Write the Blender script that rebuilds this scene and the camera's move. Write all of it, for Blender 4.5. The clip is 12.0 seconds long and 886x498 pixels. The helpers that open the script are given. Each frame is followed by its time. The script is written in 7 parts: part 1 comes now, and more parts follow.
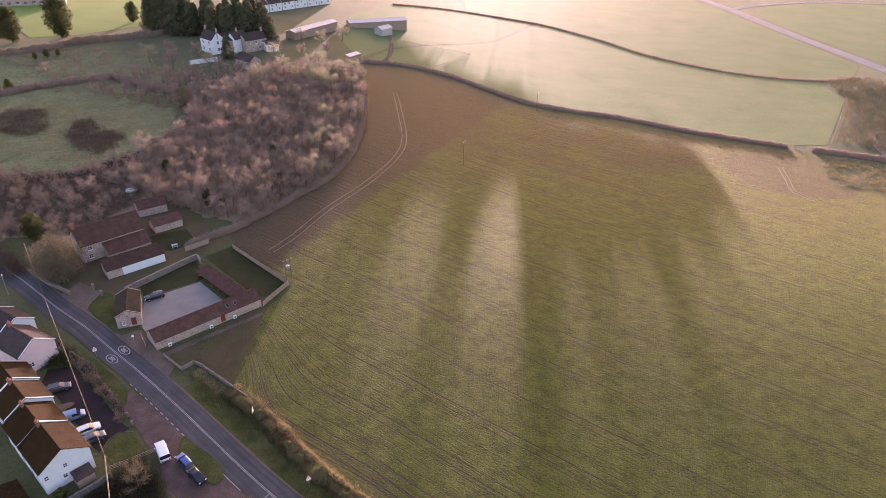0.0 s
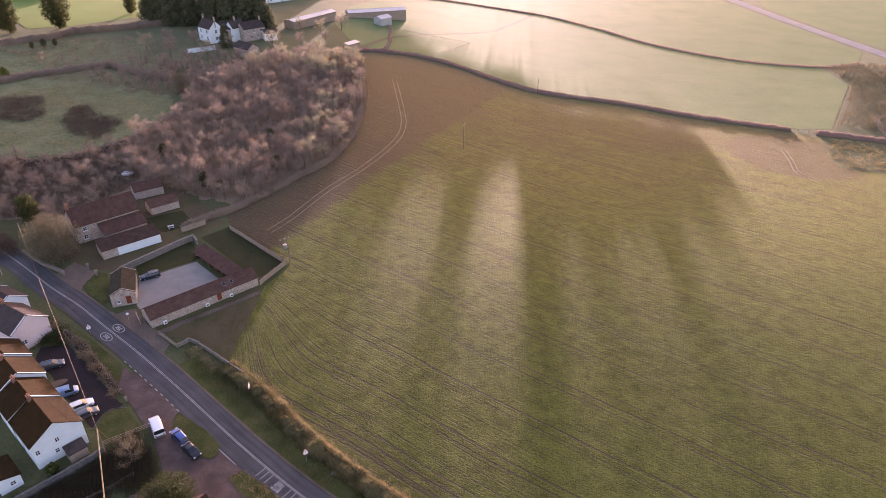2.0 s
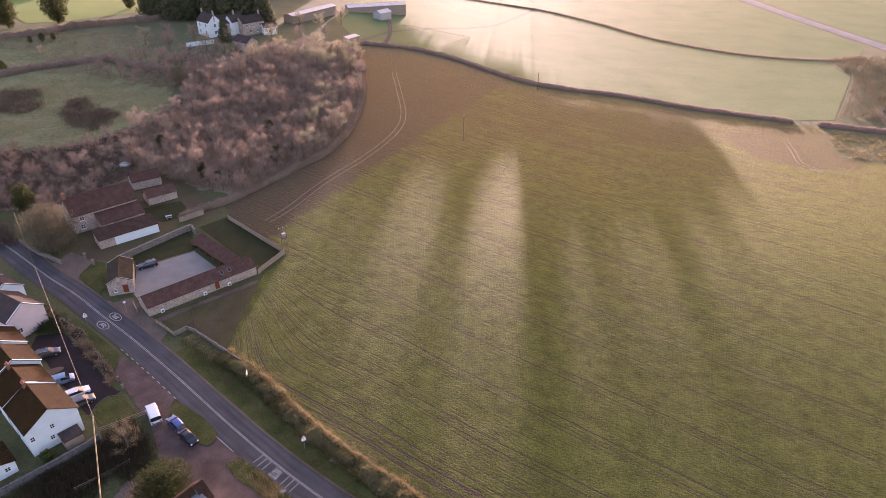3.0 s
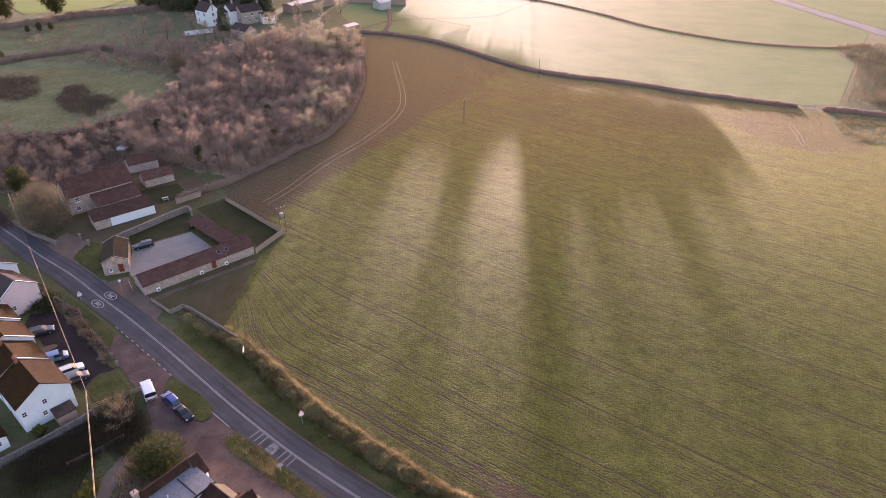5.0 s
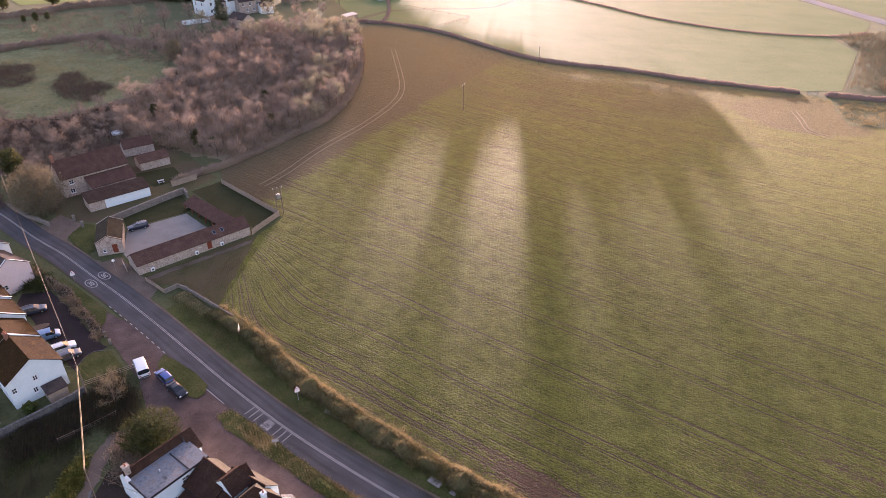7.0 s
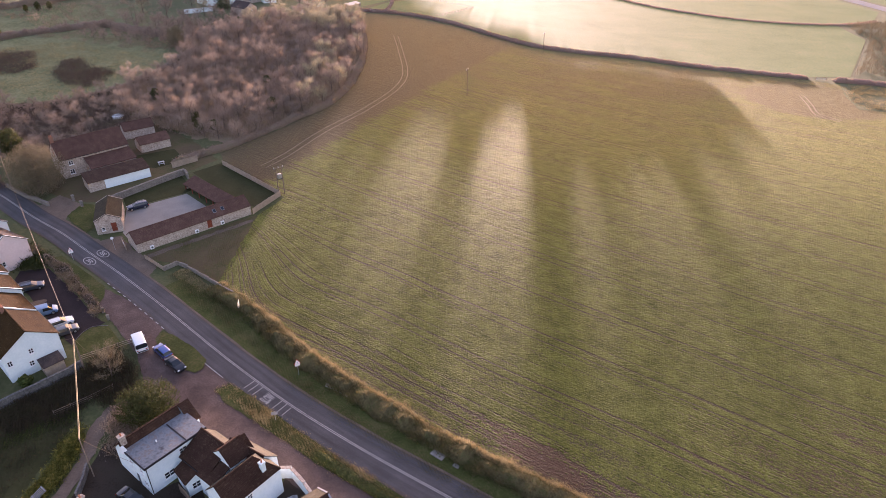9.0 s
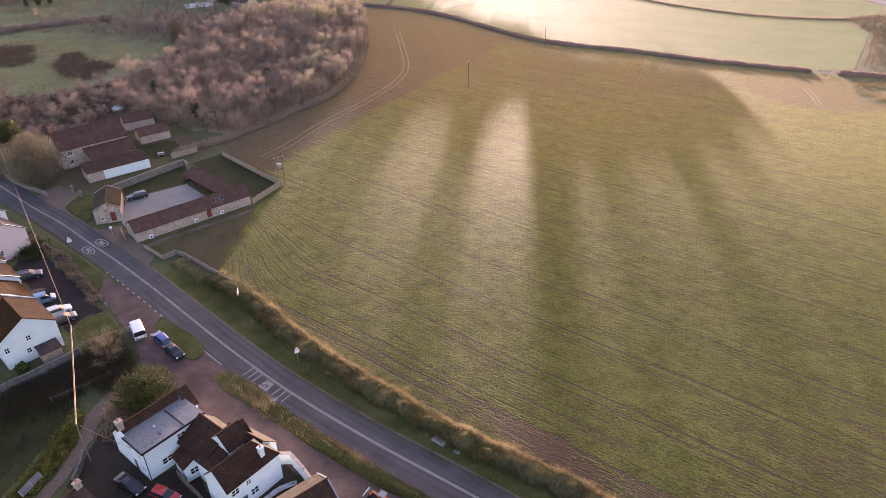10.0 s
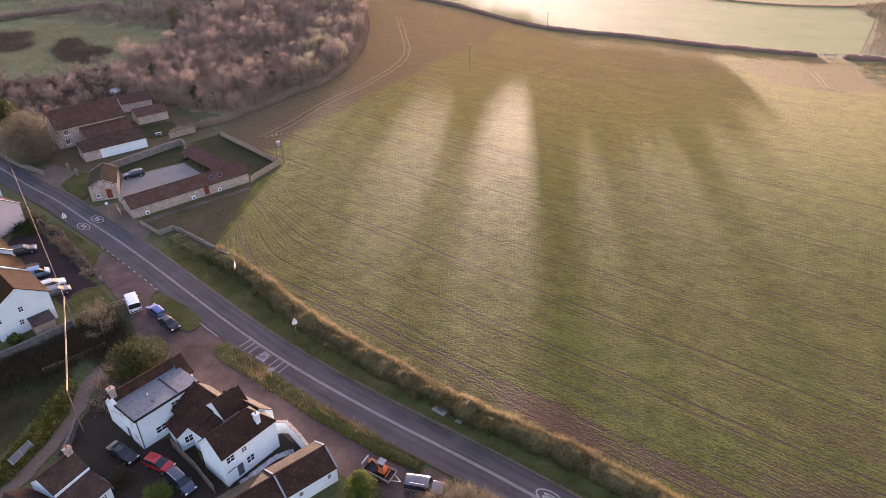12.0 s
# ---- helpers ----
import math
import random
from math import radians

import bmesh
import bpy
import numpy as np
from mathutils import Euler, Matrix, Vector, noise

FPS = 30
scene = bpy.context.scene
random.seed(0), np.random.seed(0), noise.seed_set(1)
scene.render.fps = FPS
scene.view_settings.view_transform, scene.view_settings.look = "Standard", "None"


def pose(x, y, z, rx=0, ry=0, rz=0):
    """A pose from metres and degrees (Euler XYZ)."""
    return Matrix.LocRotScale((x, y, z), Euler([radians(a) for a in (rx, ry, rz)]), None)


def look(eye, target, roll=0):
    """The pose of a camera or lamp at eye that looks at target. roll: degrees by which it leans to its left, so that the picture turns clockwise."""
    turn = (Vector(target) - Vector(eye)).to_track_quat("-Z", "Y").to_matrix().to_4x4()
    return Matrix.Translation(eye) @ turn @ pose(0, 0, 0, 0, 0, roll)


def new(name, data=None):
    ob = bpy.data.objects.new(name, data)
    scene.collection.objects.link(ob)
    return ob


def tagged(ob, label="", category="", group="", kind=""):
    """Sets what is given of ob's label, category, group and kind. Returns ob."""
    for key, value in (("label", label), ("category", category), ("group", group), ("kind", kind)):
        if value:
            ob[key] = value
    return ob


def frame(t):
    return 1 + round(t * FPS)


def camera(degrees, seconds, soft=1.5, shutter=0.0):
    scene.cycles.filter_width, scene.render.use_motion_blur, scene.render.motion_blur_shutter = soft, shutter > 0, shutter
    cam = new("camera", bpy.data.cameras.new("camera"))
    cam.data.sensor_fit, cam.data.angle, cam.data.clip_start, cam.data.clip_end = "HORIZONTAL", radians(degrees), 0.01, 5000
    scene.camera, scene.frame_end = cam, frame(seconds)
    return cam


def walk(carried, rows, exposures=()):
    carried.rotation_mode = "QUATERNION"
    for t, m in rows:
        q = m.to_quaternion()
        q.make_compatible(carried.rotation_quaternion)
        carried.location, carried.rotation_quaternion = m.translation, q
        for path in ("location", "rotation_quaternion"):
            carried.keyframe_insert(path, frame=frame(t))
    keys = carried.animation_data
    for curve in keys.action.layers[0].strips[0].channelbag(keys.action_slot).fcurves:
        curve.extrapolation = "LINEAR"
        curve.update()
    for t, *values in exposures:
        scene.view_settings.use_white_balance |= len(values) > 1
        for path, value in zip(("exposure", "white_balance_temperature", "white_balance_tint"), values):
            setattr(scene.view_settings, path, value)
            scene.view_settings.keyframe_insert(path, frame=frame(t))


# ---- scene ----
cam = camera(68.5, 12.0, soft=0.55)
METRES, EYE, TILT, LEAN, TURN = 33.5, 95.2, -30.3, -1.0, 0.0
ROWS = [
    (0.0, 0.0, 0.0, 0.0, -0.0, 0.0, -0.0),
    (0.5, 0.0059, 0.0172, -0.0403, 0.03, 0.01, 0.08),
    (1.0, 0.012, 0.0363, -0.0818, 0.09, 0.01, 0.19),
    (1.5, 0.0177, 0.0569, -0.1265, 0.18, 0.01, 0.33),
    (2.0, 0.0206, 0.0776, -0.1693, 0.21, -0.01, 0.41),
    (2.5, 0.0267, 0.0997, -0.21, 0.24, -0.02, 0.46),
    (3.0, 0.0282, 0.1215, -0.2534, 0.3, -0.03, 0.57),
    (5.0, 0.04, 0.195, -0.402, 0.49, -0.1, 0.89),
    (5.5, 0.0424, 0.2121, -0.4367, 0.52, -0.1, 0.96),
    (6.0, 0.0461, 0.2304, -0.4714, 0.55, -0.09, 0.99),
    (6.5, 0.0471, 0.2472, -0.5057, 0.57, -0.12, 1.06),
    (7.0, 0.0507, 0.2644, -0.5393, 0.58, -0.13, 1.11),
    (9.0, 0.055, 0.333, -0.6805, 0.98, -0.16, 1.22),
    (9.5, 0.0569, 0.3501, -0.7149, 1.06, -0.16, 1.26),
    (10.0, 0.0592, 0.3662, -0.7501, 1.16, -0.17, 1.33),
    (10.5, 0.061, 0.3827, -0.7857, 1.23, -0.16, 1.37),
    (11.0, 0.061, 0.4006, -0.8214, 1.3, -0.19, 1.4),
    (11.5, 0.0627, 0.4188, -0.8579, 1.34, -0.21, 1.47),
    (12.0, 0.064, 0.4372, -0.8954, 1.4, -0.24, 1.52),
]
walk(cam, [(t, pose(0, 1.33, EYE, TILT, LEAN, TURN) @ pose(METRES * x, METRES * y, METRES * z, 90 + pitch, roll, yaw)) for t, x, y, z, yaw, pitch, roll in ROWS],
     exposures=[(0.0, 2.60, 5560, 50), (12.0, 2.70, 5510, 45)])

# ---- light: a low winter sun ahead of the camera, and the sky ----
SUN_AZ, SUN_EL = 6.5, 3.3          # degrees to the right of +y, degrees above the horizon
world = bpy.data.worlds.new("sky")
scene.world = world
world.use_nodes = True
wn = world.node_tree
sky = wn.nodes.new("ShaderNodeTexSky")
sky.sky_type, sky.sun_disc = "NISHITA", False
sky.sun_elevation, sky.sun_rotation = radians(SUN_EL), radians(SUN_AZ)
sky.air_density, sky.dust_density, sky.ozone_density = 1.0, 3.0, 0.4
wn.links.new(sky.outputs[0], wn.nodes["Background"].inputs["Color"])
wn.nodes["Background"].inputs["Strength"].default_value = 0.15
sun = new("sun", bpy.data.lights.new("sun", "SUN"))
sun.data.energy, sun.data.angle, sun.data.color = 2.6, radians(0.5), (1.0, 0.77, 0.50)
saz, sel = radians(SUN_AZ), radians(SUN_EL)
SUN_DIR = Vector((math.sin(saz) * math.cos(sel), math.cos(saz) * math.cos(sel), math.sin(sel)))
sun.matrix_world = look((0, 0, 200), Vector((0, 0, 200)) - SUN_DIR)


# ---- materials ----
def mat(name, stops, scale=0.5, fine=6.0, rough=0.85, bump=0.3, bump_dist=0.05, spec=0.12, metal=0.0, sheen=0.0,
        sheen_tint=(1, 1, 1), trans=0.0, random_tint=0.0, big=0.5, coord="world"):
    """Two scales of noise over a ramp of base colours, fine relief, and a random tint for each object."""
    m = bpy.data.materials.new(name)
    m.use_nodes = True
    n, ln = m.node_tree.nodes, m.node_tree.links
    b = n["Principled BSDF"]
    if coord == "world":
        src = n.new("ShaderNodeNewGeometry").outputs["Position"]
    else:
        src = n.new("ShaderNodeTexCoord").outputs["Object"]
    n1, n2 = n.new("ShaderNodeTexNoise"), n.new("ShaderNodeTexNoise")
    for k, s, d in ((n1, scale, 3.0), (n2, fine, 4.0)):
        k.inputs["Scale"].default_value, k.inputs["Detail"].default_value = s, d
        ln.new(src, k.inputs["Vector"])
    mix = n.new("ShaderNodeMix")
    mix.data_type = "FLOAT"
    mix.inputs[0].default_value = 1.0 - big
    ln.new(n1.outputs[0], mix.inputs[2])
    ln.new(n2.outputs[0], mix.inputs[3])
    fac = mix.outputs[0]
    if random_tint:
        oi, ma = n.new("ShaderNodeObjectInfo"), n.new("ShaderNodeMath")
        ma.operation = "MULTIPLY_ADD"
        ln.new(oi.outputs["Random"], ma.inputs[0])
        ma.inputs[1].default_value = random_tint
        ln.new(fac, ma.inputs[2])
        fac = ma.outputs[0]
    r = n.new("ShaderNodeValToRGB")
    lo, hi = 0.32, 0.68 + random_tint
    while len(r.color_ramp.elements) < len(stops):
        r.color_ramp.elements.new(0.5)
    for i, c in enumerate(stops):
        r.color_ramp.elements[i].position = lo + (hi - lo) * i / max(1, len(stops) - 1)
        r.color_ramp.elements[i].color = (*c, 1)
    ln.new(fac, r.inputs[0])
    ln.new(r.outputs[0], b.inputs["Base Color"])
    b.inputs["Roughness"].default_value = rough
    b.inputs["Metallic"].default_value = metal
    b.inputs["Specular IOR Level"].default_value = spec
    if sheen:
        b.inputs["Sheen Weight"].default_value = sheen
        b.inputs["Sheen Roughness"].default_value = 0.4
        b.inputs["Sheen Tint"].default_value = (*sheen_tint, 1)
    if bump:
        bp = n.new("ShaderNodeBump")
        bp.inputs["Strength"].default_value, bp.inputs["Distance"].default_value = bump, bump_dist
        ln.new(n2.outputs[0], bp.inputs["Height"])
        ln.new(bp.outputs[0], b.inputs["Normal"])
    if trans:
        t, sh = n.new("ShaderNodeBsdfTranslucent"), n.new("ShaderNodeMixShader")
        ln.new(r.outputs[0], t.inputs["Color"])
        sh.inputs[0].default_value = trans
        ln.new(b.outputs[0], sh.inputs[1])
        ln.new(t.outputs[0], sh.inputs[2])
        ln.new(sh.outputs[0], n["Material Output"].inputs["Surface"])
    return m


ROW_BEND = (-78.0, 0.04)          # where along the rows they begin to swing, and how sharply


def rows_mat(name, low, high, soil, angle, pitch, far_haze_soil=0.0, scale=0.04):
    """Young crop in drilled rows, thinner in patches so that the soil shows, with worn wheelings between bouts."""
    m = mat(name, [low, high], scale=0.35, fine=2.2, rough=0.78, bump=0.0, spec=0.065, big=0.45)
    n, ln = m.node_tree.nodes, m.node_tree.links
    b = n["Principled BSDF"]
    ramp = [k for k in n if k.type == "VALTORGB"][0]
    geo = [k for k in n if k.type == "NEW_GEOMETRY"][0]
    mp = n.new("ShaderNodeMapping")
    mp.vector_type = "POINT"
    mp.inputs["Rotation"].default_value = (0, 0, radians(-angle))
    ln.new(geo.outputs["Position"], mp.inputs["Vector"])

    def math2(op, a, c):
        k = n.new("ShaderNodeMath")
        k.operation = op
        for i, v in enumerate((a, c)):
            if isinstance(v, (int, float)):
                k.inputs[i].default_value = v
            else:
                ln.new(v, k.inputs[i])
        return k.outputs[0]
    # the rows swing round at the field's corner
    flat_row, bent = n.new("ShaderNodeSeparateXYZ"), n.new("ShaderNodeCombineXYZ")
    ln.new(mp.outputs[0], flat_row.inputs[0])
    past = math2("MAXIMUM", math2("SUBTRACT", ROW_BEND[0], flat_row.outputs["X"]), 0.0)
    ln.new(flat_row.outputs["X"], bent.inputs["X"])
    corner = math2("MULTIPLY", math2("MINIMUM", math2("MAXIMUM", math2("SUBTRACT", 92.0, flat_row.outputs["Y"]), 0.0), 26.0), ROW_BEND[1] / 26.0)
    ln.new(math2("SUBTRACT", flat_row.outputs["Y"], math2("MULTIPLY", math2("MULTIPLY", past, past), corner)), bent.inputs["Y"])

    def wave(length, distort, detail):
        w = n.new("ShaderNodeTexWave")
        w.bands_direction = "Y"
        w.inputs["Scale"].default_value = 2 * math.pi / 20 / length
        w.inputs["Distortion"].default_value = distort
        w.inputs["Detail"].default_value, w.inputs["Detail Scale"].default_value = detail, 1.2
        ln.new(bent.outputs[0], w.inputs["Vector"])
        return w.outputs["Fac"]

    def noise_of(sc, detail, vec):
        k = n.new("ShaderNodeTexNoise")
        k.inputs["Scale"].default_value, k.inputs["Detail"].default_value = sc, detail
        ln.new(vec, k.inputs["Vector"])
        return k.outputs[0]

    fine_rows = wave(pitch, 2.0, 2.0)
    st = n.new("ShaderNodeMapping")
    st.inputs["Scale"].default_value = (0.16, 1.0, 1.0)
    ln.new(bent.outputs[0], st.inputs["Vector"])
    streak = noise_of(3.0, 4.0, st.outputs[0])
    long_streak = noise_of(0.28, 4.0, st.outputs[0])
    clod = noise_of(2.6, 5.0, geo.outputs["Position"])
    patch = noise_of(scale, 4.0, geo.outputs["Position"])
    sl = n.new("ShaderNodeMapping")
    sl.inputs["Scale"].default_value = (0.02, 1.0, 1.0)
    ln.new(bent.outputs[0], sl.inputs["Vector"])
    drill = noise_of(1.1, 5.0, sl.outputs[0])
    tuft = noise_of(5.5, 3.0, geo.outputs["Position"])
    h = math2("ADD", math2("MULTIPLY", fine_rows, 0.10), math2("MULTIPLY", math2("SUBTRACT", drill, 0.5), 1.0))
    h = math2("ADD", h, math2("MULTIPLY", streak, 0.65))
    h = math2("ADD", h, math2("MULTIPLY", tuft, 0.95))
    h = math2("ADD", h, math2("MULTIPLY", long_streak, 0.55))
    h = math2("ADD", h, math2("MULTIPLY", clod, 1.15))
    h = math2("ADD", h, math2("MULTIPLY", patch, 0.7))
    # wheelings: a pair of narrow worn lines every twelve metres
    side = n.new("ShaderNodeSeparateXYZ")
    ln.new(bent.outputs[0], side.inputs[0])
    bend = noise_of(0.03, 1.0, bent.outputs[0])
    bout = math2("FLOORED_MODULO", math2("ADD", side.outputs["Y"], math2("MULTIPLY", bend, 2.5)), 12.0)
    rut = math2("ABSOLUTE", math2("SUBTRACT", math2("ABSOLUTE", math2("SUBTRACT", bout, 6.0), 0.0), 0.95), 0.0)
    h = math2("SUBTRACT", h, math2("MULTIPLY", math2("LESS_THAN", rut, 0.18), 0.55))
    # drill furrows, broken here and there
    furrow = math2("FLOORED_MODULO", math2("ADD", side.outputs["Y"], math2("MULTIPLY", bend, 4.0)), 2.4)
    open_row = math2("MULTIPLY", math2("LESS_THAN", furrow, 0.3), math2("GREATER_THAN", math2("ADD", long_streak, patch), 0.92))
    h = math2("SUBTRACT", h, math2("MULTIPLY", open_row, 0.32))
    sep = n.new("ShaderNodeSeparateXYZ")
    ln.new(geo.outputs["Position"], sep.inputs[0])
    # barer soil far off, also standing in for mauve haze and shade there
    if far_haze_soil:
        k = n.new("ShaderNodeMapRange")
        k.inputs["From Min"].default_value, k.inputs["From Max"].default_value = 170, 260
        k.inputs["To Min"].default_value, k.inputs["To Max"].default_value = 0, far_haze_soil
        ln.new(sep.outputs["Y"], k.inputs["Value"])
        h = math2("SUBTRACT", h, k.outputs[0])
        # bare headland along the roadside hedge
        d = math2("ADD", math2("MULTIPLY", sep.outputs["X"], 0.56), math2("MULTIPLY", sep.outputs["Y"], 0.83))
        k2 = n.new("ShaderNodeMapRange")
        k2.inputs["From Min"].default_value, k2.inputs["From Max"].default_value = 58, 80
        k2.inputs["To Min"].default_value, k2.inputs["To Max"].default_value = 0.30, 0
        ln.new(d, k2.inputs["Value"])
        h = math2("SUBTRACT", h, k2.outputs[0])
        # trampled soil at the gateway
        vd, k5 = n.new("ShaderNodeVectorMath"), n.new("ShaderNodeMapRange")
        vd.operation = "DISTANCE"
        vd.inputs[1].default_value = (142, 243, -6)
        ln.new(geo.outputs["Position"], vd.inputs[0])
        k5.inputs["From Min"].default_value, k5.inputs["From Max"].default_value = 12, 27
        k5.inputs["To Min"].default_value, k5.inputs["To Max"].default_value = 1.3, 0
        ln.new(vd.outputs["Value"], k5.inputs["Value"])
        h = math2("SUBTRACT", h, k5.outputs[0])
        # bare headland along the wood
        k3, k4 = n.new("ShaderNodeMapRange"), n.new("ShaderNodeMapRange")
        k3.inputs["From Min"].default_value, k3.inputs["From Max"].default_value = 97.5, 104
        k3.inputs["To Min"].default_value, k3.inputs["To Max"].default_value = 0, 0.75
        ln.new(math2("SUBTRACT", math2("MULTIPLY", sep.outputs["Y"], 0.41), math2("MULTIPLY", sep.outputs["X"], 0.91)), k3.inputs["Value"])
        k4.inputs["From Min"].default_value, k4.inputs["From Max"].default_value = 138, 152
        ln.new(sep.outputs["Y"], k4.inputs["Value"])
        h = math2("SUBTRACT", h, math2("MULTIPLY", k3.outputs[0], k4.outputs[0]))
    cover = n.new("ShaderNodeMapRange")
    cover.inputs["From Min"].default_value, cover.inputs["From Max"].default_value = 1.50, 1.84
    # bare reddish patches where the crop has failed, with pale stones in them
    bare = None
    for cx, cy, turn, hl, hw, deep in ((15.6, 66.2, -36, 11, 3.2, 1.0), (33, 55.6, -33, 12, 1.8, 0.7), (43, 65, -31, 16, 3, 0.3), (60, 46, -30, 24, 7, 0.8), (62, 60, -31, 26, 5, 0.5), (82, 62, -30, 26, 7, 0.6)):
        pm, ln2, pr = n.new("ShaderNodeMapping"), n.new("ShaderNodeVectorMath"), n.new("ShaderNodeMapRange")
        pm.vector_type = "TEXTURE"
        pm.inputs["Location"].default_value, pm.inputs["Rotation"].default_value, pm.inputs["Scale"].default_value = (cx, cy, 0), (0, 0, radians(turn)), (hl, hw, 400)
        ln.new(geo.outputs["Position"], pm.inputs["Vector"])
        ln2.operation = "LENGTH"
        ln.new(pm.outputs[0], ln2.inputs[0])
        edge = math2("ADD", ln2.outputs["Value"], math2("MULTIPLY", math2("SUBTRACT", math2("ADD", streak, clod), 1.0), 1.3))
        pr.inputs["From Min"].default_value, pr.inputs["From Max"].default_value = 1.15, 0.45
        pr.inputs["To Max"].default_value = deep
        ln.new(edge, pr.inputs["Value"])
        bare = pr.outputs[0] if bare is None else math2("MAXIMUM", bare, pr.outputs[0])
    h = math2("SUBTRACT", h, math2("MULTIPLY", bare, 0.55))
    ln.new(h, cover.inputs["Value"])
    earth = n.new("ShaderNodeMix")
    earth.data_type = "RGBA"
    earth.inputs[6].default_value, earth.inputs[7].default_value = (*soil, 1), (0.088, 0.054, 0.038, 1)
    ln.new(bare, earth.inputs[0])
    stone = noise_of(7.0, 2.0, st.outputs[0])
    flint = n.new("ShaderNodeMapRange")
    flint.inputs["From Min"].default_value, flint.inputs["From Max"].default_value = 0.62, 0.70
    flint.inputs["To Max"].default_value = 0.65
    ln.new(stone, flint.inputs["Value"])
    stony = n.new("ShaderNodeMix")
    stony.data_type = "RGBA"
    stony.inputs[7].default_value = (0.27, 0.225, 0.20, 1)
    ln.new(math2("MULTIPLY", flint.outputs[0], bare), stony.inputs[0])
    ln.new(earth.outputs[2], stony.inputs[6])
    mx = n.new("ShaderNodeMix")
    mx.data_type = "RGBA"
    ln.new(stony.outputs[2], mx.inputs[6])
    ln.new(cover.outputs[0], mx.inputs[0])
    ln.new(ramp.outputs[0], mx.inputs[7])
    ln.new(mx.outputs[2], b.inputs["Base Color"])
    bp = n.new("ShaderNodeBump")
    bp.inputs["Strength"].default_value, bp.inputs["Distance"].default_value = 1.0, 0.14
    ln.new(h, bp.inputs["Height"])
    ln.new(bp.outputs[0], b.inputs["Normal"])
    b.inputs["Sheen Weight"].default_value, b.inputs["Sheen Roughness"].default_value = 0.23, 0.36
    b.inputs["Specular Tint"].default_value = (1.0, 0.93, 0.55, 1)
    b.inputs["Sheen Tint"].default_value = (1.0, 0.93, 0.42, 1)
    return m


def tile_mat(name, stops, course=0.2):
    """Roof tiles or slates laid in courses: relief follows the height, colour varies from tile to tile."""
    m = mat(name, stops, scale=0.7, fine=5.0, rough=0.85, bump=0.0, spec=0.06, random_tint=0.15)
    n, ln = m.node_tree.nodes, m.node_tree.links
    tc = n.new("ShaderNodeTexCoord")
    br = n.new("ShaderNodeTexBrick")
    br.inputs["Scale"].default_value = 1.0
    br.inputs["Brick Width"].default_value, br.inputs["Row Height"].default_value = course * 0.9, course
    br.inputs["Mortar Size"].default_value = 0.02
    br.inputs["Color1"].default_value, br.inputs["Color2"].default_value = (1, 1, 1, 1), (0.55, 0.55, 0.55, 1)
    br.inputs["Mortar"].default_value = (0, 0, 0, 1)
    ln.new(tc.outputs["Object"], br.inputs["Vector"])
    bp = n.new("ShaderNodeBump")
    bp.inputs["Strength"].default_value, bp.inputs["Distance"].default_value = 0.8, 0.05
    ln.new(br.outputs["Color"], bp.inputs["Height"])
    ln.new(bp.outputs[0], n["Principled BSDF"].inputs["Normal"])
    ramp = [k for k in n if k.type == "VALTORGB"][0]
    mx = n.new("ShaderNodeMix")
    mx.data_type, mx.blend_type = "RGBA", "MULTIPLY"
    mx.inputs[0].default_value = 0.3
    ln.new(ramp.outputs[0], mx.inputs[6])
    ln.new(br.outputs["Color"], mx.inputs[7])
    # pale spots of lichen and darker moss on single tiles
    spots, ring = n.new("ShaderNodeTexNoise"), n.new("ShaderNodeMapRange")
    spots.inputs["Scale"].default_value, spots.inputs["Detail"].default_value = 4.5, 2.0
    ln.new(tc.outputs["Object"], spots.inputs["Vector"])
    ring.inputs["From Min"].default_value, ring.inputs["From Max"].default_value, ring.inputs["To Max"].default_value = 0.58, 0.72, 0.22
    ln.new(spots.outputs[0], ring.inputs["Value"])
    lichen = n.new("ShaderNodeMix")
    lichen.data_type = "RGBA"
    lichen.inputs[7].default_value = (0.27, 0.215, 0.115, 1)
    ln.new(ring.outputs[0], lichen.inputs[0])
    ln.new(mx.outputs[2], lichen.inputs[6])
    ln.new(lichen.outputs[2], n["Principled BSDF"].inputs["Base Color"])
    return m


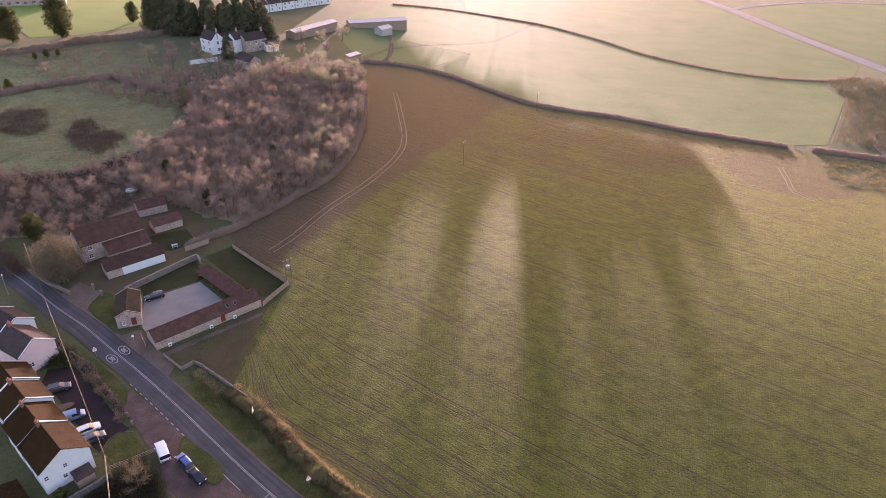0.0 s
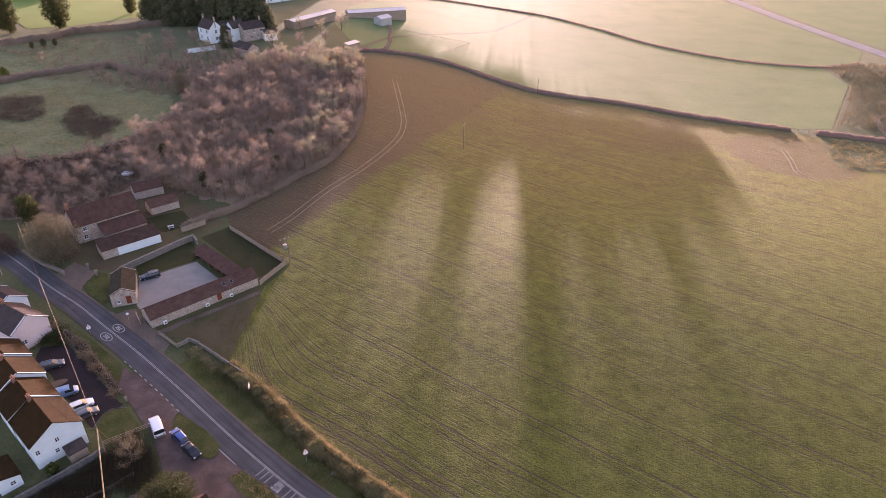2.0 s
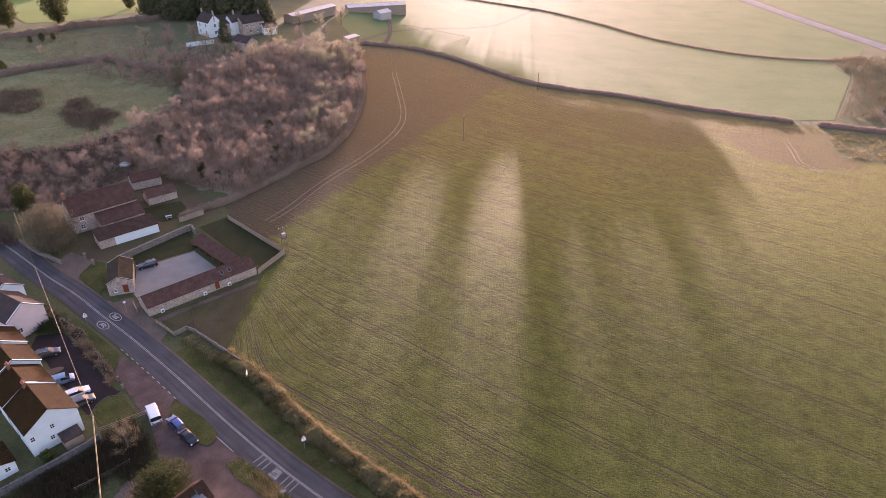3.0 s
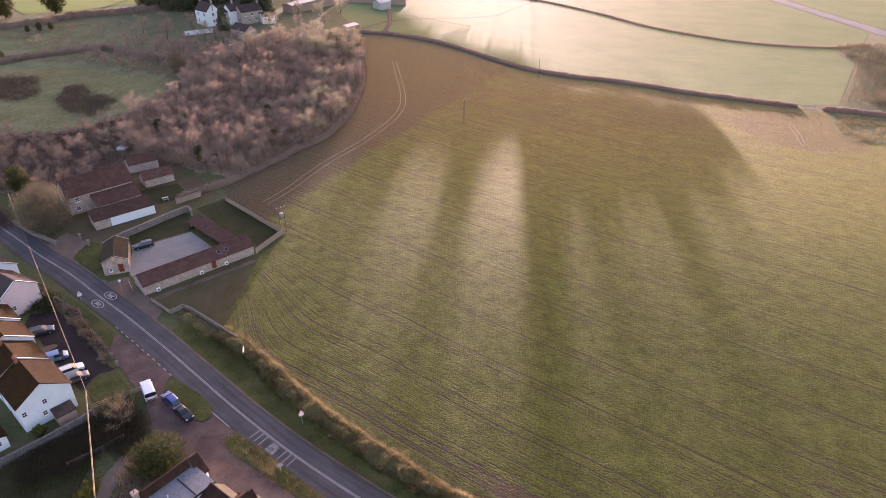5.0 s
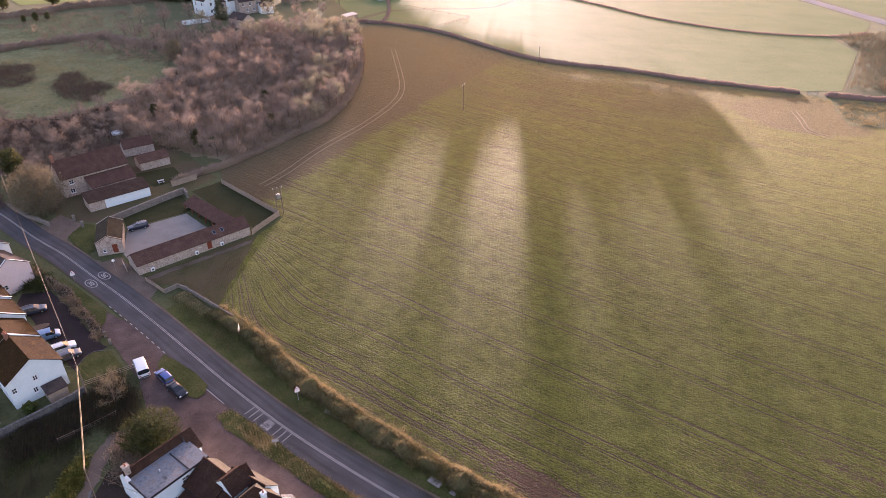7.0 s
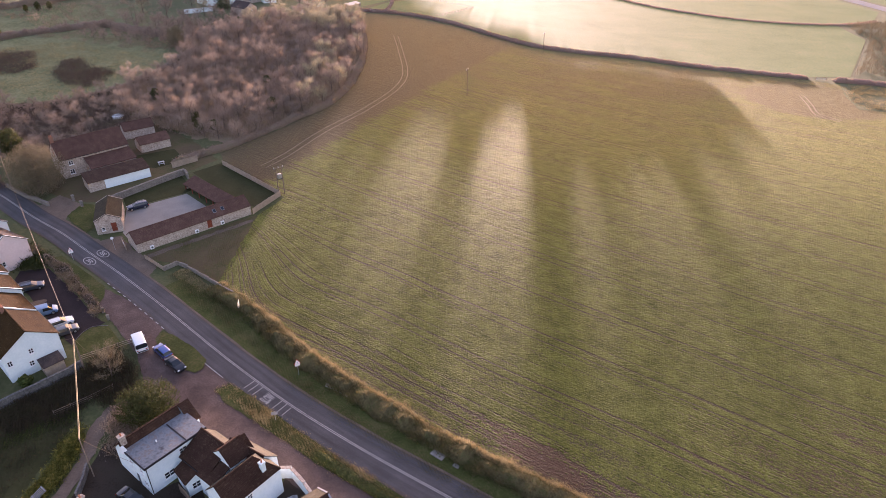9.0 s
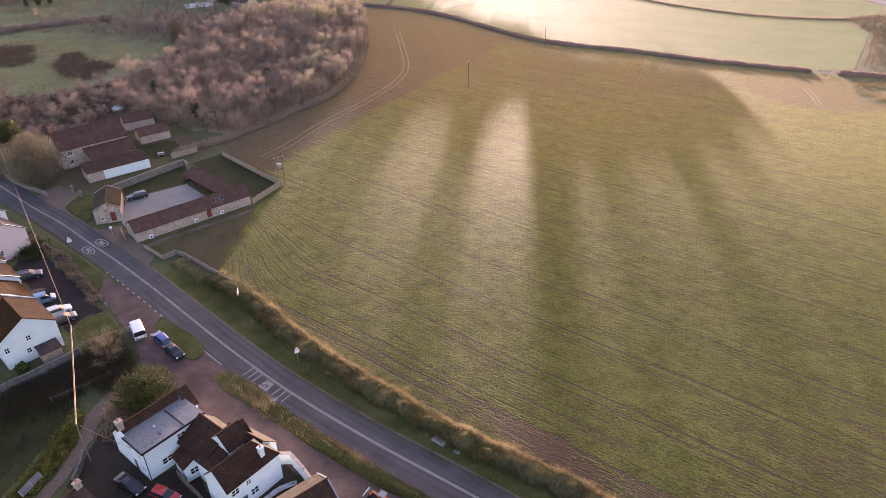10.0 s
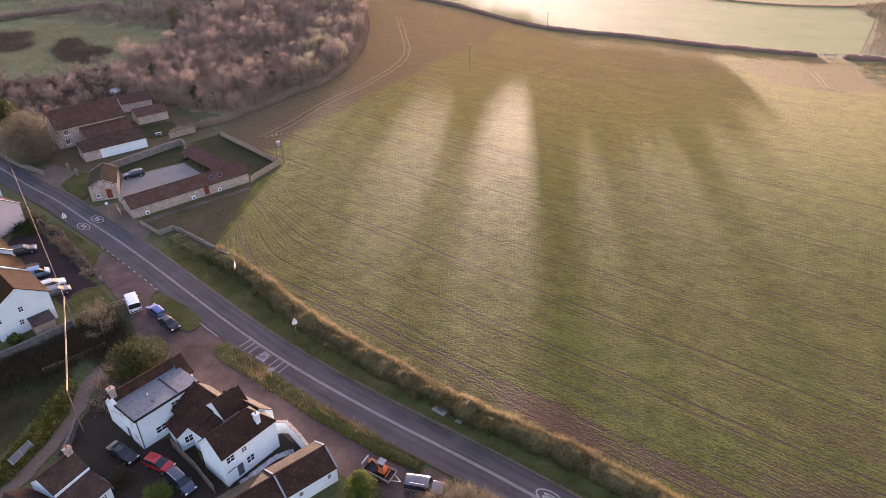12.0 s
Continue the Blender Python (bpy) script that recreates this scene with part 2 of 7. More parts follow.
M = dict(
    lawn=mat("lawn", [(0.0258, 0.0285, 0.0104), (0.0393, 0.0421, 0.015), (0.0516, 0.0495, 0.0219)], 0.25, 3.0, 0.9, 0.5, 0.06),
    grass=mat("grass", [(0.048, 0.056, 0.022), (0.078, 0.086, 0.034), (0.112, 0.102, 0.050)], 0.06, 1.6, 0.85, 0.6, 0.15, sheen=0.1, sheen_tint=(.9, 1, .8)),
    verge=mat("verge", [(0.0349, 0.0456, 0.0108), (0.0605, 0.0696, 0.018), (0.1075, 0.0936, 0.036)], 0.3, 3.0, 0.85, 0.7, 0.12),
    meadow=mat("meadow", [(0.0723, 0.0902, 0.0378), (0.136, 0.152, 0.0702), (0.2125, 0.2232, 0.1215)], 0.12, 1.1, 0.9, 0.9, 0.35, big=0.35),
    pasture=mat("pasture", [(0.070, 0.115, 0.038), (0.105, 0.155, 0.055), (0.145, 0.17, 0.07)], 0.05, 1.2, 0.85, 0.6, 0.15, sheen=0.06, sheen_tint=(.9, 1, .6)),
    lush=mat("lush", [(0.080, 0.155, 0.018), (0.125, 0.215, 0.032)], 0.05, 1.2, 0.8, 0.4, 0.1, sheen=0.1, sheen_tint=(1, 1, .6)),
    crop=rows_mat("crop", (0.044, 0.052, 0.010), (0.137, 0.151, 0.030), (0.059, 0.044, 0.033), -33, 0.42, far_haze_soil=0.42),
    # litter lifted in tone to imitate glare over the wood's dark gaps
    litter=mat("litter", [(0.15, 0.112, 0.075), (0.22, 0.168, 0.112), (0.15, 0.152, 0.070)], 0.25, 2.5, 0.9, 0.8, 0.2),
    rough_ground=mat("rough_ground", [(0.084, 0.0593, 0.0374), (0.1, 0.0798, 0.0418), (0.06, 0.0684, 0.0216)], 0.12, 2.0, 0.9, 0.7, 0.12),
    asphalt=mat("asphalt", [(0.0608, 0.0603, 0.0684), (0.0913, 0.0896, 0.0988)], 0.25, 9.0, 0.62, 0.25, 0.01, spec=0.4),
    old_asphalt=mat("old_asphalt", [(0.0629, 0.0443, 0.0384), (0.099, 0.0689, 0.0593), (0.163, 0.1164, 0.0966)], 0.35, 5.0, 0.75, 0.3, 0.015),
    pale_asphalt=mat("pale_asphalt", [(0.18, 0.1824, 0.1886), (0.27, 0.2736, 0.2806)], 0.1, 2.0, 0.7, 0.2, 0.015),
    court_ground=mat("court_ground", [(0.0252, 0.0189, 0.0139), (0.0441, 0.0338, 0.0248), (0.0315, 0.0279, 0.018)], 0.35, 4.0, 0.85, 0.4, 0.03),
    tarmac_yard=mat("tarmac_yard", [(0.0229, 0.0166, 0.0173), (0.0408, 0.03, 0.03)], 0.3, 5.0, 0.8, 0.3, 0.015),
    gravel=mat("gravel", [(0.20, 0.185, 0.165), (0.30, 0.28, 0.25)], 0.3, 9.0, 0.9, 0.4, 0.03),
    dirt=mat("dirt", [(0.104, 0.08, 0.06), (0.176, 0.136, 0.104)], 0.4, 4.0, 0.9, 0.5, 0.05),
    mud=mat("mud", [(0.17, 0.14, 0.095), (0.26, 0.21, 0.15)], 0.4, 3.0, 0.7, 0.4, 0.05),
    paint=mat("road_paint", [(0.153, 0.1466, 0.1403), (0.3315, 0.3251, 0.3124), (0.4208, 0.4144, 0.4016)], 1.5, 9.0, 0.6, 0.1, 0.004),
    render_white=mat("render_white", [(0.66, 0.76, 0.78), (0.78, 0.86, 0.87)], 0.5, 3.0, 0.8, 0.15, 0.01),
    render_pink=mat("render_pink", [(0.66, 0.54, 0.52), (0.76, 0.64, 0.62)], 0.5, 3.0, 0.8, 0.15, 0.01),
    stone=mat("stone_wall", [(0.23, 0.185, 0.15), (0.40, 0.34, 0.285), (0.54, 0.475, 0.40)], 0.9, 3.6, 0.9, 0.8, 0.06, big=0.35),
    grey_stone=mat("grey_stone", [(0.075, 0.075, 0.075), (0.125, 0.122, 0.118), (0.18, 0.172, 0.16)], 0.9, 3.6, 0.9, 0.8, 0.06, big=0.35),
    weathered_stone=mat("weathered_stone", [(0.13, 0.115, 0.098), (0.20, 0.18, 0.155), (0.27, 0.245, 0.21)], 0.9, 3.6, 0.9, 0.8, 0.06, big=0.35),
    brick=mat("brick", [(0.22, 0.11, 0.075), (0.34, 0.19, 0.13)], 0.6, 6.0, 0.9, 0.5, 0.02),
    clay=tile_mat("clay_tiles", [(0.077, 0.0449, 0.037), (0.1188, 0.0684, 0.054), (0.1815, 0.1142, 0.086)]),
    mossy_tile=tile_mat("mossy_tiles", [(0.038, 0.034, 0.025), (0.060, 0.053, 0.038), (0.090, 0.082, 0.055)]),
    brown_tile=tile_mat("brown_tiles", [(0.0242, 0.013, 0.0047), (0.0409, 0.0222, 0.0074), (0.0649, 0.0377, 0.0121)]),
    dark_tile=tile_mat("dark_tiles", [(0.0335, 0.0185, 0.0139), (0.0545, 0.0301, 0.0218), (0.0924, 0.0554, 0.0364)]),
    old_tile=tile_mat("old_tiles", [(0.0405, 0.0269, 0.0221), (0.0686, 0.0442, 0.0355), (0.11, 0.0816, 0.0595)]),
    slate=tile_mat("slate", [(0.050, 0.042, 0.042), (0.085, 0.068, 0.064), (0.11, 0.09, 0.08)]),
    felt=mat("roof_felt", [(0.05, 0.053, 0.06), (0.10, 0.115, 0.13), (0.15, 0.175, 0.2), (0.125, 0.115, 0.11), (0.25, 0.24, 0.23)], 0.5, 2.2, 0.55, 0.2, 0.01, spec=0.5),
    sheet=mat("sheet_metal", [(0.40, 0.41, 0.42), (0.55, 0.56, 0.57)], 0.3, 3.0, 0.45, 0.1, 0.01, metal=0.3),
    lead=mat("lead", [(0.20, 0.21, 0.23), (0.30, 0.31, 0.33)], 1.0, 6.0, 0.5, 0.1, 0.005),
    white_trim=mat("white_trim", [(0.74, 0.76, 0.76), (0.82, 0.83, 0.83)], 2.0, 9.0, 0.45, 0.0),
    dark_trim=mat("dark_trim", [(0.020, 0.020, 0.022), (0.035, 0.035, 0.037)], 2.0, 9.0, 0.4, 0.0),
    door_red=mat("door_red", [(0.16, 0.045, 0.025), (0.22, 0.065, 0.035)], 2.0, 9.0, 0.6, 0.1),
    door_grey=mat("door_grey", [(0.08, 0.09, 0.10), (0.12, 0.13, 0.14)], 2.0, 9.0, 0.5, 0.1),
    timber=mat("timber", [(0.25, 0.20, 0.15), (0.42, 0.34, 0.26)], 1.5, 9.0, 0.85, 0.4, 0.01),
    post_red=mat("post_red", [(0.20, 0.06, 0.035), (0.30, 0.10, 0.06)], 1.5, 8.0, 0.7, 0.2, 0.01),
    pole_wood=mat("pole_wood", [(0.15, 0.115, 0.085), (0.25, 0.20, 0.15)], 1.5, 8.0, 0.8, 0.3, 0.01),
    steel=mat("galvanised_steel", [(0.38, 0.39, 0.40), (0.55, 0.56, 0.57)], 3.0, 12.0, 0.4, 0.05, 0.002, metal=0.7),
    porcelain=mat("porcelain", [(0.6, 0.6, 0.58), (0.7, 0.7, 0.68)], 3.0, 12.0, 0.25, 0.0),
    cable=mat("cable", [(0.17, 0.12, 0.07), (0.26, 0.185, 0.105)], 3.0, 12.0, 0.5, 0.0),
    terracotta=mat("terracotta", [(0.32, 0.13, 0.07), (0.45, 0.20, 0.11)], 3.0, 12.0, 0.8, 0.1),
    bark=mat("bark", [(0.10, 0.078, 0.062), (0.18, 0.145, 0.115)], 0.8, 6.0, 0.9, 0.6, 0.03),
    # twig tones raised and warmed to imitate haze over the wood
    twig=mat("twigs", [(0.2408, 0.1879, 0.1528), (0.3178, 0.2537, 0.2067), (0.3949, 0.3289, 0.2651)], 0.25, 2.0, 0.85, 0.0, random_tint=0.25, trans=0.35),
    tan_twig=mat("tan_twigs", [(0.15, 0.118, 0.075), (0.22, 0.178, 0.115), (0.30, 0.25, 0.165)], 0.4, 3.0, 0.85, 0.0, trans=0.3),
    old_twig=mat("old_twigs", [(0.13, 0.110, 0.070), (0.19, 0.163, 0.105), (0.26, 0.225, 0.150)], 0.4, 3.0, 0.85, 0.0, random_tint=0.2, trans=0.3),
    twig_pale=mat("twigs_pale", [(0.2943, 0.264, 0.1724), (0.4329, 0.3914, 0.2627)], 0.3, 2.0, 0.85, 0.0, random_tint=0.2, trans=0.3),
    # scrub raised in tone too, carrying the wood's glare in its colour
    scrub=mat("scrub", [(0.2148, 0.1662, 0.1231), (0.3171, 0.2441, 0.1795), (0.2762, 0.2389, 0.1436)], 0.2, 2.0, 0.9, 0.0, trans=0.45),
    # far-hedge twigs made paler, with distant haze mixed into the colour
    hazy_hedge=mat("hazy_hedge", [(0.27, 0.195, 0.165), (0.38, 0.28, 0.235), (0.31, 0.26, 0.19)], 0.2, 2.0, 0.9, 0.0, trans=0.45),
    straw=mat("dry_grass", [(0.25, 0.19, 0.085), (0.38, 0.30, 0.145), (0.50, 0.41, 0.22)], 0.5, 3.0, 0.8, 0.0, trans=0.3),
    thorn=mat("thorn_twigs", [(0.085, 0.062, 0.050), (0.145, 0.108, 0.085), (0.11, 0.10, 0.055)], 0.2, 2.0, 0.9, 0.0, trans=0.35),
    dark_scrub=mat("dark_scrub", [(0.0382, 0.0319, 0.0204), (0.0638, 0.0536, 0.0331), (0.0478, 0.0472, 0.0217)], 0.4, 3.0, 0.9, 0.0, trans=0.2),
    bramble=mat("bramble", [(0.068, 0.0638, 0.0272), (0.152, 0.1292, 0.0592), (0.092, 0.1088, 0.0352)], 0.6, 3.0, 0.85, 0.0, trans=0.3),
    evergreen=mat("evergreen_leaves", [(0.022, 0.035, 0.012), (0.05, 0.062, 0.02), (0.10, 0.105, 0.035)], 0.5, 4.0, 0.7, 0.0, trans=0.3),
    holm=mat("holm_leaves", [(0.0323, 0.0396, 0.0145), (0.0723, 0.0792, 0.0272), (0.136, 0.1305, 0.0467)], 0.4, 3.0, 0.7, 0.0, trans=0.35),
    # gold end of the ramp stands in for sunlight on the bank's leaves
    sunlit_bank_leaf=mat("sunlit_bank_leaves", [(0.050, 0.060, 0.014), (0.15, 0.15, 0.032), (0.34, 0.29, 0.075)], 0.9, 5.0, 0.7, 0.0, trans=0.4),
    bush_leaf=mat("bush_leaves", [(0.025, 0.0324, 0.011), (0.0625, 0.0702, 0.022), (0.1313, 0.1323, 0.0418)], 0.5, 4.0, 0.7, 0.0, trans=0.3),
    # paler tiles for sun-facing slopes: lichen, with sunlight mixed into the colour
    sunlit_lichen_tile=tile_mat("sunlit_lichen_tiles", [(0.0674, 0.0574, 0.0407), (0.1141, 0.0997, 0.0702), (0.1659, 0.1511, 0.1109)]),
    # cable colour with the gold of low sunlight painted in
    sunlit_cable=mat("sunlit_gold_cable", [(0.34, 0.25, 0.12), (0.46, 0.35, 0.18)], 3.0, 12.0, 0.6, 0.0),
    golden_conifer=mat("golden_conifer_leaves", [(0.045, 0.065, 0.012), (0.11, 0.135, 0.026), (0.20, 0.205, 0.045)], 0.6, 4.0, 0.7, 0.0, trans=0.35),
    crop_leaf=mat("crop_leaves", [(0.070, 0.082, 0.018), (0.125, 0.135, 0.034), (0.20, 0.185, 0.062)], 0.25, 2.0, 0.75, 0.0, trans=0.65),
    conifer=mat("conifer_needles", [(0.0825, 0.093, 0.051), (0.165, 0.168, 0.09)], 0.3, 3.0, 0.8, 0.0, trans=0.35),
    hedge_green=mat("hedge_leaves", [(0.035, 0.055, 0.014), (0.075, 0.1, 0.026), (0.13, 0.13, 0.04)], 0.6, 4.0, 0.75, 0.0, trans=0.35),
    verge_blade=mat("rough_grass", [(0.075, 0.085, 0.030), (0.12, 0.125, 0.048), (0.19, 0.17, 0.085)], 0.2, 3.0, 0.85, 0.0, trans=0.4),
    rubber=mat("rubber", [(0.012, 0.012, 0.012), (0.022, 0.022, 0.022)], 3.0, 20.0, 0.8, 0.0),
    alloy=mat("alloy", [(0.45, 0.46, 0.47), (0.6, 0.61, 0.62)], 3.0, 20.0, 0.3, 0.0, metal=0.8),
    lamp_glass=mat("lamp_glass", [(0.75, 0.76, 0.78), (0.8, 0.8, 0.82)], 3.0, 20.0, 0.1, 0.0),
    tail_glass=mat("tail_glass", [(0.35, 0.02, 0.015), (0.45, 0.03, 0.02)], 3.0, 20.0, 0.15, 0.0),
    orange=mat("orange_paint", [(0.62, 0.16, 0.05), (0.72, 0.21, 0.07)], 1.5, 9.0, 0.45, 0.0),
    sign_red=mat("sign_red", [(0.55, 0.03, 0.03), (0.62, 0.04, 0.04)], 3.0, 9.0, 0.4, 0.0),
    white_sheet=mat("white_sheet", [(0.70, 0.67, 0.60), (0.82, 0.79, 0.72)], 1.5, 6.0, 0.6, 0.0, trans=0.6),
    tarp=mat("tarpaulin", [(0.20, 0.20, 0.20), (0.42, 0.43, 0.44), (0.62, 0.62, 0.62)], 1.2, 3.0, 0.5, 0.8, 0.15),
    blue_bin=mat("blue_plastic", [(0.03, 0.10, 0.36), (0.045, 0.14, 0.44)], 1.5, 9.0, 0.4, 0.0),
)


def car_paint(name, rgb, metal=0.3):
    m = mat(name, [rgb, tuple(min(1, c * 1.12) for c in rgb)], 2.0, 12.0, 0.28, 0.0, spec=0.5, metal=metal)
    b = m.node_tree.nodes["Principled BSDF"]
    b.inputs["Coat Weight"].default_value, b.inputs["Coat Roughness"].default_value = 0.8, 0.06
    return m


def road_mat():
    """Worn asphalt: polished wheel paths, dark joints and patches, dirt creeping in from the edges."""
    m = mat("road_asphalt", [(0.040, 0.040, 0.043), (0.057, 0.056, 0.060), (0.080, 0.078, 0.081)], 0.22, 6.0, 0.7, 0.25, 0.01, spec=0.25)
    n, ln = m.node_tree.nodes, m.node_tree.links
    ramp = [k for k in n if k.type == "VALTORGB"][0]
    uv = n.new("ShaderNodeUVMap")
    uv.uv_map = "lane"
    sep = n.new("ShaderNodeSeparateXYZ")
    ln.new(uv.outputs[0], sep.inputs[0])

    def op(kind, a, b=0.0, c=0.0):
        k = n.new("ShaderNodeMath")
        k.operation = kind
        for i, v in enumerate((a, b, c)):
            if isinstance(v, (int, float)):
                k.inputs[i].default_value = v
            else:
                ln.new(v, k.inputs[i])
        return k.outputs[0]
    across = op("ABSOLUTE", sep.outputs["X"])
    path = op("COSINE", op("MULTIPLY", op("SUBTRACT", across, 1.62), 4.0))
    mp, ns = n.new("ShaderNodeMapping"), n.new("ShaderNodeTexNoise")
    mp.inputs["Scale"].default_value = (1.6, 0.10, 1)
    ns.inputs["Scale"].default_value, ns.inputs["Detail"].default_value = 1.0, 5.0
    ln.new(uv.outputs[0], mp.inputs["Vector"])
    ln.new(mp.outputs[0], ns.inputs["Vector"])
    k = op("ADD", op("MULTIPLY", path, -0.10), op("MULTIPLY", op("SUBTRACT", ns.outputs[0], 0.5), 1.1))
    bright = n.new("ShaderNodeHueSaturation")
    ln.new(op("ADD", k, 1.0), bright.inputs["Value"])
    ln.new(ramp.outputs[0], bright.inputs["Color"])
    dirt = n.new("ShaderNodeMapRange")
    dirt.inputs["From Min"].default_value, dirt.inputs["From Max"].default_value = 2.55, 3.3
    dirt.inputs["To Max"].default_value = 0.8
    ln.new(op("ADD", across, op("MULTIPLY", op("SUBTRACT", ns.outputs[0], 0.5), 1.6)), dirt.inputs["Value"])
    mx = n.new("ShaderNodeMix")
    mx.data_type = "RGBA"
    ln.new(dirt.outputs[0], mx.inputs[0])
    ln.new(bright.outputs[0], mx.inputs[6])
    mx.inputs[7].default_value = (0.075, 0.056, 0.042, 1)
    ln.new(mx.outputs[2], n["Principled BSDF"].inputs["Base Color"])
    return m


M["road"] = road_mat()
M["glass"] = mat("window_glass", [(0.016, 0.019, 0.023), (0.024, 0.028, 0.033)], 1.0, 4.0, 0.08, 0.0, spec=0.6)


# ---- the lie of the land ----
def softplus(v, k):
    return k * np.logaddexp(0.0, v / k)


def terrain(x, y):
    """Height of the ground: it rises to the village and the wood, and flattens into the valley."""
    xs = 220 * np.tanh(x / 220)
    flat = softplus(y - 330, 40)
    z = -7.3 - 0.045 * xs + 0.046 * (y - flat)
    return z - 0.075 * (softplus(y - 150, 15) - flat) / (1 + np.exp(-np.clip(x / 25, -30, 30)))


def gz(x, y, h=0.0):
    return float(terrain(x, y)) + h


# ---- mesh helpers ----
class Geo:
    """Collects vertices and faces of one part."""

    def __init__(self):
        self.v, self.f = [], []

    def add(self, verts, faces, m=None):
        k = len(self.v)
        self.v += [tuple(m @ Vector(p)) for p in verts] if m is not None else [tuple(p) for p in verts]
        self.f += [tuple(i + k for i in f) for f in faces]
        return self

    def box(self, x0, x1, y0, y1, z0, z1, m=None, taper=0.0):
        t = taper
        v = [(x0, y0, z0), (x1, y0, z0), (x1, y1, z0), (x0, y1, z0), (x0 + t, y0 + t, z1), (x1 - t, y0 + t, z1), (x1 - t, y1 - t, z1), (x0 + t, y1 - t, z1)]
        return self.add(v, [(3, 2, 1, 0), (4, 5, 6, 7), (0, 1, 5, 4), (1, 2, 6, 5), (2, 3, 7, 6), (3, 0, 4, 7)], m)

    def prism(self, poly, axis_from, axis_to, m=None):
        """poly of (y, z) swept along x."""
        k = len(poly)
        v = [(axis_from, y, z) for y, z in poly] + [(axis_to, y, z) for y, z in poly]
        f = [tuple(range(k))[::-1], tuple(range(k, 2 * k))] + [(i, (i + 1) % k, k + (i + 1) % k, k + i) for i in range(k)]
        return self.add(v, f, m)

    def tube(self, path, radii, sides=6, cap=True):
        rings, k = [], len(self.v)
        pts = [Vector(p) for p in path]
        for i, p in enumerate(pts):
            d = (pts[min(i + 1, len(pts) - 1)] - pts[max(i - 1, 0)]).normalized()
            a = d.orthogonal().normalized()
            b = d.cross(a)
            r = radii[i] if isinstance(radii, (list, tuple)) else radii
            self.v += [tuple(p + r * (math.cos(2 * math.pi * j / sides) * a + math.sin(2 * math.pi * j / sides) * b)) for j in range(sides)]
        for i in range(len(pts) - 1):
            for j in range(sides):
                a, b = k + i * sides + j, k + i * sides + (j + 1) % sides
                self.f.append((a, b, b + sides, a + sides))
        if cap:
            self.f += [tuple(k + j for j in range(sides))[::-1], tuple(k + (len(pts) - 1) * sides + j for j in range(sides))]
        return self

    def mesh(self, name, material, smooth=False):
        me = bpy.data.meshes.new(name)
        me.from_pydata(self.v, [], self.f)
        me.materials.append(material)
        if smooth:
            me.polygons.foreach_set("use_smooth", [True] * len(me.polygons))
            if smooth > 1:
                me.set_sharp_from_angle(angle=radians(smooth))
        me.update()
        return me


def part(name, g, material, parent=None, label="", smooth=False):
    """One mesh object, under a thing or a part where one is given."""
    ob = new(name, g.mesh(name, M[material] if isinstance(material, str) else material, smooth))
    if parent is not None:
        ob.parent = parent
    return tagged(ob, label)


def thing(name, m, label, category, group="", kind=""):
    ob = new(name)
    ob.matrix_basis = m
    return tagged(ob, label, category, group, kind)


def at(x, y, yaw=0.0, h=0.0):
    return pose(x, y, gz(x, y, h), 0, 0, yaw)


def ragged_edge(poly, amount, step=0.7):
    """The outline with an uneven, crumbled edge."""
    out = []
    for (x0, y0), (x1, y1) in zip(poly, poly[1:] + poly[:1]):
        l = math.hypot(x1 - x0, y1 - y0)
        n = max(1, int(l / step))
        for i in range(n):
            x, y = x0 + (x1 - x0) * i / n, y0 + (y1 - y0) * i / n
            k = amount * (noise.noise(Vector((x * .45, y * .45, 2))) * 1.5 + noise.noise(Vector((x * 1.6, y * 1.6, 8))))
            out.append((x + (y1 - y0) / l * k, y - (x1 - x0) / l * k))
    return out


def land(name, poly, material, h, step=5.0, label="", category="", kind="structure", ragged=0.0):
    """A sheet that follows the ground within a polygon."""
    if ragged:
        poly = ragged_edge(poly, ragged)
    bm = bmesh.new()
    f = bm.faces.new([bm.verts.new((x, y, 0)) for x, y in poly])
    bmesh.ops.triangulate(bm, faces=[f])
    for ax in (0, 1):
        lo, hi = min(p[ax] for p in poly), max(p[ax] for p in poly)
        st = max(step, (hi - lo) / 70)
        for i in range(1, int((hi - lo) / st) + 1):
            co, no = [0, 0, 0], [0, 0, 0]
            co[ax], no[ax] = lo + i * st, 1
            bmesh.ops.bisect_plane(bm, geom=bm.verts[:] + bm.edges[:] + bm.faces[:], plane_co=co, plane_no=no)
    bmesh.ops.triangulate(bm, faces=bm.faces[:])
    for v in bm.verts:
        v.co.z = gz(v.co.x, v.co.y, h)
    bmesh.ops.recalc_face_normals(bm, faces=bm.faces[:])
    if sum(fc.normal.z for fc in bm.faces) < 0:
        bmesh.ops.reverse_faces(bm, faces=bm.faces[:])
    me = bpy.data.meshes.new(name)
    bm.to_mesh(me)
    bm.free()
    me.materials.append(M[material])
    return tagged(new(name, me), label, category, "", kind)


def smooth_line(pts, step=3.0):
    """Points along a smooth curve through pts."""
    out, p = [], [Vector((*q, 0)) for q in pts]
    for i in range(len(p) - 1):
        a, b, c, d = p[max(i - 1, 0)], p[i], p[i + 1], p[min(i + 2, len(p) - 1)]
        n = max(1, int((c - b).length / step))
        for j in range(n):
            t = j / n
            out.append(0.5 * (2 * b + (c - a) * t + (2 * a - 5 * b + 4 * c - d) * t * t + (3 * b - a - 3 * c + d) * t ** 3))
    return out + [p[-1]]


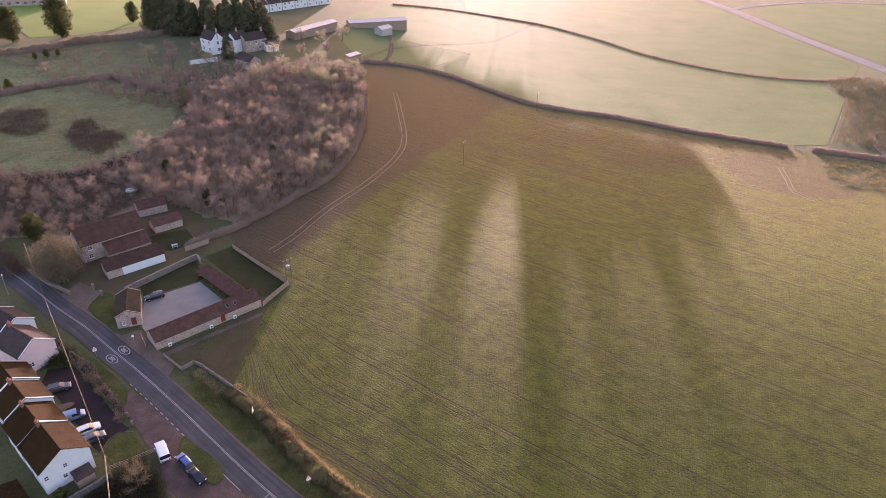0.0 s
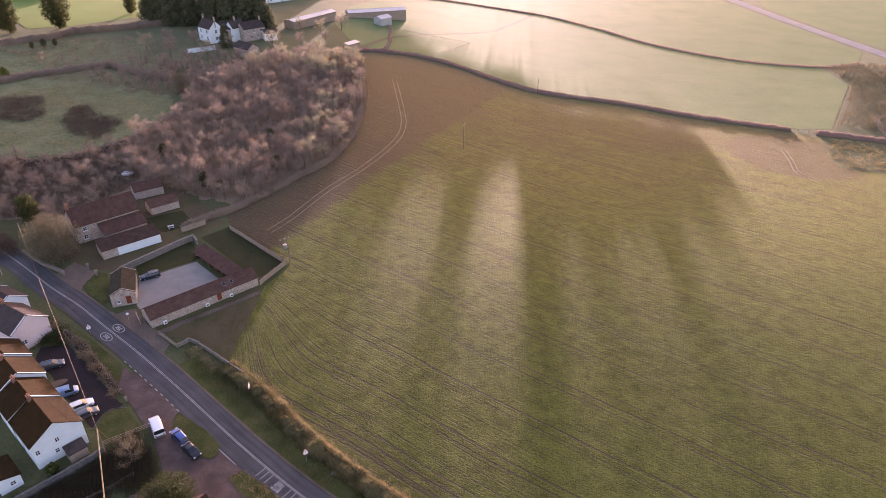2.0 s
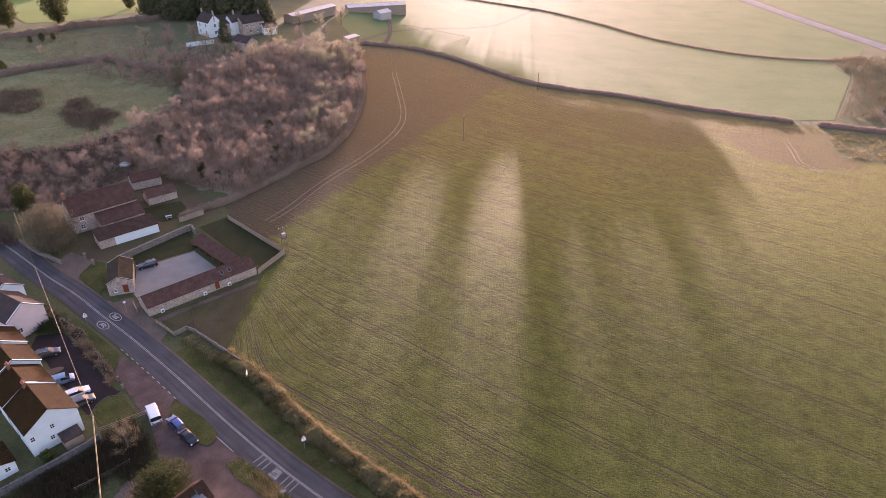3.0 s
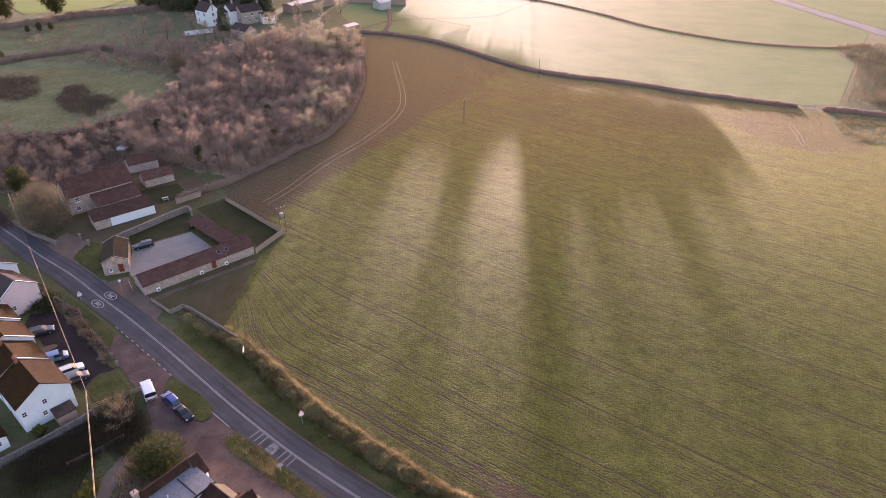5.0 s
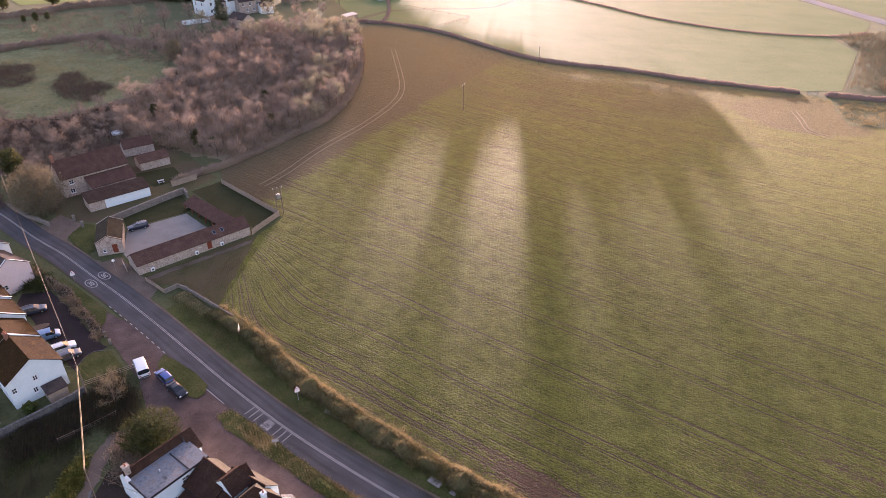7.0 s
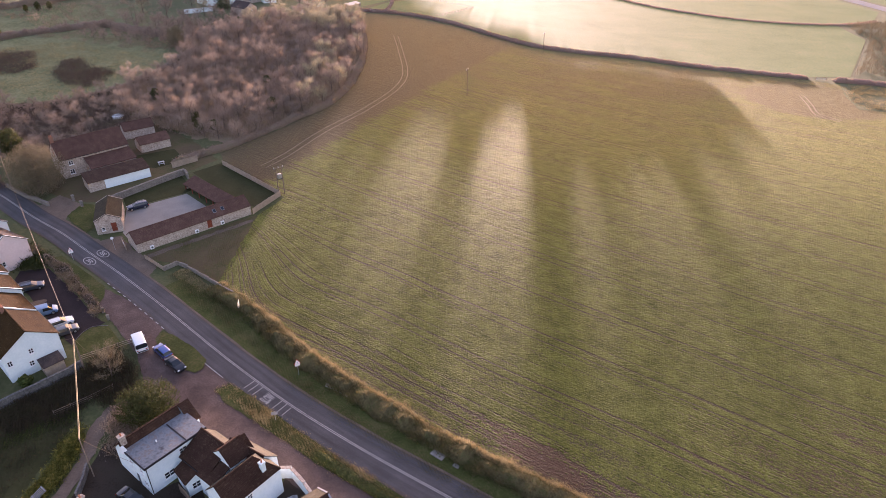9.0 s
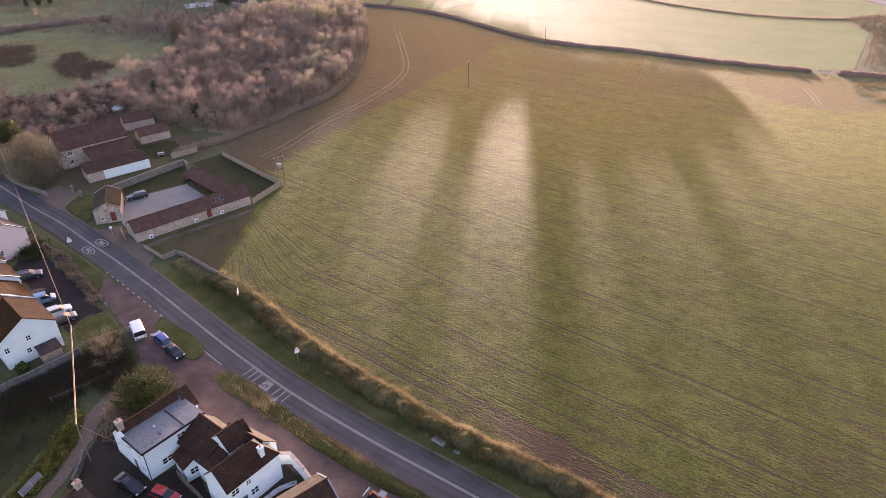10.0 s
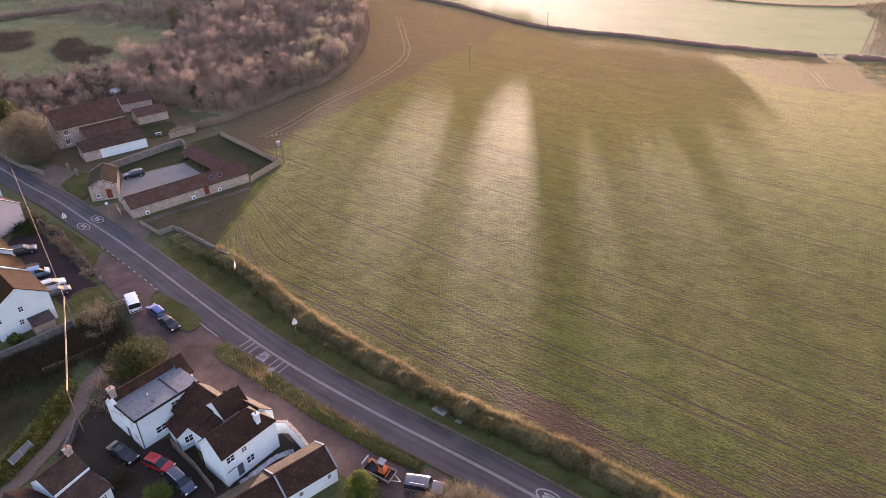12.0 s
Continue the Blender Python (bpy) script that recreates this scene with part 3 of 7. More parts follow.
def ribbon(line, left, right, h, g=None):
    """A strip along a line, from left to right of it, on the ground."""
    g = g or Geo()
    k, n = len(g.v), len(line)
    cols = max(1, int(abs(right - left) / 2.5))
    for i, p in enumerate(line):
        d = (line[min(i + 1, n - 1)] - line[max(i - 1, 0)]).normalized()
        nx, ny = d.y, -d.x
        for j in range(cols + 1):
            o = left + (right - left) * j / cols
            x, y = p.x + nx * o, p.y + ny * o
            g.v.append((x, y, gz(x, y, h)))
    for i in range(n - 1):
        for j in range(cols):
            a = k + i * (cols + 1) + j
            g.f.append((a, a + 1, a + cols + 2, a + cols + 1))
    return g


def along(line, s):
    """Place and heading at s metres along a line."""
    for a, b in zip(line, line[1:]):
        l = (b - a).length
        if s <= l:
            return a + (b - a) * (s / l), math.degrees(math.atan2(b.y - a.y, b.x - a.x))
        s -= l
    return line[-1], math.degrees(math.atan2(line[-1].y - line[-2].y, line[-1].x - line[-2].x))


# ---- ground, fields, roads ----
def graded(lo, hi, fine_lo, fine_hi, step):
    c = list(np.arange(fine_lo, fine_hi + step, step))
    a, s = fine_lo, step
    while a > lo:
        s *= 1.35
        a -= s
        c.insert(0, a)
    a, s = c[-1], step
    while a < hi:
        s *= 1.35
        a += s
        c.append(a)
    return np.array(c)


gx, gy = graded(-4500, 4500, -330, 330, 6.0), graded(-3000, 4800, -20, 640, 6.0)
GX, GY = np.meshgrid(gx, gy)
GZ = terrain(GX, GY)
gm = bpy.data.meshes.new("ground")
nx_, ny_ = len(gx), len(gy)
gm.from_pydata(np.c_[GX.ravel(), GY.ravel(), GZ.ravel()].tolist(), [],
               [(j * nx_ + i, j * nx_ + i + 1, (j + 1) * nx_ + i + 1, (j + 1) * nx_ + i) for j in range(ny_ - 1) for i in range(nx_ - 1)])
gm.materials.append(M["grass"])
gm.polygons.foreach_set("use_smooth", [True] * len(gm.polygons))
tagged(new("ground", gm), "rough winter grass over gently sloping farmland", "ground", "", "structure")

land("crop_field", [(-41.8, 133), (-42.6, 118), (-43.4, 105.6), (-36.5, 99.1), (-24.3, 87.2), (-13.5, 79.2), (-2.9, 71.3), (6.1, 65.7), (17.1, 59.7), (25.1, 55.2), (59, 33.7), (110, 1),
                    (300, -60), (330, 150), (171, 227), (153.5, 232), (158, 250), (165, 267), (156, 273), (134, 281), (106, 291), (88, 302), (48, 312.5), (6, 341),
                    (-18, 347), (-42, 342), (-38, 309), (-32.5, 272), (-31.6, 240), (-36.2, 209.5), (-47, 185), (-60, 166), (-57.6, 160.6), (-37.5, 142)],
     "crop", 0.06, 5, "sparse green winter crop in drilled rows on brown soil", "field", ragged=0.25)
land("pasture_field", [(-40, 350), (6, 349), (50, 318), (90, 308), (136, 287), (160, 279), (177, 281), (227, 358), (231, 396), (184, 408), (140, 444), (112, 489), (75, 528), (38, 450), (18, 427), (-6, 405), (-28, 380)],
     "pasture", 0.06, 6, "grazed green pasture beyond a hedge", "field")
land("far_pasture", [(80, 530), (113, 492), (142, 447), (186, 411), (231, 400), (262, 412), (281, 440), (276, 500), (268, 560), (262, 610), (250, 700), (150, 720), (20, 640), (20, 545)],
     "pasture", 0.05, 8, "dull green pasture between hedge and far road", "field")
land("far_field", [(305, 440), (296, 480), (290, 536), (285, 600), (300, 655), (350, 680), (450, 690), (620, 640), (600, 400)], "pasture", 0.05, 10, "wide green field beside the far road", "field")
land("meadow", [(-182, 262), (-163, 280), (-148.7, 277), (-122.5, 264), (-106, 258), (-101, 232), (-108, 218), (-121, 200), (-146, 196), (-185, 225)], "meadow", 0.06, 5,
     "tussocky pale green meadow in the shade", "meadow", ragged=2)
land("bright_field", [(-216, 353), (-198, 362), (-172, 389), (-165, 410), (-170, 500), (-255, 500), (-330, 480), (-250, 390)], "lush", 0.06, 6, "bright sunlit green field behind hedges", "field")
land("paddock", [(-140, 262), (-122, 285), (-128, 300), (-150, 340), (-195, 330), (-215, 315), (-182, 268)], "meadow", 0.05, 6, "dull green paddock with scattered bushes", "paddock")
land("farm_field", [(-44, 352), (-30, 381), (-8, 406), (16, 429), (36, 452), (70, 526), (20, 538), (-36, 512), (-60, 455), (-62, 400)], "pasture", 0.045, 6, "pale pasture beside the farm barns", "field")
land("wood_floor", [(-58, 172), (-46, 191), (-36, 209), (-32, 234), (-33, 285), (-41, 338), (-63, 345), (-90, 318), (-104, 290), (-118, 280), (-106, 262), (-98, 250), (-98, 232),
                    (-106, 214), (-121, 197), (-150, 190), (-150, 160), (-104, 158), (-98, 168), (-86, 186), (-72, 176)], "litter", 0.03, 6, "brown leaf litter and undergrowth of the wood", "wood floor", ragged=1.5)
land("rough_corner", [(-62.5, 114.6), (-43.3, 132.4), (-41.8, 133), (-42.6, 118), (-43.2, 106.5), (-52.8, 112.6)], "rough_ground", 0.03, 3, "rough bare ground beside the barn wall", "rough ground", ragged=0.2)

MAIN = smooth_line([(-190, 196), (-140, 163.5), (-114.1, 145.8), (-102.6, 137.8), (-91.2, 129.2), (-81.7, 122.8), (-72.1, 115.3), (-63.6, 108.8), (-53.2, 100.3), (-44.1, 92.5), (-34.9, 84.6),
                    (-23.8, 75.8), (-14, 69), (-5.5, 63.6), (2.3, 58.9), (12, 52.8), (40, 34), (90, 0), (160, -50)], 2.5)
part("road", ribbon(MAIN, -3.25, 3.25, 0.10), "road")
rm = bpy.data.objects["road"].data
lane_uv = rm.uv_layers.new(name="lane")
run = np.concatenate([[0], np.cumsum([(b - a).length for a, b in zip(MAIN, MAIN[1:])])])
for lp in rm.loops:
    i, j = divmod(lp.vertex_index, 3)
    lane_uv.data[lp.index].uv = (-3.25 + 3.25 * j, run[i])
tagged(bpy.data.objects["road"], "grey asphalt two-lane road running downhill", "road", "", "structure")
land("lane", [(-65.2, 104.2), (-64.6, 100.0), (-61.6, 97.0), (-58.2, 93.4), (-50.8, 85.6), (-46.4, 77.8), (-41, 73.6), (-34, 69.6), (-27, 65.8), (-20, 61), (-12.5, 55.4), (-6, 51), (2, 46), (14, 38), (17, 43.5), (4, 51.5), (1, 55.6), (-5.2, 57), (-9.9, 60.2), (-16.5, 63.8),
              (-22, 67.8), (-27.7, 71.6), (-32.9, 75), (-35.6, 77.6), (-33.6, 79.4), (-38.4, 84.0), (-42, 82.6), (-45, 84.2), (-49.3, 89.5), (-48.6, 92.8), (-56, 99.0)],
     "old_asphalt", 0.075, 3, "worn reddish lane in front of the houses", "lane", ragged=0.2)
land("drive", [(-83, 108.5), (-78, 109.6), (-72.3, 105), (-62, 95), (-59.6, 93.6), (-61.5, 91.2), (-62.4, 87), (-67.6, 91.6), (-77.6, 101.2), (-82, 104)], "tarmac_yard", 0.05, 3, "dark tarmac parking yard beside the terrace", "drive", ragged=0.15)
land("farm_lane", [(-93, 133.6), (-90.5, 140), (-83.3, 136), (-83.6, 129), (-76.4, 121.6), (-72.3, 120.4), (-68.8, 122.5), (-65, 118), (-59.3, 114.2), (-57.4, 112.2), (-56.6, 106.2), (-62.5, 111.2), (-72, 118.2), (-82, 125.6)], "dirt", 0.05, 3,
     "dirt apron of the farm entrance", "farm lane", ragged=0.45)
land("yard", [(-69, 123.8), (-72.2, 133.6), (-61.2, 142.3), (-51.6, 133.6), (-55, 130.2), (-66, 120.4)], "gravel", 0.05, 3, "pale gravel courtyard inside the barns", "courtyard")
land("paddock_lawn", [(-63.6, 153.7), (-57.7, 160.0), (-39.0, 143.6), (-43.6, 137.0), (-48.1, 139.5)], "lawn", 0.05, 4, "mown dark green paddock inside a timber fence", "lawn")
land("inner_lawn", [(-75.5, 139.5), (-65.6, 151.6), (-60.4, 144.6), (-61.8, 142.5), (-72.5, 134.4)], "lawn", 0.045, 4, "dark green lawn behind the gravel courtyard", "lawn")
land("farm_ground", [(-92.5, 139.8), (-84, 137), (-77, 136.4), (-71, 147), (-65, 153.5), (-59.5, 162), (-66, 170), (-84, 186), (-98, 170), (-100, 150)], "rough_ground", 0.025, 4, "worn brown ground round the farm cottage", "farmyard", ragged=0.5)
land("cottage_lawn", [(-82.1, 162.2), (-73.1, 167.7), (-67.6, 160.6), (-73.7, 155.6), (-78.7, 156.6)], "lawn", 0.045, 4, "small green cottage lawn", "lawn")
land("front_lawn", [(-62.4, 90.4), (-61.4, 92.1), (-58.7, 92.6), (-53.8, 87.6), (-58.9, 84.0), (-62.6, 87.2)], "verge", 0.06, 3, "small green lawn at the terrace", "lawn", ragged=0.12)
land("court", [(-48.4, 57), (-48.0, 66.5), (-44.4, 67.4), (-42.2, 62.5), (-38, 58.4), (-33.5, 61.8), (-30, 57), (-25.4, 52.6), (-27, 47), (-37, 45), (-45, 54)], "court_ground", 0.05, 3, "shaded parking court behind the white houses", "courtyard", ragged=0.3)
land("verge_gutter", [(-17.8, 80.1), (-15.6, 79.2), (-13.6, 77.9), (-11.2, 75.9), (-8.0, 73.1), (-8.5, 72.4), (-11.8, 75.2), (-14.2, 77.1), (-16.2, 78.3), (-18.0, 79.2)], "gravel", 0.15, 2, "pale silted gutter along the verge", "gutter", ragged=0.2)
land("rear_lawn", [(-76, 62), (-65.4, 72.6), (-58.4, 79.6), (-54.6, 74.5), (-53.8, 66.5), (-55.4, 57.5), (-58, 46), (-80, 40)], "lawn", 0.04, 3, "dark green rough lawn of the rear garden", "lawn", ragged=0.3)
land("barn_path", [(-63.2, 113.4), (-42.6, 131.2), (-42.0, 130.2), (-62.0, 112.4)], "dirt", 0.06, 3, "pale trodden strip below the barn wall", "path", ragged=0.3)
land("planting_bed", [(-74.5 + 1.9 * math.cos(a * .35) * .8 - .9 * math.sin(a * .35) * .6, 98.3 + 1.9 * math.cos(a * .35) * .6 + .9 * math.sin(a * .35) * .8) for a in range(18)], "dirt", 0.09, 1, "oval brown planting bed in the parking yard", "planting bed")
land("back_track", [(-54.4, 48), (-51.8, 53.5), (-50.9, 58), (-50.4, 64), (-51.4, 68.4), (-50.9, 72.6), (-47.6, 77), (-44.9, 76.3), (-48.6, 72.5), (-49.0, 68), (-48.5, 63.2), (-49.0, 57.5), (-51.4, 48)], "dirt", 0.06, 3, "narrow dirt track between walls and shrubs", "track", ragged=0.25)
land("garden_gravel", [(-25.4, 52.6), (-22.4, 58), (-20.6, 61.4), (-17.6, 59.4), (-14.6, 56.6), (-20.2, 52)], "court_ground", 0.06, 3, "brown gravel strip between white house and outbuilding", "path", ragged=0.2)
FAR_ROAD = smooth_line([(300, 330), (297, 390), (292, 440), (286.5, 482), (279.5, 536), (274, 600), (270, 645), (258, 715), (235, 800)], 12)
part("far_road", ribbon(FAR_ROAD, -5.5, 5.5, 0.12), "pale_asphalt")
tagged(bpy.data.objects["far_road"], "pale far road curving between fields", "road", "", "structure")
part("far_branch_road", ribbon(smooth_line([(272, 640), (302, 664), (352, 688), (386, 698), (452, 695), (640, 660)], 14), -3.5, 3.5, 0.11), "pale_asphalt")
tagged(bpy.data.objects["far_branch_road"], "pale side road branching off the far road", "road", "", "structure")
part("loop_track", ribbon(smooth_line([(235, 300), (217, 304), (208, 299), (203, 288), (200, 280), (196, 262)], 4), -1.6, 1.6, 0.1), "mud")
tagged(bpy.data.objects["loop_track"], "pale muddy track curving through scrub", "track", "", "structure")
TRAM = smooth_line([(-21, 303), (-17.2, 277), (-13.8, 248), (-16, 228), (-24.5, 204.5), (-34.7, 184.4), (-42, 166.5), (-46.5, 158.5)], 4)
wheel = Geo()
for o in (-0.95, 0.95):
    ribbon(TRAM, o - 0.13, o + 0.13, 0.085, wheel)
for p in ([(139.5, 249), (136.5, 236), (133.5, 224), (138, 216.5)], [(141.3, 249), (138.3, 236), (135.4, 225), (139.8, 217.5)]):
    ribbon(smooth_line(p, 3), -0.2, 0.2, 0.11, wheel)
tagged(part("wheel_tracks", wheel, "mud"), "pale tractor wheel tracks across the field", "wheel tracks", "", "structure")

# verges and islands, raised a little above the road like real banks
ISLAND_A = [(-48.6, 91.4), (-46.5, 90.6), (-41.7, 87.4), (-38.6, 84.5), (-38.6, 82.4), (-39.6, 81.4), (-42.4, 82.3), (-45.2, 84.9), (-48.4, 88.6)]
ISLAND_B = [(-35.2, 77.8), (-33.1, 78.9), (-31.4, 78.0), (-28.4, 76.0), (-24.2, 72.7), (-20.8, 70.1), (-13.6, 64.9), (-5.4, 59.7), (-1.2, 56.6), (-1.4, 55.4), (-5.2, 57), (-9.9, 60.2), (-16.5, 63.8), (-22, 67.8), (-27.7, 71.6), (-32.9, 75)]
land("grass_island", ISLAND_A, "verge", 0.20, 2, "kerbed green grass island between road and lane", "verge", ragged=0.12)
land("hedge_island", ISLAND_B, "verge", 0.20, 2, "grassy bank between road and lane", "verge", ragged=0.14)
part("field_verge", ribbon([p for p in MAIN if -57 < p.x < 95], -7.6, -3.25, 0.12), "verge")
tagged(bpy.data.objects["field_verge"], "green grass verge below the field hedge", "verge", "", "structure")
def edge_dirt(name, side, label, seed):
    """Gravel and soil washed along the road's edge, with an uneven outline."""
    g, k = Geo(), 0
    for i, p in enumerate(MAIN):
        d = (MAIN[min(i + 1, len(MAIN) - 1)] - MAIN[max(i - 1, 0)]).normalized()
        w = 0.06 + 0.4 * abs(noise.noise(Vector((i * .37, seed, 0)))) + .2 * abs(noise.noise(Vector((i * 1.3, seed, 4))))
        for o in (3.0, 3.25 + w):
            x, y = p.x + d.y * o * side, p.y - d.x * o * side
            g.v.append((x, y, gz(x, y, .128)))
    for i in range(len(MAIN) - 1):
        g.f.append((2 * i, 2 * i + 1, 2 * i + 3, 2 * i + 2)[::side])
    tagged(part(name, g, "dirt"), label, "verge dirt", "", "structure")


edge_dirt("field_side_dirt", -1, "soil and gravel washed along the road edge", 3)
land("drive_verge", [(-77.5, 114.2), (-71.6, 109.9), (-64.4, 104.2), (-63.0, 101.0), (-63.0, 97.5), (-67, 102), (-74, 108.4), (-79.5, 112.6)], "verge", 0.15, 2, "green verge between road and parking yard", "verge", ragged=0.15)
land("farm_verge", [(-84.2, 129.8), (-83.4, 136), (-80.2, 135.4), (-75.8, 125.2), (-76.6, 123.0)], "verge", 0.12, 2, "dark green verge beside the farm shed", "verge", ragged=0.25)

part("lawn_edging", ribbon(smooth_line([(-62.6, 87.2), (-62.5, 89.2), (-62.3, 90.6), (-61.3, 92.2), (-58.7, 92.7)], .6), -.06, .06, .11), "grey_stone")
tagged(bpy.data.objects["lawn_edging"], "pale stone edging round the small lawn", "edging", "", "structure")
# road markings
lines = Geo()
for o in (-0.13, 0.13):
    ribbon([p for p in MAIN], o - 0.06, o + 0.06, 0.115, lines)
tagged(part("centre_lines", lines, "paint"), "worn double white centre lines", "road marking", "", "structure")
edge = Geo()
seg = [p for p in MAIN if -38.6 < p.x < -31.4]
ribbon(seg, 3.05, 3.2, 0.115, edge)
tagged(part("edge_line", edge, "paint"), "white edge line across the lane mouth", "road marking", "", "structure")


def station(x, y):
    """Distance along the main road of the point nearest to x, y."""
    s, best = 0.0, (1e9, 0)
    for a, b in zip(MAIN, MAIN[1:]):
        d = (b - a)
        t = max(0, min(1, (Vector((x, y, 0)) - a).dot(d) / d.length_squared))
        q = a + d * t
        best = min(best, ((q - Vector((x, y, 0))).length, s + t * d.length))
        s += d.length
    return best[1]


def marking(name, s, off, heading_turn, verts2d, faces, label):
    """Flat paint on the road at s along it, off to its right; verts2d in (along, right) metres."""
    g = Geo()
    vs = []
    p, a = along(MAIN, s)
    ca, sa = math.cos(radians(a)), math.sin(radians(a))
    for u, r in verts2d:
        if heading_turn:
            u, r = -u, -r
        r += off
        x, y = p.x + ca * u + sa * r, p.y + sa * u - ca * r
        vs.append((x, y, gz(x, y, 0.118)))
    return tagged(part(name, g.add(vs, faces), "paint"), label, "road marking", "", "structure")


def text_marking(text, s, off, turn, width, length, label):
    """Painted letters from the built-in font, stretched along the road."""
    cu = bpy.data.curves.new("lettering", "FONT")
    cu.body, cu.align_x, cu.align_y, cu.resolution_u = text, "CENTER", "CENTER", 3
    cu.offset = 0.03
    tmp = new("lettering", cu)
    me = bpy.data.meshes.new_from_object(tmp.evaluated_get(bpy.context.evaluated_depsgraph_get()))
    xs, ys = [v.co.x for v in me.vertices], [v.co.y for v in me.vertices]
    kx, ky = width / (max(xs) - min(xs)), length / (max(ys) - min(ys))
    mx, my = (max(xs) + min(xs)) / 2, (max(ys) + min(ys)) / 2
    ob = marking("painted_" + ("word" if text.isalpha() else "number"), s, off, turn, [((v.co.y - my) * ky, (v.co.x - mx) * kx) for v in me.vertices], [tuple(p.vertices) for p in me.polygons], label)
    bpy.data.objects.remove(tmp)
    return ob


def roundel(s, off, turn):
    k, vs, fs = 40, [], []
    for i in range(k):
        a = 2 * math.pi * i / k
        vs += [(1.85 * math.cos(a), 0.98 * math.sin(a)), (1.62 * math.cos(a), 0.82 * math.sin(a))]
        j = (i + 1) % k
        fs.append((2 * i, 2 * i + 1, 2 * j + 1, 2 * j))
    marking("painted_ring", s, off, turn, vs, fs, "worn white speed limit ring painted on asphalt")
    text_marking("30", s, off, turn, 0.95, 1.8, "worn white number 30 inside a painted ring")


roundel(station(-70.9, 112.6), 1.6, True)
roundel(station(-70.2, 114.6), -1.6, False)
roundel(station(14.5, 52.8), -0.9, True)
text_marking("SLOW", station(-26.4, 76.4), 1.32, True, 1.9, 1.9, "white word SLOW painted across the lane")
ss = station(-26.4, 76.4)
for k, u in enumerate((-4.6, -3.5, -2.4, 2.2, 3.3, 4.4)):
    marking("painted_bar", ss + u, 1.32, False, [(-0.07, -1.0), (0.07, -1.0), (0.07, 1.0), (-0.07, 1.0)], [(0, 1, 2, 3)], "thin worn white bar painted across the lane")
s0, s1 = station(-64.1, 104.7), station(-48.8, 92.6)
for k in range(11):
    u = s0 + (s1 - s0) * k / 10
    marking("painted_dash", u, 3.2, False, [(-0.45, -0.09), (0.45, -0.09), (0.45, 0.09), (-0.45, 0.09)], [(0, 1, 2, 3)], "worn white dash at the lane mouth")


# ---- buildings ----
def wall_panel(g, m, u0, u1, z0, z1, thick, holes):
    """A wall with real openings, as one solid. m takes (u, depth inwards, z)."""
    us = sorted({u0, u1, *[h[0] for h in holes], *[h[1] for h in holes]})
    zs = sorted({z0, z1, *[h[2] for h in holes], *[h[3] for h in holes]})
    nu, nz = len(us) - 1, len(zs) - 1
    ids, verts, faces = {}, [], []

    def solid(i, j):
        if not (0 <= i < nu and 0 <= j < nz):
            return False
        cu, cz = (us[i] + us[i + 1]) / 2, (zs[j] + zs[j + 1]) / 2
        return not any(h[0] < cu < h[1] and h[2] < cz < h[3] for h in holes)

    def v(i, j, d):
        if (i, j, d) not in ids:
            ids[i, j, d] = len(verts)
            verts.append((us[i], d * thick, zs[j]))
        return ids[i, j, d]
    for i in range(nu):
        for j in range(nz):
            if not solid(i, j):
                continue
            faces.append((v(i, j, 0), v(i + 1, j, 0), v(i + 1, j + 1, 0), v(i, j + 1, 0)))
            faces.append((v(i, j, 1), v(i, j + 1, 1), v(i + 1, j + 1, 1), v(i + 1, j, 1)))
            if not solid(i - 1, j):
                faces.append((v(i, j, 0), v(i, j + 1, 0), v(i, j + 1, 1), v(i, j, 1)))
            if not solid(i + 1, j):
                faces.append((v(i + 1, j, 0), v(i + 1, j, 1), v(i + 1, j + 1, 1), v(i + 1, j + 1, 0)))
            if not solid(i, j - 1):
                faces.append((v(i, j, 0), v(i, j, 1), v(i + 1, j, 1), v(i + 1, j, 0)))
            if not solid(i, j + 1):
                faces.append((v(i, j + 1, 0), v(i + 1, j + 1, 0), v(i + 1, j + 1, 1), v(i, j + 1, 1)))
    g.add(verts, faces, m)


def window(parent, m, u0, u1, z0, z1, frame_mat="white_trim", bars=1):
    w = Geo()
    f = 0.085
    for a, b, c, d in ((u0, u1, z0, z0 + f), (u0, u1, z1 - f, z1), (u0, u0 + f, z0 + f, z1 - f), (u1 - f, u1, z0 + f, z1 - f)):
        w.box(a, b, 0.03, 0.16, c, d, m)
    for i in range(bars):
        c = u0 + (u1 - u0) * (i + 1) / (bars + 1)
        w.box(c - 0.035, c + 0.035, 0.035, 0.155, z0 + f, z1 - f, m)
    cuts = [u0 + (u1 - u0) * i / (bars + 1) for i in range(bars + 2)]
    for a, b in zip(cuts, cuts[1:]):
        w.box(a + 0.036, b - 0.036, 0.05, 0.14, (z0 + z1) / 2 - 0.025, (z0 + z1) / 2 + 0.025, m)
    win = part("window", w, frame_mat, parent)
    part("pane", Geo().box(u0 + f, u1 - f, 0.10, 0.115, z0 + f, z1 - f, m), "glass", win, "dark reflecting glass")
    part("sill", Geo().box(u0 - 0.08, u1 + 0.08, -0.09, 0.06, z0 - 0.1, z0 - 0.003, m), frame_mat if frame_mat != "dark_trim" else "stone", win)
    return win


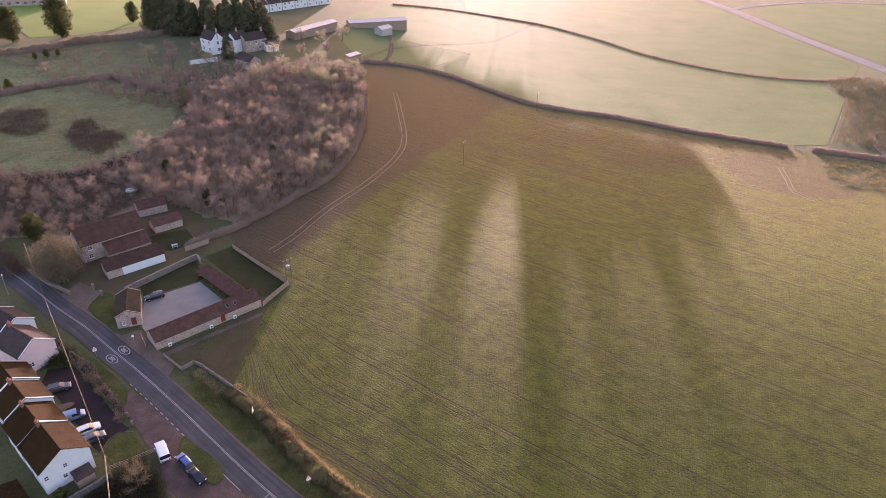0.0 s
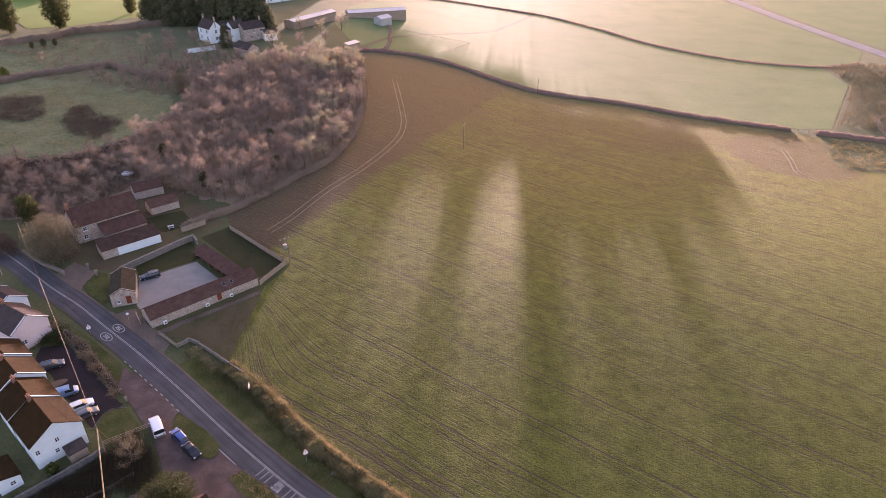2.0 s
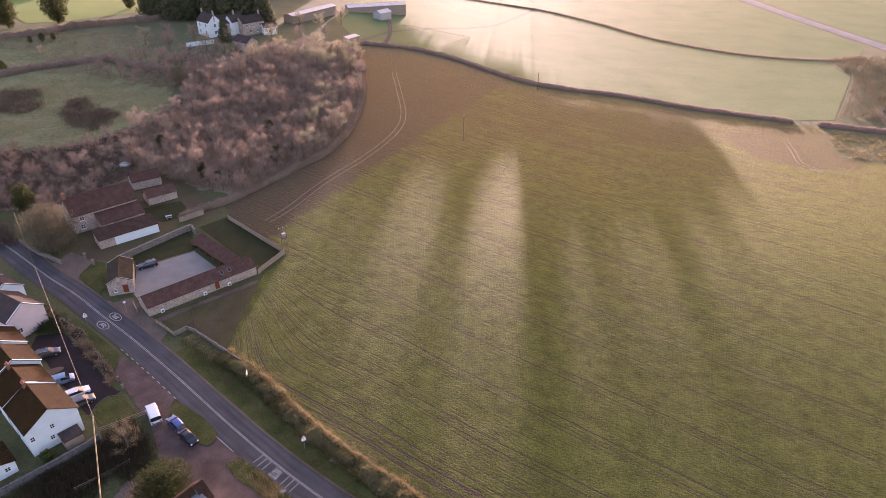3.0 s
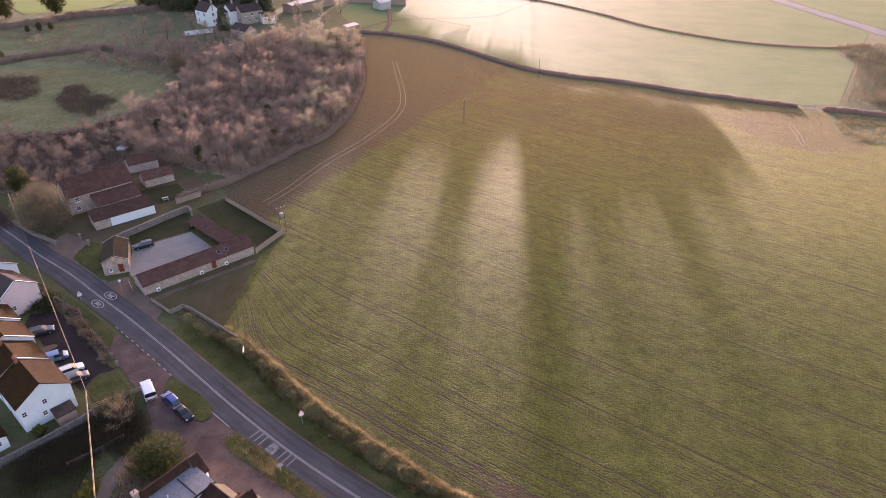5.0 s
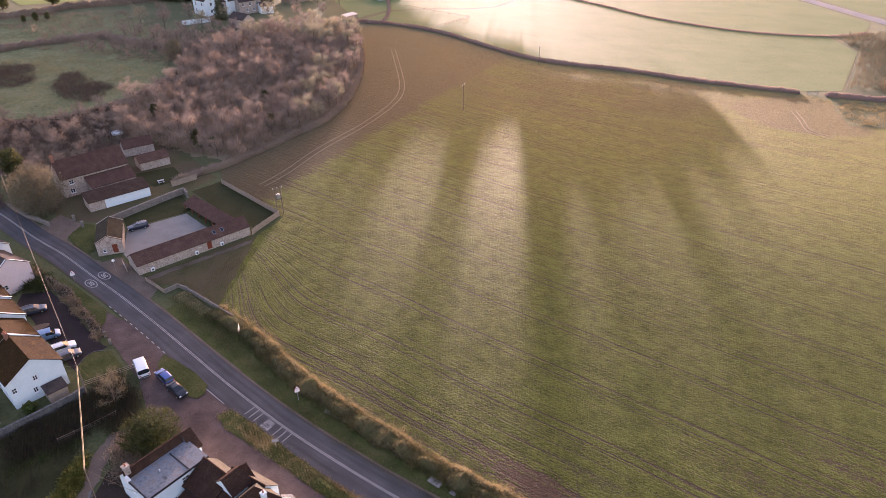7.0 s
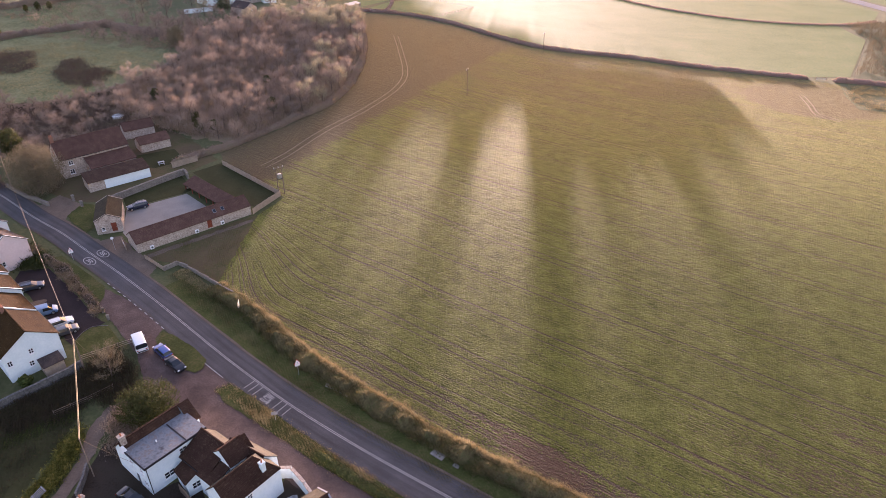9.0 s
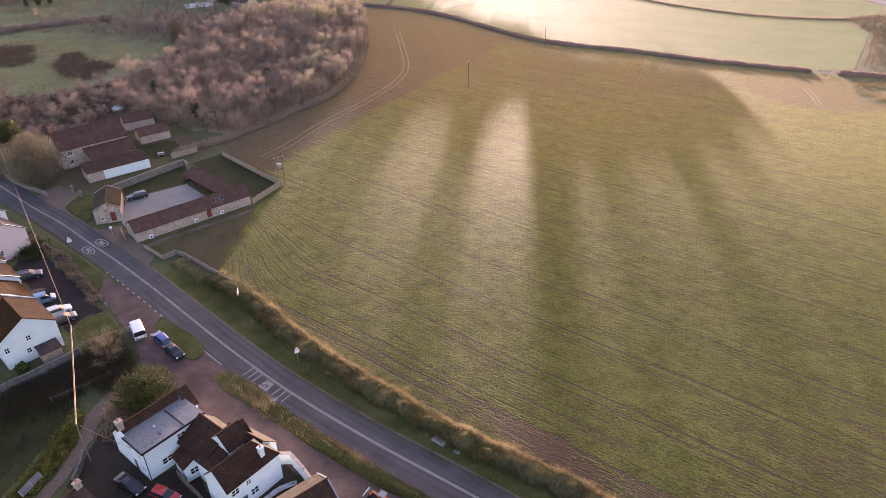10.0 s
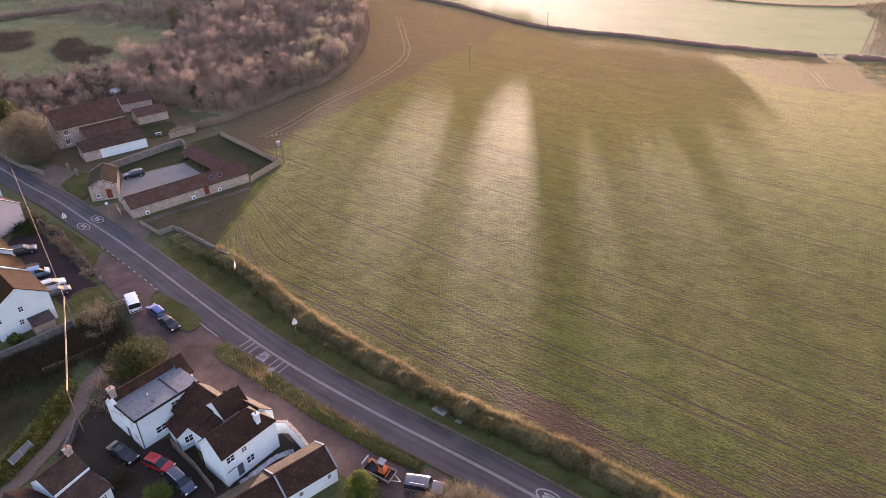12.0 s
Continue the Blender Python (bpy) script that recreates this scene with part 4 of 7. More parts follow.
def door(parent, m, u0, u1, z0, z1, material):
    d = part("door", Geo().box(u0, u1, 0.08, 0.14, z0, z1, m), material, parent)
    g = Geo()
    for a, b, c, e in ((u0 + 0.12, u1 - 0.12, z0 + 0.15, z0 + 0.85), (u0 + 0.12, u1 - 0.12, z0 + 1.0, z1 - 0.15)):
        g.box(a, b, 0.055, 0.079, c, e, m)
    part("panel", g, material, d)
    part("door_handle", Geo().box(u1 - 0.16, u1 - 0.06, 0.02, 0.078, z0 + 0.98, z0 + 1.03, m), "steel", d)
    return d


def chimney(parent, x, y, z0, z1, material, pots=2, w=0.55, l=0.8):
    c = Geo().box(x - l / 2, x + l / 2, y - w / 2, y + w / 2, z0, z1 - 0.18)
    c.box(x - l / 2 - 0.07, x + l / 2 + 0.07, y - w / 2 - 0.07, y + w / 2 + 0.07, z1 - 0.18, z1)
    ch = part("chimney", c, material, parent)
    for i in range(pots):
        px = x + (i - (pots - 1) / 2) * 0.34
        part("chimney_pot", Geo().tube([(px, y, z1 - 0.02), (px, y, z1 + 0.2), (px, y, z1 + 0.42)], [0.13, 0.11, 0.125], 8), "terracotta", ch)
    return ch


def side_frames(L, W):
    """For each side: the pose that takes (u, depth inwards, z) into the house."""
    return {"S": Matrix.Translation((0, -W / 2, 0)), "N": Matrix.Translation((0, W / 2, 0)) @ pose(0, 0, 0, 0, 0, 180),
            "E": Matrix.Translation((L / 2, 0, 0)) @ pose(0, 0, 0, 0, 0, 90), "W": Matrix.Translation((-L / 2, 0, 0)) @ pose(0, 0, 0, 0, 0, -90)}


def gabled(name, x, y, yaw, L, W, eave, ridge, wall, roof, label, category="house", windows=(), doors=(), chimneys=(), over=0.25, coping="", trim="white_trim",
           base=2.0, group="", z=None, gutters=True, slopes=("S", "N"), ridge_mat=None, off=0.0, rooflights=(), north="", hip=0.0):
    """A gabled building: ridge along its own x, ridge line moved off across. windows: (side, u, z, width, height)."""
    zz = gz(x, y) if z is None else z
    h = thing(name, pose(x, y, zz, 0, 0, yaw), label, category, group)
    fr = side_frames(L, W)
    t = 0.3
    for s in "SNEW":
        g = Geo()
        holes = [(u - w / 2, u + w / 2, z0, z0 + hh) for sd, u, z0, w, hh in windows if sd == s and z0 + hh < eave - 0.05]
        holes += [(u - w / 2, u + w / 2, 0.05, hh) for sd, u, w, hh, _ in doors if sd == s]
        if s in "SN":
            wall_panel(g, fr[s], -L / 2, L / 2, -base, eave, t, holes)
        else:
            wall_panel(g, fr[s], -W / 2 + t, W / 2 - t, -base, eave, t, holes)
            sx = 1 if s == "E" else -1
            x0, x1 = sorted((sx * L / 2, sx * (L / 2 - t)))
            if not (hip and s == "E"):
                part("gable", Geo().prism([(-W / 2, eave + .002), (W / 2, eave + .002), (off, ridge)], x0, x1), wall, h)
        part("wall", g, wall, h)
    # roof slopes with thickness
    th = 0.14
    for s in slopes:
        sg = -1 if s == "S" else 1
        run = W / 2 - off * sg
        k = (ridge - eave) / run
        ye, ze = sg * (W / 2 + over), eave - k * over
        a, b = (off, ridge), (ye, ze)
        poly = [a, b, (b[0], b[1] + th), (a[0], a[1] + th)]
        g = Geo().prism(poly if sg > 0 else poly[::-1], -L / 2 - over * 0.6, L / 2 + over * 0.6)
        if hip:
            g.v = [(L / 2 - hip, y, z) if p > 0 and abs(y - off) < .01 else (p, y, z) for p, y, z in g.v]
        # north: a paler tile that paints sunlight onto the far slope
        part("roof_slope", g, north if north and sg > 0 else roof, h)
        if gutters:
            part("gutter", Geo().tube([(-L / 2 - 0.1, ye + sg * 0.06, ze + 0.02), (L / 2 + 0.1, ye + sg * 0.06, ze + 0.02)], 0.06, 6), "dark_trim", h)
            part("downpipe", Geo().tube([(L / 2 - 0.25, ye + sg * 0.04, ze), (L / 2 - 0.25, sg * (W / 2 + 0.07), ze - 0.35), (L / 2 - 0.25, sg * (W / 2 + 0.07), -0.3)], 0.045, 6), "dark_trim", h)
        if coping:
            for ex in (-1, 1):
                x0, x1 = sorted((ex * (L / 2 + over * 0.6), ex * (L / 2 - 0.10)))
                part("verge_coping", Geo().prism([(a[0], a[1] + th), (b[0], b[1] + th), (b[0], b[1] + th + 0.06), (a[0], a[1] + th + 0.06)][::-sg], x0, x1), coping, h)
    if hip:
        xe, ze = L / 2 + over * 0.6, eave - (ridge - eave) / (W / 2) * over
        top = [(xe, -W / 2 - over, ze + th), (xe, W / 2 + over, ze + th), (L / 2 - hip, off, ridge + th)]
        part("hip_slope", Geo().add(top + [(x, y, z - th) for x, y, z in top], [(0, 1, 2), (5, 4, 3), (0, 3, 4, 1), (1, 4, 5, 2), (2, 5, 3, 0)]), north or roof, h)
    r = Geo()
    nt = max(3, int(L / 0.6))
    span = L + over * 1.2 - (hip + over * 0.6 if hip else 0.0)
    for i in range(nt):
        c0, c1 = -L / 2 - over * 0.6 + span * i / nt, -L / 2 - over * 0.6 + span * (i + 1) / nt - 0.015
        zt = ridge + th
        r.prism([(off - 0.16, zt - 0.07), (off + 0.16, zt - 0.07), (off + 0.07, zt + 0.07), (off - 0.07, zt + 0.07)], c0, c1)
    part("ridge_tiles", r, ridge_mat or roof, h)
    for sd, u, z0, w, hh in windows:
        window(h, fr[sd], u - w / 2, u + w / 2, z0, z0 + hh, trim, 1 if w > 0.7 else 0)
    for sd, u, w, hh, dm in doors:
        door(h, fr[sd], u - w / 2, u + w / 2, 0.05, hh, dm)
    for cx, cy, top, cm, pots in chimneys:
        chimney(h, cx, cy, eave, top, cm, pots)
    for s, u, q, w in rooflights:
        sg = -1 if s == "S" else 1
        k = (ridge - eave) / (W / 2 - off * sg)
        ang = math.degrees(math.atan(k)) * (-sg)
        m = pose(u, off + sg * q, ridge - k * q + th, ang, 0, 0)
        f = part("roof_light", Geo().box(-w / 2, w / 2, -0.5, 0.5, -0.03, 0.07, m), "lead", h)
        part("pane", Geo().box(-w / 2 + 0.07, w / 2 - 0.07, -0.43, 0.43, 0.072, 0.085, m), "glass", f)
    return h


def mono(name, x, y, yaw, L, W, low, high, wall, roof, label, category="outbuilding", windows=(), doors=(), base=2.0, open_side="", posts=0, z=None, post_mat="post_red", parts_wall=None):
    """A lean-to: eave on its south side, high on its north side."""
    zz = gz(x, y) if z is None else z
    h = thing(name, pose(x, y, zz, 0, 0, yaw), label, category)
    fr = side_frames(L, W)
    t = 0.28
    for s in "SNEW":
        if s == open_side:
            continue
        g = Geo()
        holes = [(u - w / 2, u + w / 2, z0, z0 + hh) for sd, u, z0, w, hh in windows if sd == s]
        holes += [(u - w / 2, u + w / 2, 0.05, hh) for sd, u, w, hh, _ in doors if sd == s]
        if s in "SN":
            wall_panel(g, fr[s], -L / 2, L / 2, -base, low if s == "S" else high, t, holes)
        else:
            wall_panel(g, fr[s], -W / 2 + t, W / 2 - t, -base, low, t, holes)
            sx = 1 if s == "E" else -1
            x0, x1 = sorted((sx * L / 2, sx * (L / 2 - t)))
            part("gable", Geo().prism([(-W / 2, low + .002), (W / 2, low + .002), (W / 2, high)], x0, x1), (parts_wall or {}).get(s, wall), h)
        part("wall", g, (parts_wall or {}).get(s, wall), h)
    k = (high - low) / W
    part("roof_slope", Geo().prism([(W / 2 + 0.1, high + 0.1 * k), (W / 2 + 0.1, high + 0.1 * k + 0.12), (-W / 2 - 0.25, low - 0.25 * k + 0.12), (-W / 2 - 0.25, low - 0.25 * k)], -L / 2 - 0.15, L / 2 + 0.15), roof, h)
    for i in range(posts):
        u = -L / 2 + 0.2 + (L - 0.4) * i / (posts - 1)
        yy = -W / 2 + 0.15 if open_side == "S" else W / 2 - 0.15
        part("post", Geo().box(u - 0.09, u + 0.09, yy - 0.09, yy + 0.09, -0.3, low if open_side == "S" else high), post_mat, h)
    for sd, u, z0, w, hh in windows:
        window(h, fr[sd], u - w / 2, u + w / 2, z0, z0 + hh, "white_trim", 1)
    for sd, u, w, hh, dm in doors:
        door(h, fr[sd], u - w / 2, u + w / 2, 0.05, hh, dm)
    return h


# the courtyard barns
barn = gabled("long_barn", -54.7, 126.7, 42.6, 26.0, 5.3, 2.1, 3.75, "stone", "clay", "long low stone barn with a red clay tile roof", "barn",
              doors=[("S", 3.0, 1.1, 1.95, "door_red")],
              over=0.2, rooflights=[("S", 5.0, 1.4, 0.7), ("S", 6.9, 1.4, 0.7)], gutters=False)
mono("open_range", -54.2, 139.2, -42.5, 19.5, 3.0, 2.0, 3.1, "stone", "clay", "open-fronted red tiled cart shed along the courtyard", "cart shed", open_side="S", posts=7)
gabled("farm_shed", -73.3, 128.2, 112.0, 10.0, 5.3, 2.9, 4.25, "stone", "mossy_tile", "small stone farm shed with a mossy tiled roof", "shed",
       doors=[("W", 1.0, 1.1, 2.1, "door_red")], windows=[("W", -1.2, 0.5, 0.7, 0.8)], over=0.15, coping="stone", gutters=False)
# the stone cottage with its lean-to and long extension
gabled("stone_cottage", -90.0, 156.7, 43.3, 16.5, 8.2, 4.7, 8.2, "stone", "clay", "old stone farm cottage with a red tiled roof", "cottage",
       windows=[("S", -6.0, 2.9, 1.1, 1.1), ("S", -1.0, 3.0, 0.6, 0.9), ("S", 2.0, 3.0, 0.6, 0.9), ("S", 4.6, 3.0, 0.6, 0.9), ("S", -6.2, 0.6, 1.1, 1.2)],
       chimneys=[(-7.9, 0, 9.6, "brick", 2)], over=0.2)
mono("cottage_lean_to", -83.8, 154.0, 43.3, 11.0, 4.0, 2.5, 4.2, "stone", "clay", "tiled lean-to along the stone cottage", "lean-to", windows=[("S", -3.0, 0.7, 1.3, 1.3), ("S", 2.0, 0.9, 1.2, 1.0)])
mono("cottage_extension", -80.0, 147.9, 41.0, 14.6, 4.6, 2.3, 3.4, "stone", "old_tile", "low extension with a long white rendered wall", "extension")
wx = bpy.data.objects["cottage_extension"]
part("white_wall", Geo().box(-3.6, 7.25, -2.36, -2.303, -0.2, 2.2), "render_white", wx, "long white rendered wall")
gabled("garden_shed", -86.4, 177.0, 35.0, 8.0, 5.0, 2.4, 4.0, "stone", "clay", "small stone outbuilding among the trees", "outbuilding", gutters=False)
gabled("tool_shed", -79.0, 168.6, 40.0, 8.0, 4.6, 2.2, 3.6, "stone", "clay", "small tiled outbuilding beside the cottage lawn", "outbuilding", gutters=False)

# the white terrace
TER = 138.5
for i, (px, py, L, e, r, wm) in enumerate(((-68.3, 84.3, 9.4, 4.9, 7.6, "render_white"), (-74.5, 89.7, 7.0, 4.8, 7.3, "render_white"), (-79.6, 95.0, 7.2, 4.9, 7.5, "render_white"), (-85.0, 100.2, 7.4, 4.7, 7.3, "render_white"))):
    wins = []
    if i == 0:
        wins = [("W", -0.2, 3.3, 0.75, 1.0), ("W", -3.5, 2.6, 0.75, 1.05), ("W", -0.7, 1.1, 0.75, 1.0)]
    wins += [("N", -1.8, 2.9, 0.9, 1.0), ("N", 1.8, 2.9, 0.9, 1.0), ("N", 1.8, 0.8, 1.0, 1.1), ("S", -1.8, 2.9, 0.9, 1.0), ("S", 1.8, 2.9, 0.9, 1.0)]
    gabled("terrace_house", px, py, TER, L, 8.4, e, r, wm, "brown_tile", "white rendered terrace house with a brown tiled roof", "house", windows=wins, doors=[("N", -1.6, 0.95, 2.05, "door_grey")],
           chimneys=[(L / 2 - 0.6, 0.4, r + 0.95, "brick", 2)], over=0.2, coping="white_trim" if i > 1 else "", group="terrace houses")
tp = [o for o in bpy.data.objects if o.name == "terrace_house"][0]
part("parapet", Geo().prism([(0.0, 7.75), (-4.3, 4.95), (-4.3, 5.2), (0.0, 8.0)], 4.45, 4.75), "render_white", tp, "white rendered parapet")
mono("terrace_lean_to", -72.0, 75.9, TER, 6.0, 3.4, 2.2, 3.2, "render_white", "brown_tile", "low white lean-to behind the terrace", "lean-to", windows=[("W", 0.4, 0.7, 0.9, 0.9)])
mono("garden_store", -62.6, 81.4, 48.0, 3.0, 2.2, 1.9, 2.3, "timber", "slate", "small flat-roofed timber store against the gable", "store", base=0.6)
gabled("pink_house", -88.4, 111.8, 150.0, 9.6, 7.6, 4.6, 7.2, "render_pink", "slate", "pale pink rendered house with a slate roof", "house", windows=[("W", -2.0, 1.0, 1.2, 1.1)], chimneys=[(3.5, 0, 8.2, "brick", 2)], coping="white_trim")
gabled("white_house", -95.5, 118.5, 150.0, 8.0, 7.0, 4.4, 6.6, "render_white", "slate", "white house with pale barge boards beside the road", "house", coping="white_trim", windows=[("W", -1.5, 1.0, 1.0, 1.0)])
mono("porch_block", -89.6, 103.6, 138.5, 5.0, 4.0, 2.4, 3.2, "render_white", "slate", "low white porch block with glazed doors", "porch", windows=[("E", 0.0, 0.6, 2.0, 1.2)])

# the white houses along the lane
flat = thing("flat_roofed_house", pose(-37.2, 63.2, gz(-38, 59.5), 0, 0, 52.5), "white rendered house with a weathered flat roof", "house")
ff = side_frames(8.6, 5.2)
FW = dict(S=[(-2.2, -0.6, 0.9, 2.0), (0.6, 1.8, 3.3, 4.3), (2.6, 3.3, 3.4, 4.3)], W=[(-1.75, -0.85, 3.1, 4.1), (0.75, 1.65, 3.1, 4.1), (1.0, 2.0, 0.8, 1.9), (-0.9, 0.0, 0.05, 2.1)], N=[], E=[])
for s in "SNEW":
    g = Geo()
    wall_panel(g, ff[s], *((-4.3, 4.3) if s in "SN" else (-2.3, 2.3)), -2.0, 5.1, 0.3, FW[s])
    part("wall", g, "render_white", flat)
    for i, (a, b, c, d) in enumerate(FW[s]):
        if c < 0.1:
            door(flat, ff[s], a, b, c, d, "door_grey")
        else:
            window(flat, ff[s], a, b, c, d)
part("flat_roof", Geo().box(-4.4, 4.96, -2.82, 2.35, 5.103, 5.25), "felt", flat, "weathered blue-grey roofing felt")
g = Geo()
for a in ((-4.5, 4.96, -2.93, -2.81), (-4.52, -4.39, -2.93, 2.3)):
    g.box(*a, 5.0, 5.3)
part("fascia", g, "dark_trim", flat)
part("roof_joint", Geo().box(1.75, 1.95, -2.7, 2.0, 5.252, 5.3), "dark_trim", flat)
part("roof_slope", Geo().prism([(2.3, 5.1), (3.05, 6.35), (5.5, 4.1), (5.5, 3.95), (3.05, 6.15), (2.45, 5.0)][::-1], -4.5, 4.45), "dark_tile", flat)
part("roof_slope", Geo().prism([(0.5, 4.25), (3.05, 6.35), (5.5, 4.1), (5.5, 3.95), (3.05, 6.15), (0.5, 4.08)][::-1], 4.5, 6.2), "dark_tile", flat)
part("wall", Geo().prism([(0.7, -2), (5.2, -2), (5.2, 4.0), (3.05, 6.0), (0.7, 4.1)], 4.95, 5.95), "render_white", flat)
part("wall", Geo().prism([(2.6, -2), (5.2, -2), (5.2, 4.0), (3.1, 6.05), (2.6, 5.1)], -4.3, -4.0), "render_white", flat)
part("wall", Geo().prism([(-2.3, -2), (5.2, -2), (5.2, 4.0), (3.1, 6.05), (2.5, 5.05), (-2.3, 5.05)], 4.46, 4.9), "render_white", flat)
part("wall", Geo().box(-3.99, 4.39, 4.9, 5.2, -2, 4.0), "render_white", flat)
chimney(flat, -3.9, 3.0, 4.8, 7.2, "stone", 1, 0.7, 0.8)
part("cowl", Geo().box(-4.75, -4.0, 1.9, 2.8, 5.1, 5.9, None, 0.2), "white_trim", flat)
part("vent", Geo().tube([(-0.8, 0.2, 5.25), (-0.8, 0.2, 5.6)], 0.09, 8), "white_trim", flat)
part("downpipe", Geo().tube([(-4.2, -2.68, 5.0), (-4.2, -2.68, 0)], 0.05, 6), "dark_trim", flat)
for k in range(14):
    part("ridge_tile", Geo().box(-4.4 + k * 0.66, -3.8 + k * 0.66, 2.9, 3.2, 6.33, 6.46), "dark_tile", flat)

mono("valley_wing", -29.1, 58.84, -36.6, 3.4, 2.6, 3.5, 4.45, "render_white", "dark_tile", "white infill wing under a shallow tiled roof", "house wing", z=gz(-31.75, 63.16))
gabled("street_range", -30.5, 62.25, -36.6, 5.9, 5.6, 3.7, 5.7, "render_white", "dark_tile", "white cottage range with brown tiles along the lane", "house", over=0.2, off=1.0, north="sunlit_lichen_tile",
       windows=[("N", -2, 2.6, 0.9, 0.9), ("N", 1.6, 2.6, 0.9, 0.9), ("N", -2, 0.7, 0.9, 1.0), ("N", 1.6, 0.7, 0.9, 1.0)])
mono("catslide_wing", -32.74, 60.3, -46.0, 3.3, 3.2, 2.6, 4.25, "render_white", "dark_tile", "white wing under a low catslide roof", "house wing", windows=[("E", -0.35, 0.8, 1.2, 1.15)])
gabled("lane_gable", -26.7, 62.2, 51.5, 2.8, 3.6, 4.6, 6.4, "render_white", "dark_tile", "small dark-tiled gable towards the lane", "house wing", over=0.12, gutters=False, windows=[("E", 0, 2.6, 0.9, 1.0)])
gabled("lane_range", -25.2, 61.75, -31.0, 6.2, 4.2, 3.6, 5.6, "render_white", "dark_tile", "low white range with pale sunlit-toned lichened tiles along the lane", "house wing", over=0.15, gutters=False, north="sunlit_lichen_tile")
gabled("cross_wing", -27.2, 61.2, 51.5, 3.2, 4.0, 5.2, 6.9, "render_white", "dark_tile", "white cross wing with a steep gable", "house wing", over=0.15, gutters=False)
gabled("white_cottage", -24.68, 57.49, 52.4, 8.1, 4.6, 4.7, 7.0, "render_white", "dark_tile", "white two-storey cottage with brown tiled roof", "house",
       windows=[("S", -2.9, 3.1, 1.2, 1.1), ("S", -0.9, 3.2, 0.8, 0.9), ("S", -0.3, 0.9, 1.2, 1.2)], doors=[("S", -1.9, 0.9, 2.0, "door_grey")], over=0.18, gutters=False, north="sunlit_lichen_tile", hip=2.1)
cot = bpy.data.objects["white_cottage"]
chimney(cot, 2.1, -1.5, 4.8, 6.9, "render_white", 1, 0.6, 0.6)
part("wall_pipe", Geo().tube([(-3.7, -2.35, 2.0), (-2.5, -2.35, 2.1)], 0.05, 6), "dark_trim", cot)
gabled("outbuilding", -16.34, 53.99, 40.0, 7.0, 5.2, 2.3, 3.9, "render_white", "dark_tile", "long low white outbuilding with a dark tiled roof", "outbuilding", over=0.2, north="sunlit_lichen_tile", windows=[("S", -1.5, 0.8, 0.7, 0.8), ("S", 2.4, 0.9, 0.6, 0.8)], gutters=False, coping="lead", off=-0.15)
gabled("lower_outbuilding", -22.14, 49.15, 40.0, 8.0, 5.2, 2.1, 3.65, "render_white", "dark_tile", "lower end of the dark-tiled outbuilding", "outbuilding", over=0.2, off=-0.15, north="sunlit_lichen_tile", gutters=False)
ch = gabled("corner_house", -44.3, 51.30, 64.0, 4.5, 4.0, 3.6, 5.1, "render_white", "old_tile", "low white house with an old red tiled roof", "house", over=0.2, windows=[("W", -1.2, 0.9, 0.8, 0.9)], chimneys=[(1.9, 0.0, 6.1, "stone", 1)], gutters=False)
part("parapet", Geo().box(-2.3, 2.3, -2.36, -2.25, 3.2, 3.52), "render_white", ch, "white rendered parapet")
mono("corner_wing", -40.75, 49.50, 64.0, 4.4, 3.0, 2.3, 3.3, "render_white", "old_tile", "white lean-to wing with a red tiled roof and small windows", "house wing", windows=[("S", -0.4, 0.9, 0.7, 0.8), ("S", 1.2, 0.9, 0.7, 0.8)])
gabled("corner_annexe", -46.2, 47.10, -22.0, 5.0, 4.4, 2.6, 4.3, "render_white", "old_tile", "low annexe with lichen-covered red tiles", "annexe", over=0.2, gutters=False)

# the manor and the farm beyond the wood
gabled("manor_house", -117.0, 343.2, -42.0, 11.0, 7.0, 7.0, 10.5, "render_white", "slate", "tall white manor house with steep gables", "manor house", windows=[("S", -3.0, 4.5, 1.2, 1.6), ("S", 2.6, 4.5, 1.2, 1.6), ("S", -3.0, 1.2, 1.2, 1.8), ("S", 2.6, 1.2, 1.2, 1.8), ("E", 0, 4.5, 1.2, 1.6), ("E", 0, 1.2, 1.2, 1.6)], chimneys=[(-5.2, 0, 12.3, "stone", 2), (5.2, 0, 12.3, "stone", 2)], base=4, gutters=False)
gabled("manor_link", -110.6, 346.2, 12.0, 9.0, 6.0, 6.0, 9.0, "stone", "slate", "creeper-brown middle part of the manor", "manor wing", windows=[("S", -2.0, 3.8, 1.2, 1.5), ("S", 1.6, 3.8, 1.2, 1.5)], base=4, gutters=False)
gabled("manor_gable", -105.6, 348.4, 62.0, 9.0, 5.2, 6.5, 9.6, "render_white", "slate", "white gabled bay of the manor", "manor wing", windows=[("W", 0, 3.8, 1.6, 1.6), ("W", 0, 1.0, 1.6, 1.6)], base=4, gutters=False, chimneys=[(0.0, 0, 11.4, "stone", 2)])
gabled("manor_wing", -98.4, 351.0, 47.0, 12.5, 6.5, 6.0, 9.0, "stone", "slate", "stone manor wing with gabled slate roof", "manor wing", windows=[("S", -4, 3.8, 1.2, 1.5), ("S", 0, 3.8, 1.2, 1.5), ("S", 4, 3.8, 1.2, 1.5), ("S", -2, 1.0, 1.2, 1.5), ("S", 2, 1.0, 1.2, 1.5)], chimneys=[(5.6, 0, 10.8, "stone", 2)], base=4, gutters=False)
gabled("manor_annexe", -89.6, 352.6, 30.0, 6.5, 6.0, 3.6, 5.2, "render_white", "slate", "low white annexe beside the manor wing", "annexe", windows=[("S", 0, 1.0, 1.6, 1.4)], base=4, gutters=False)
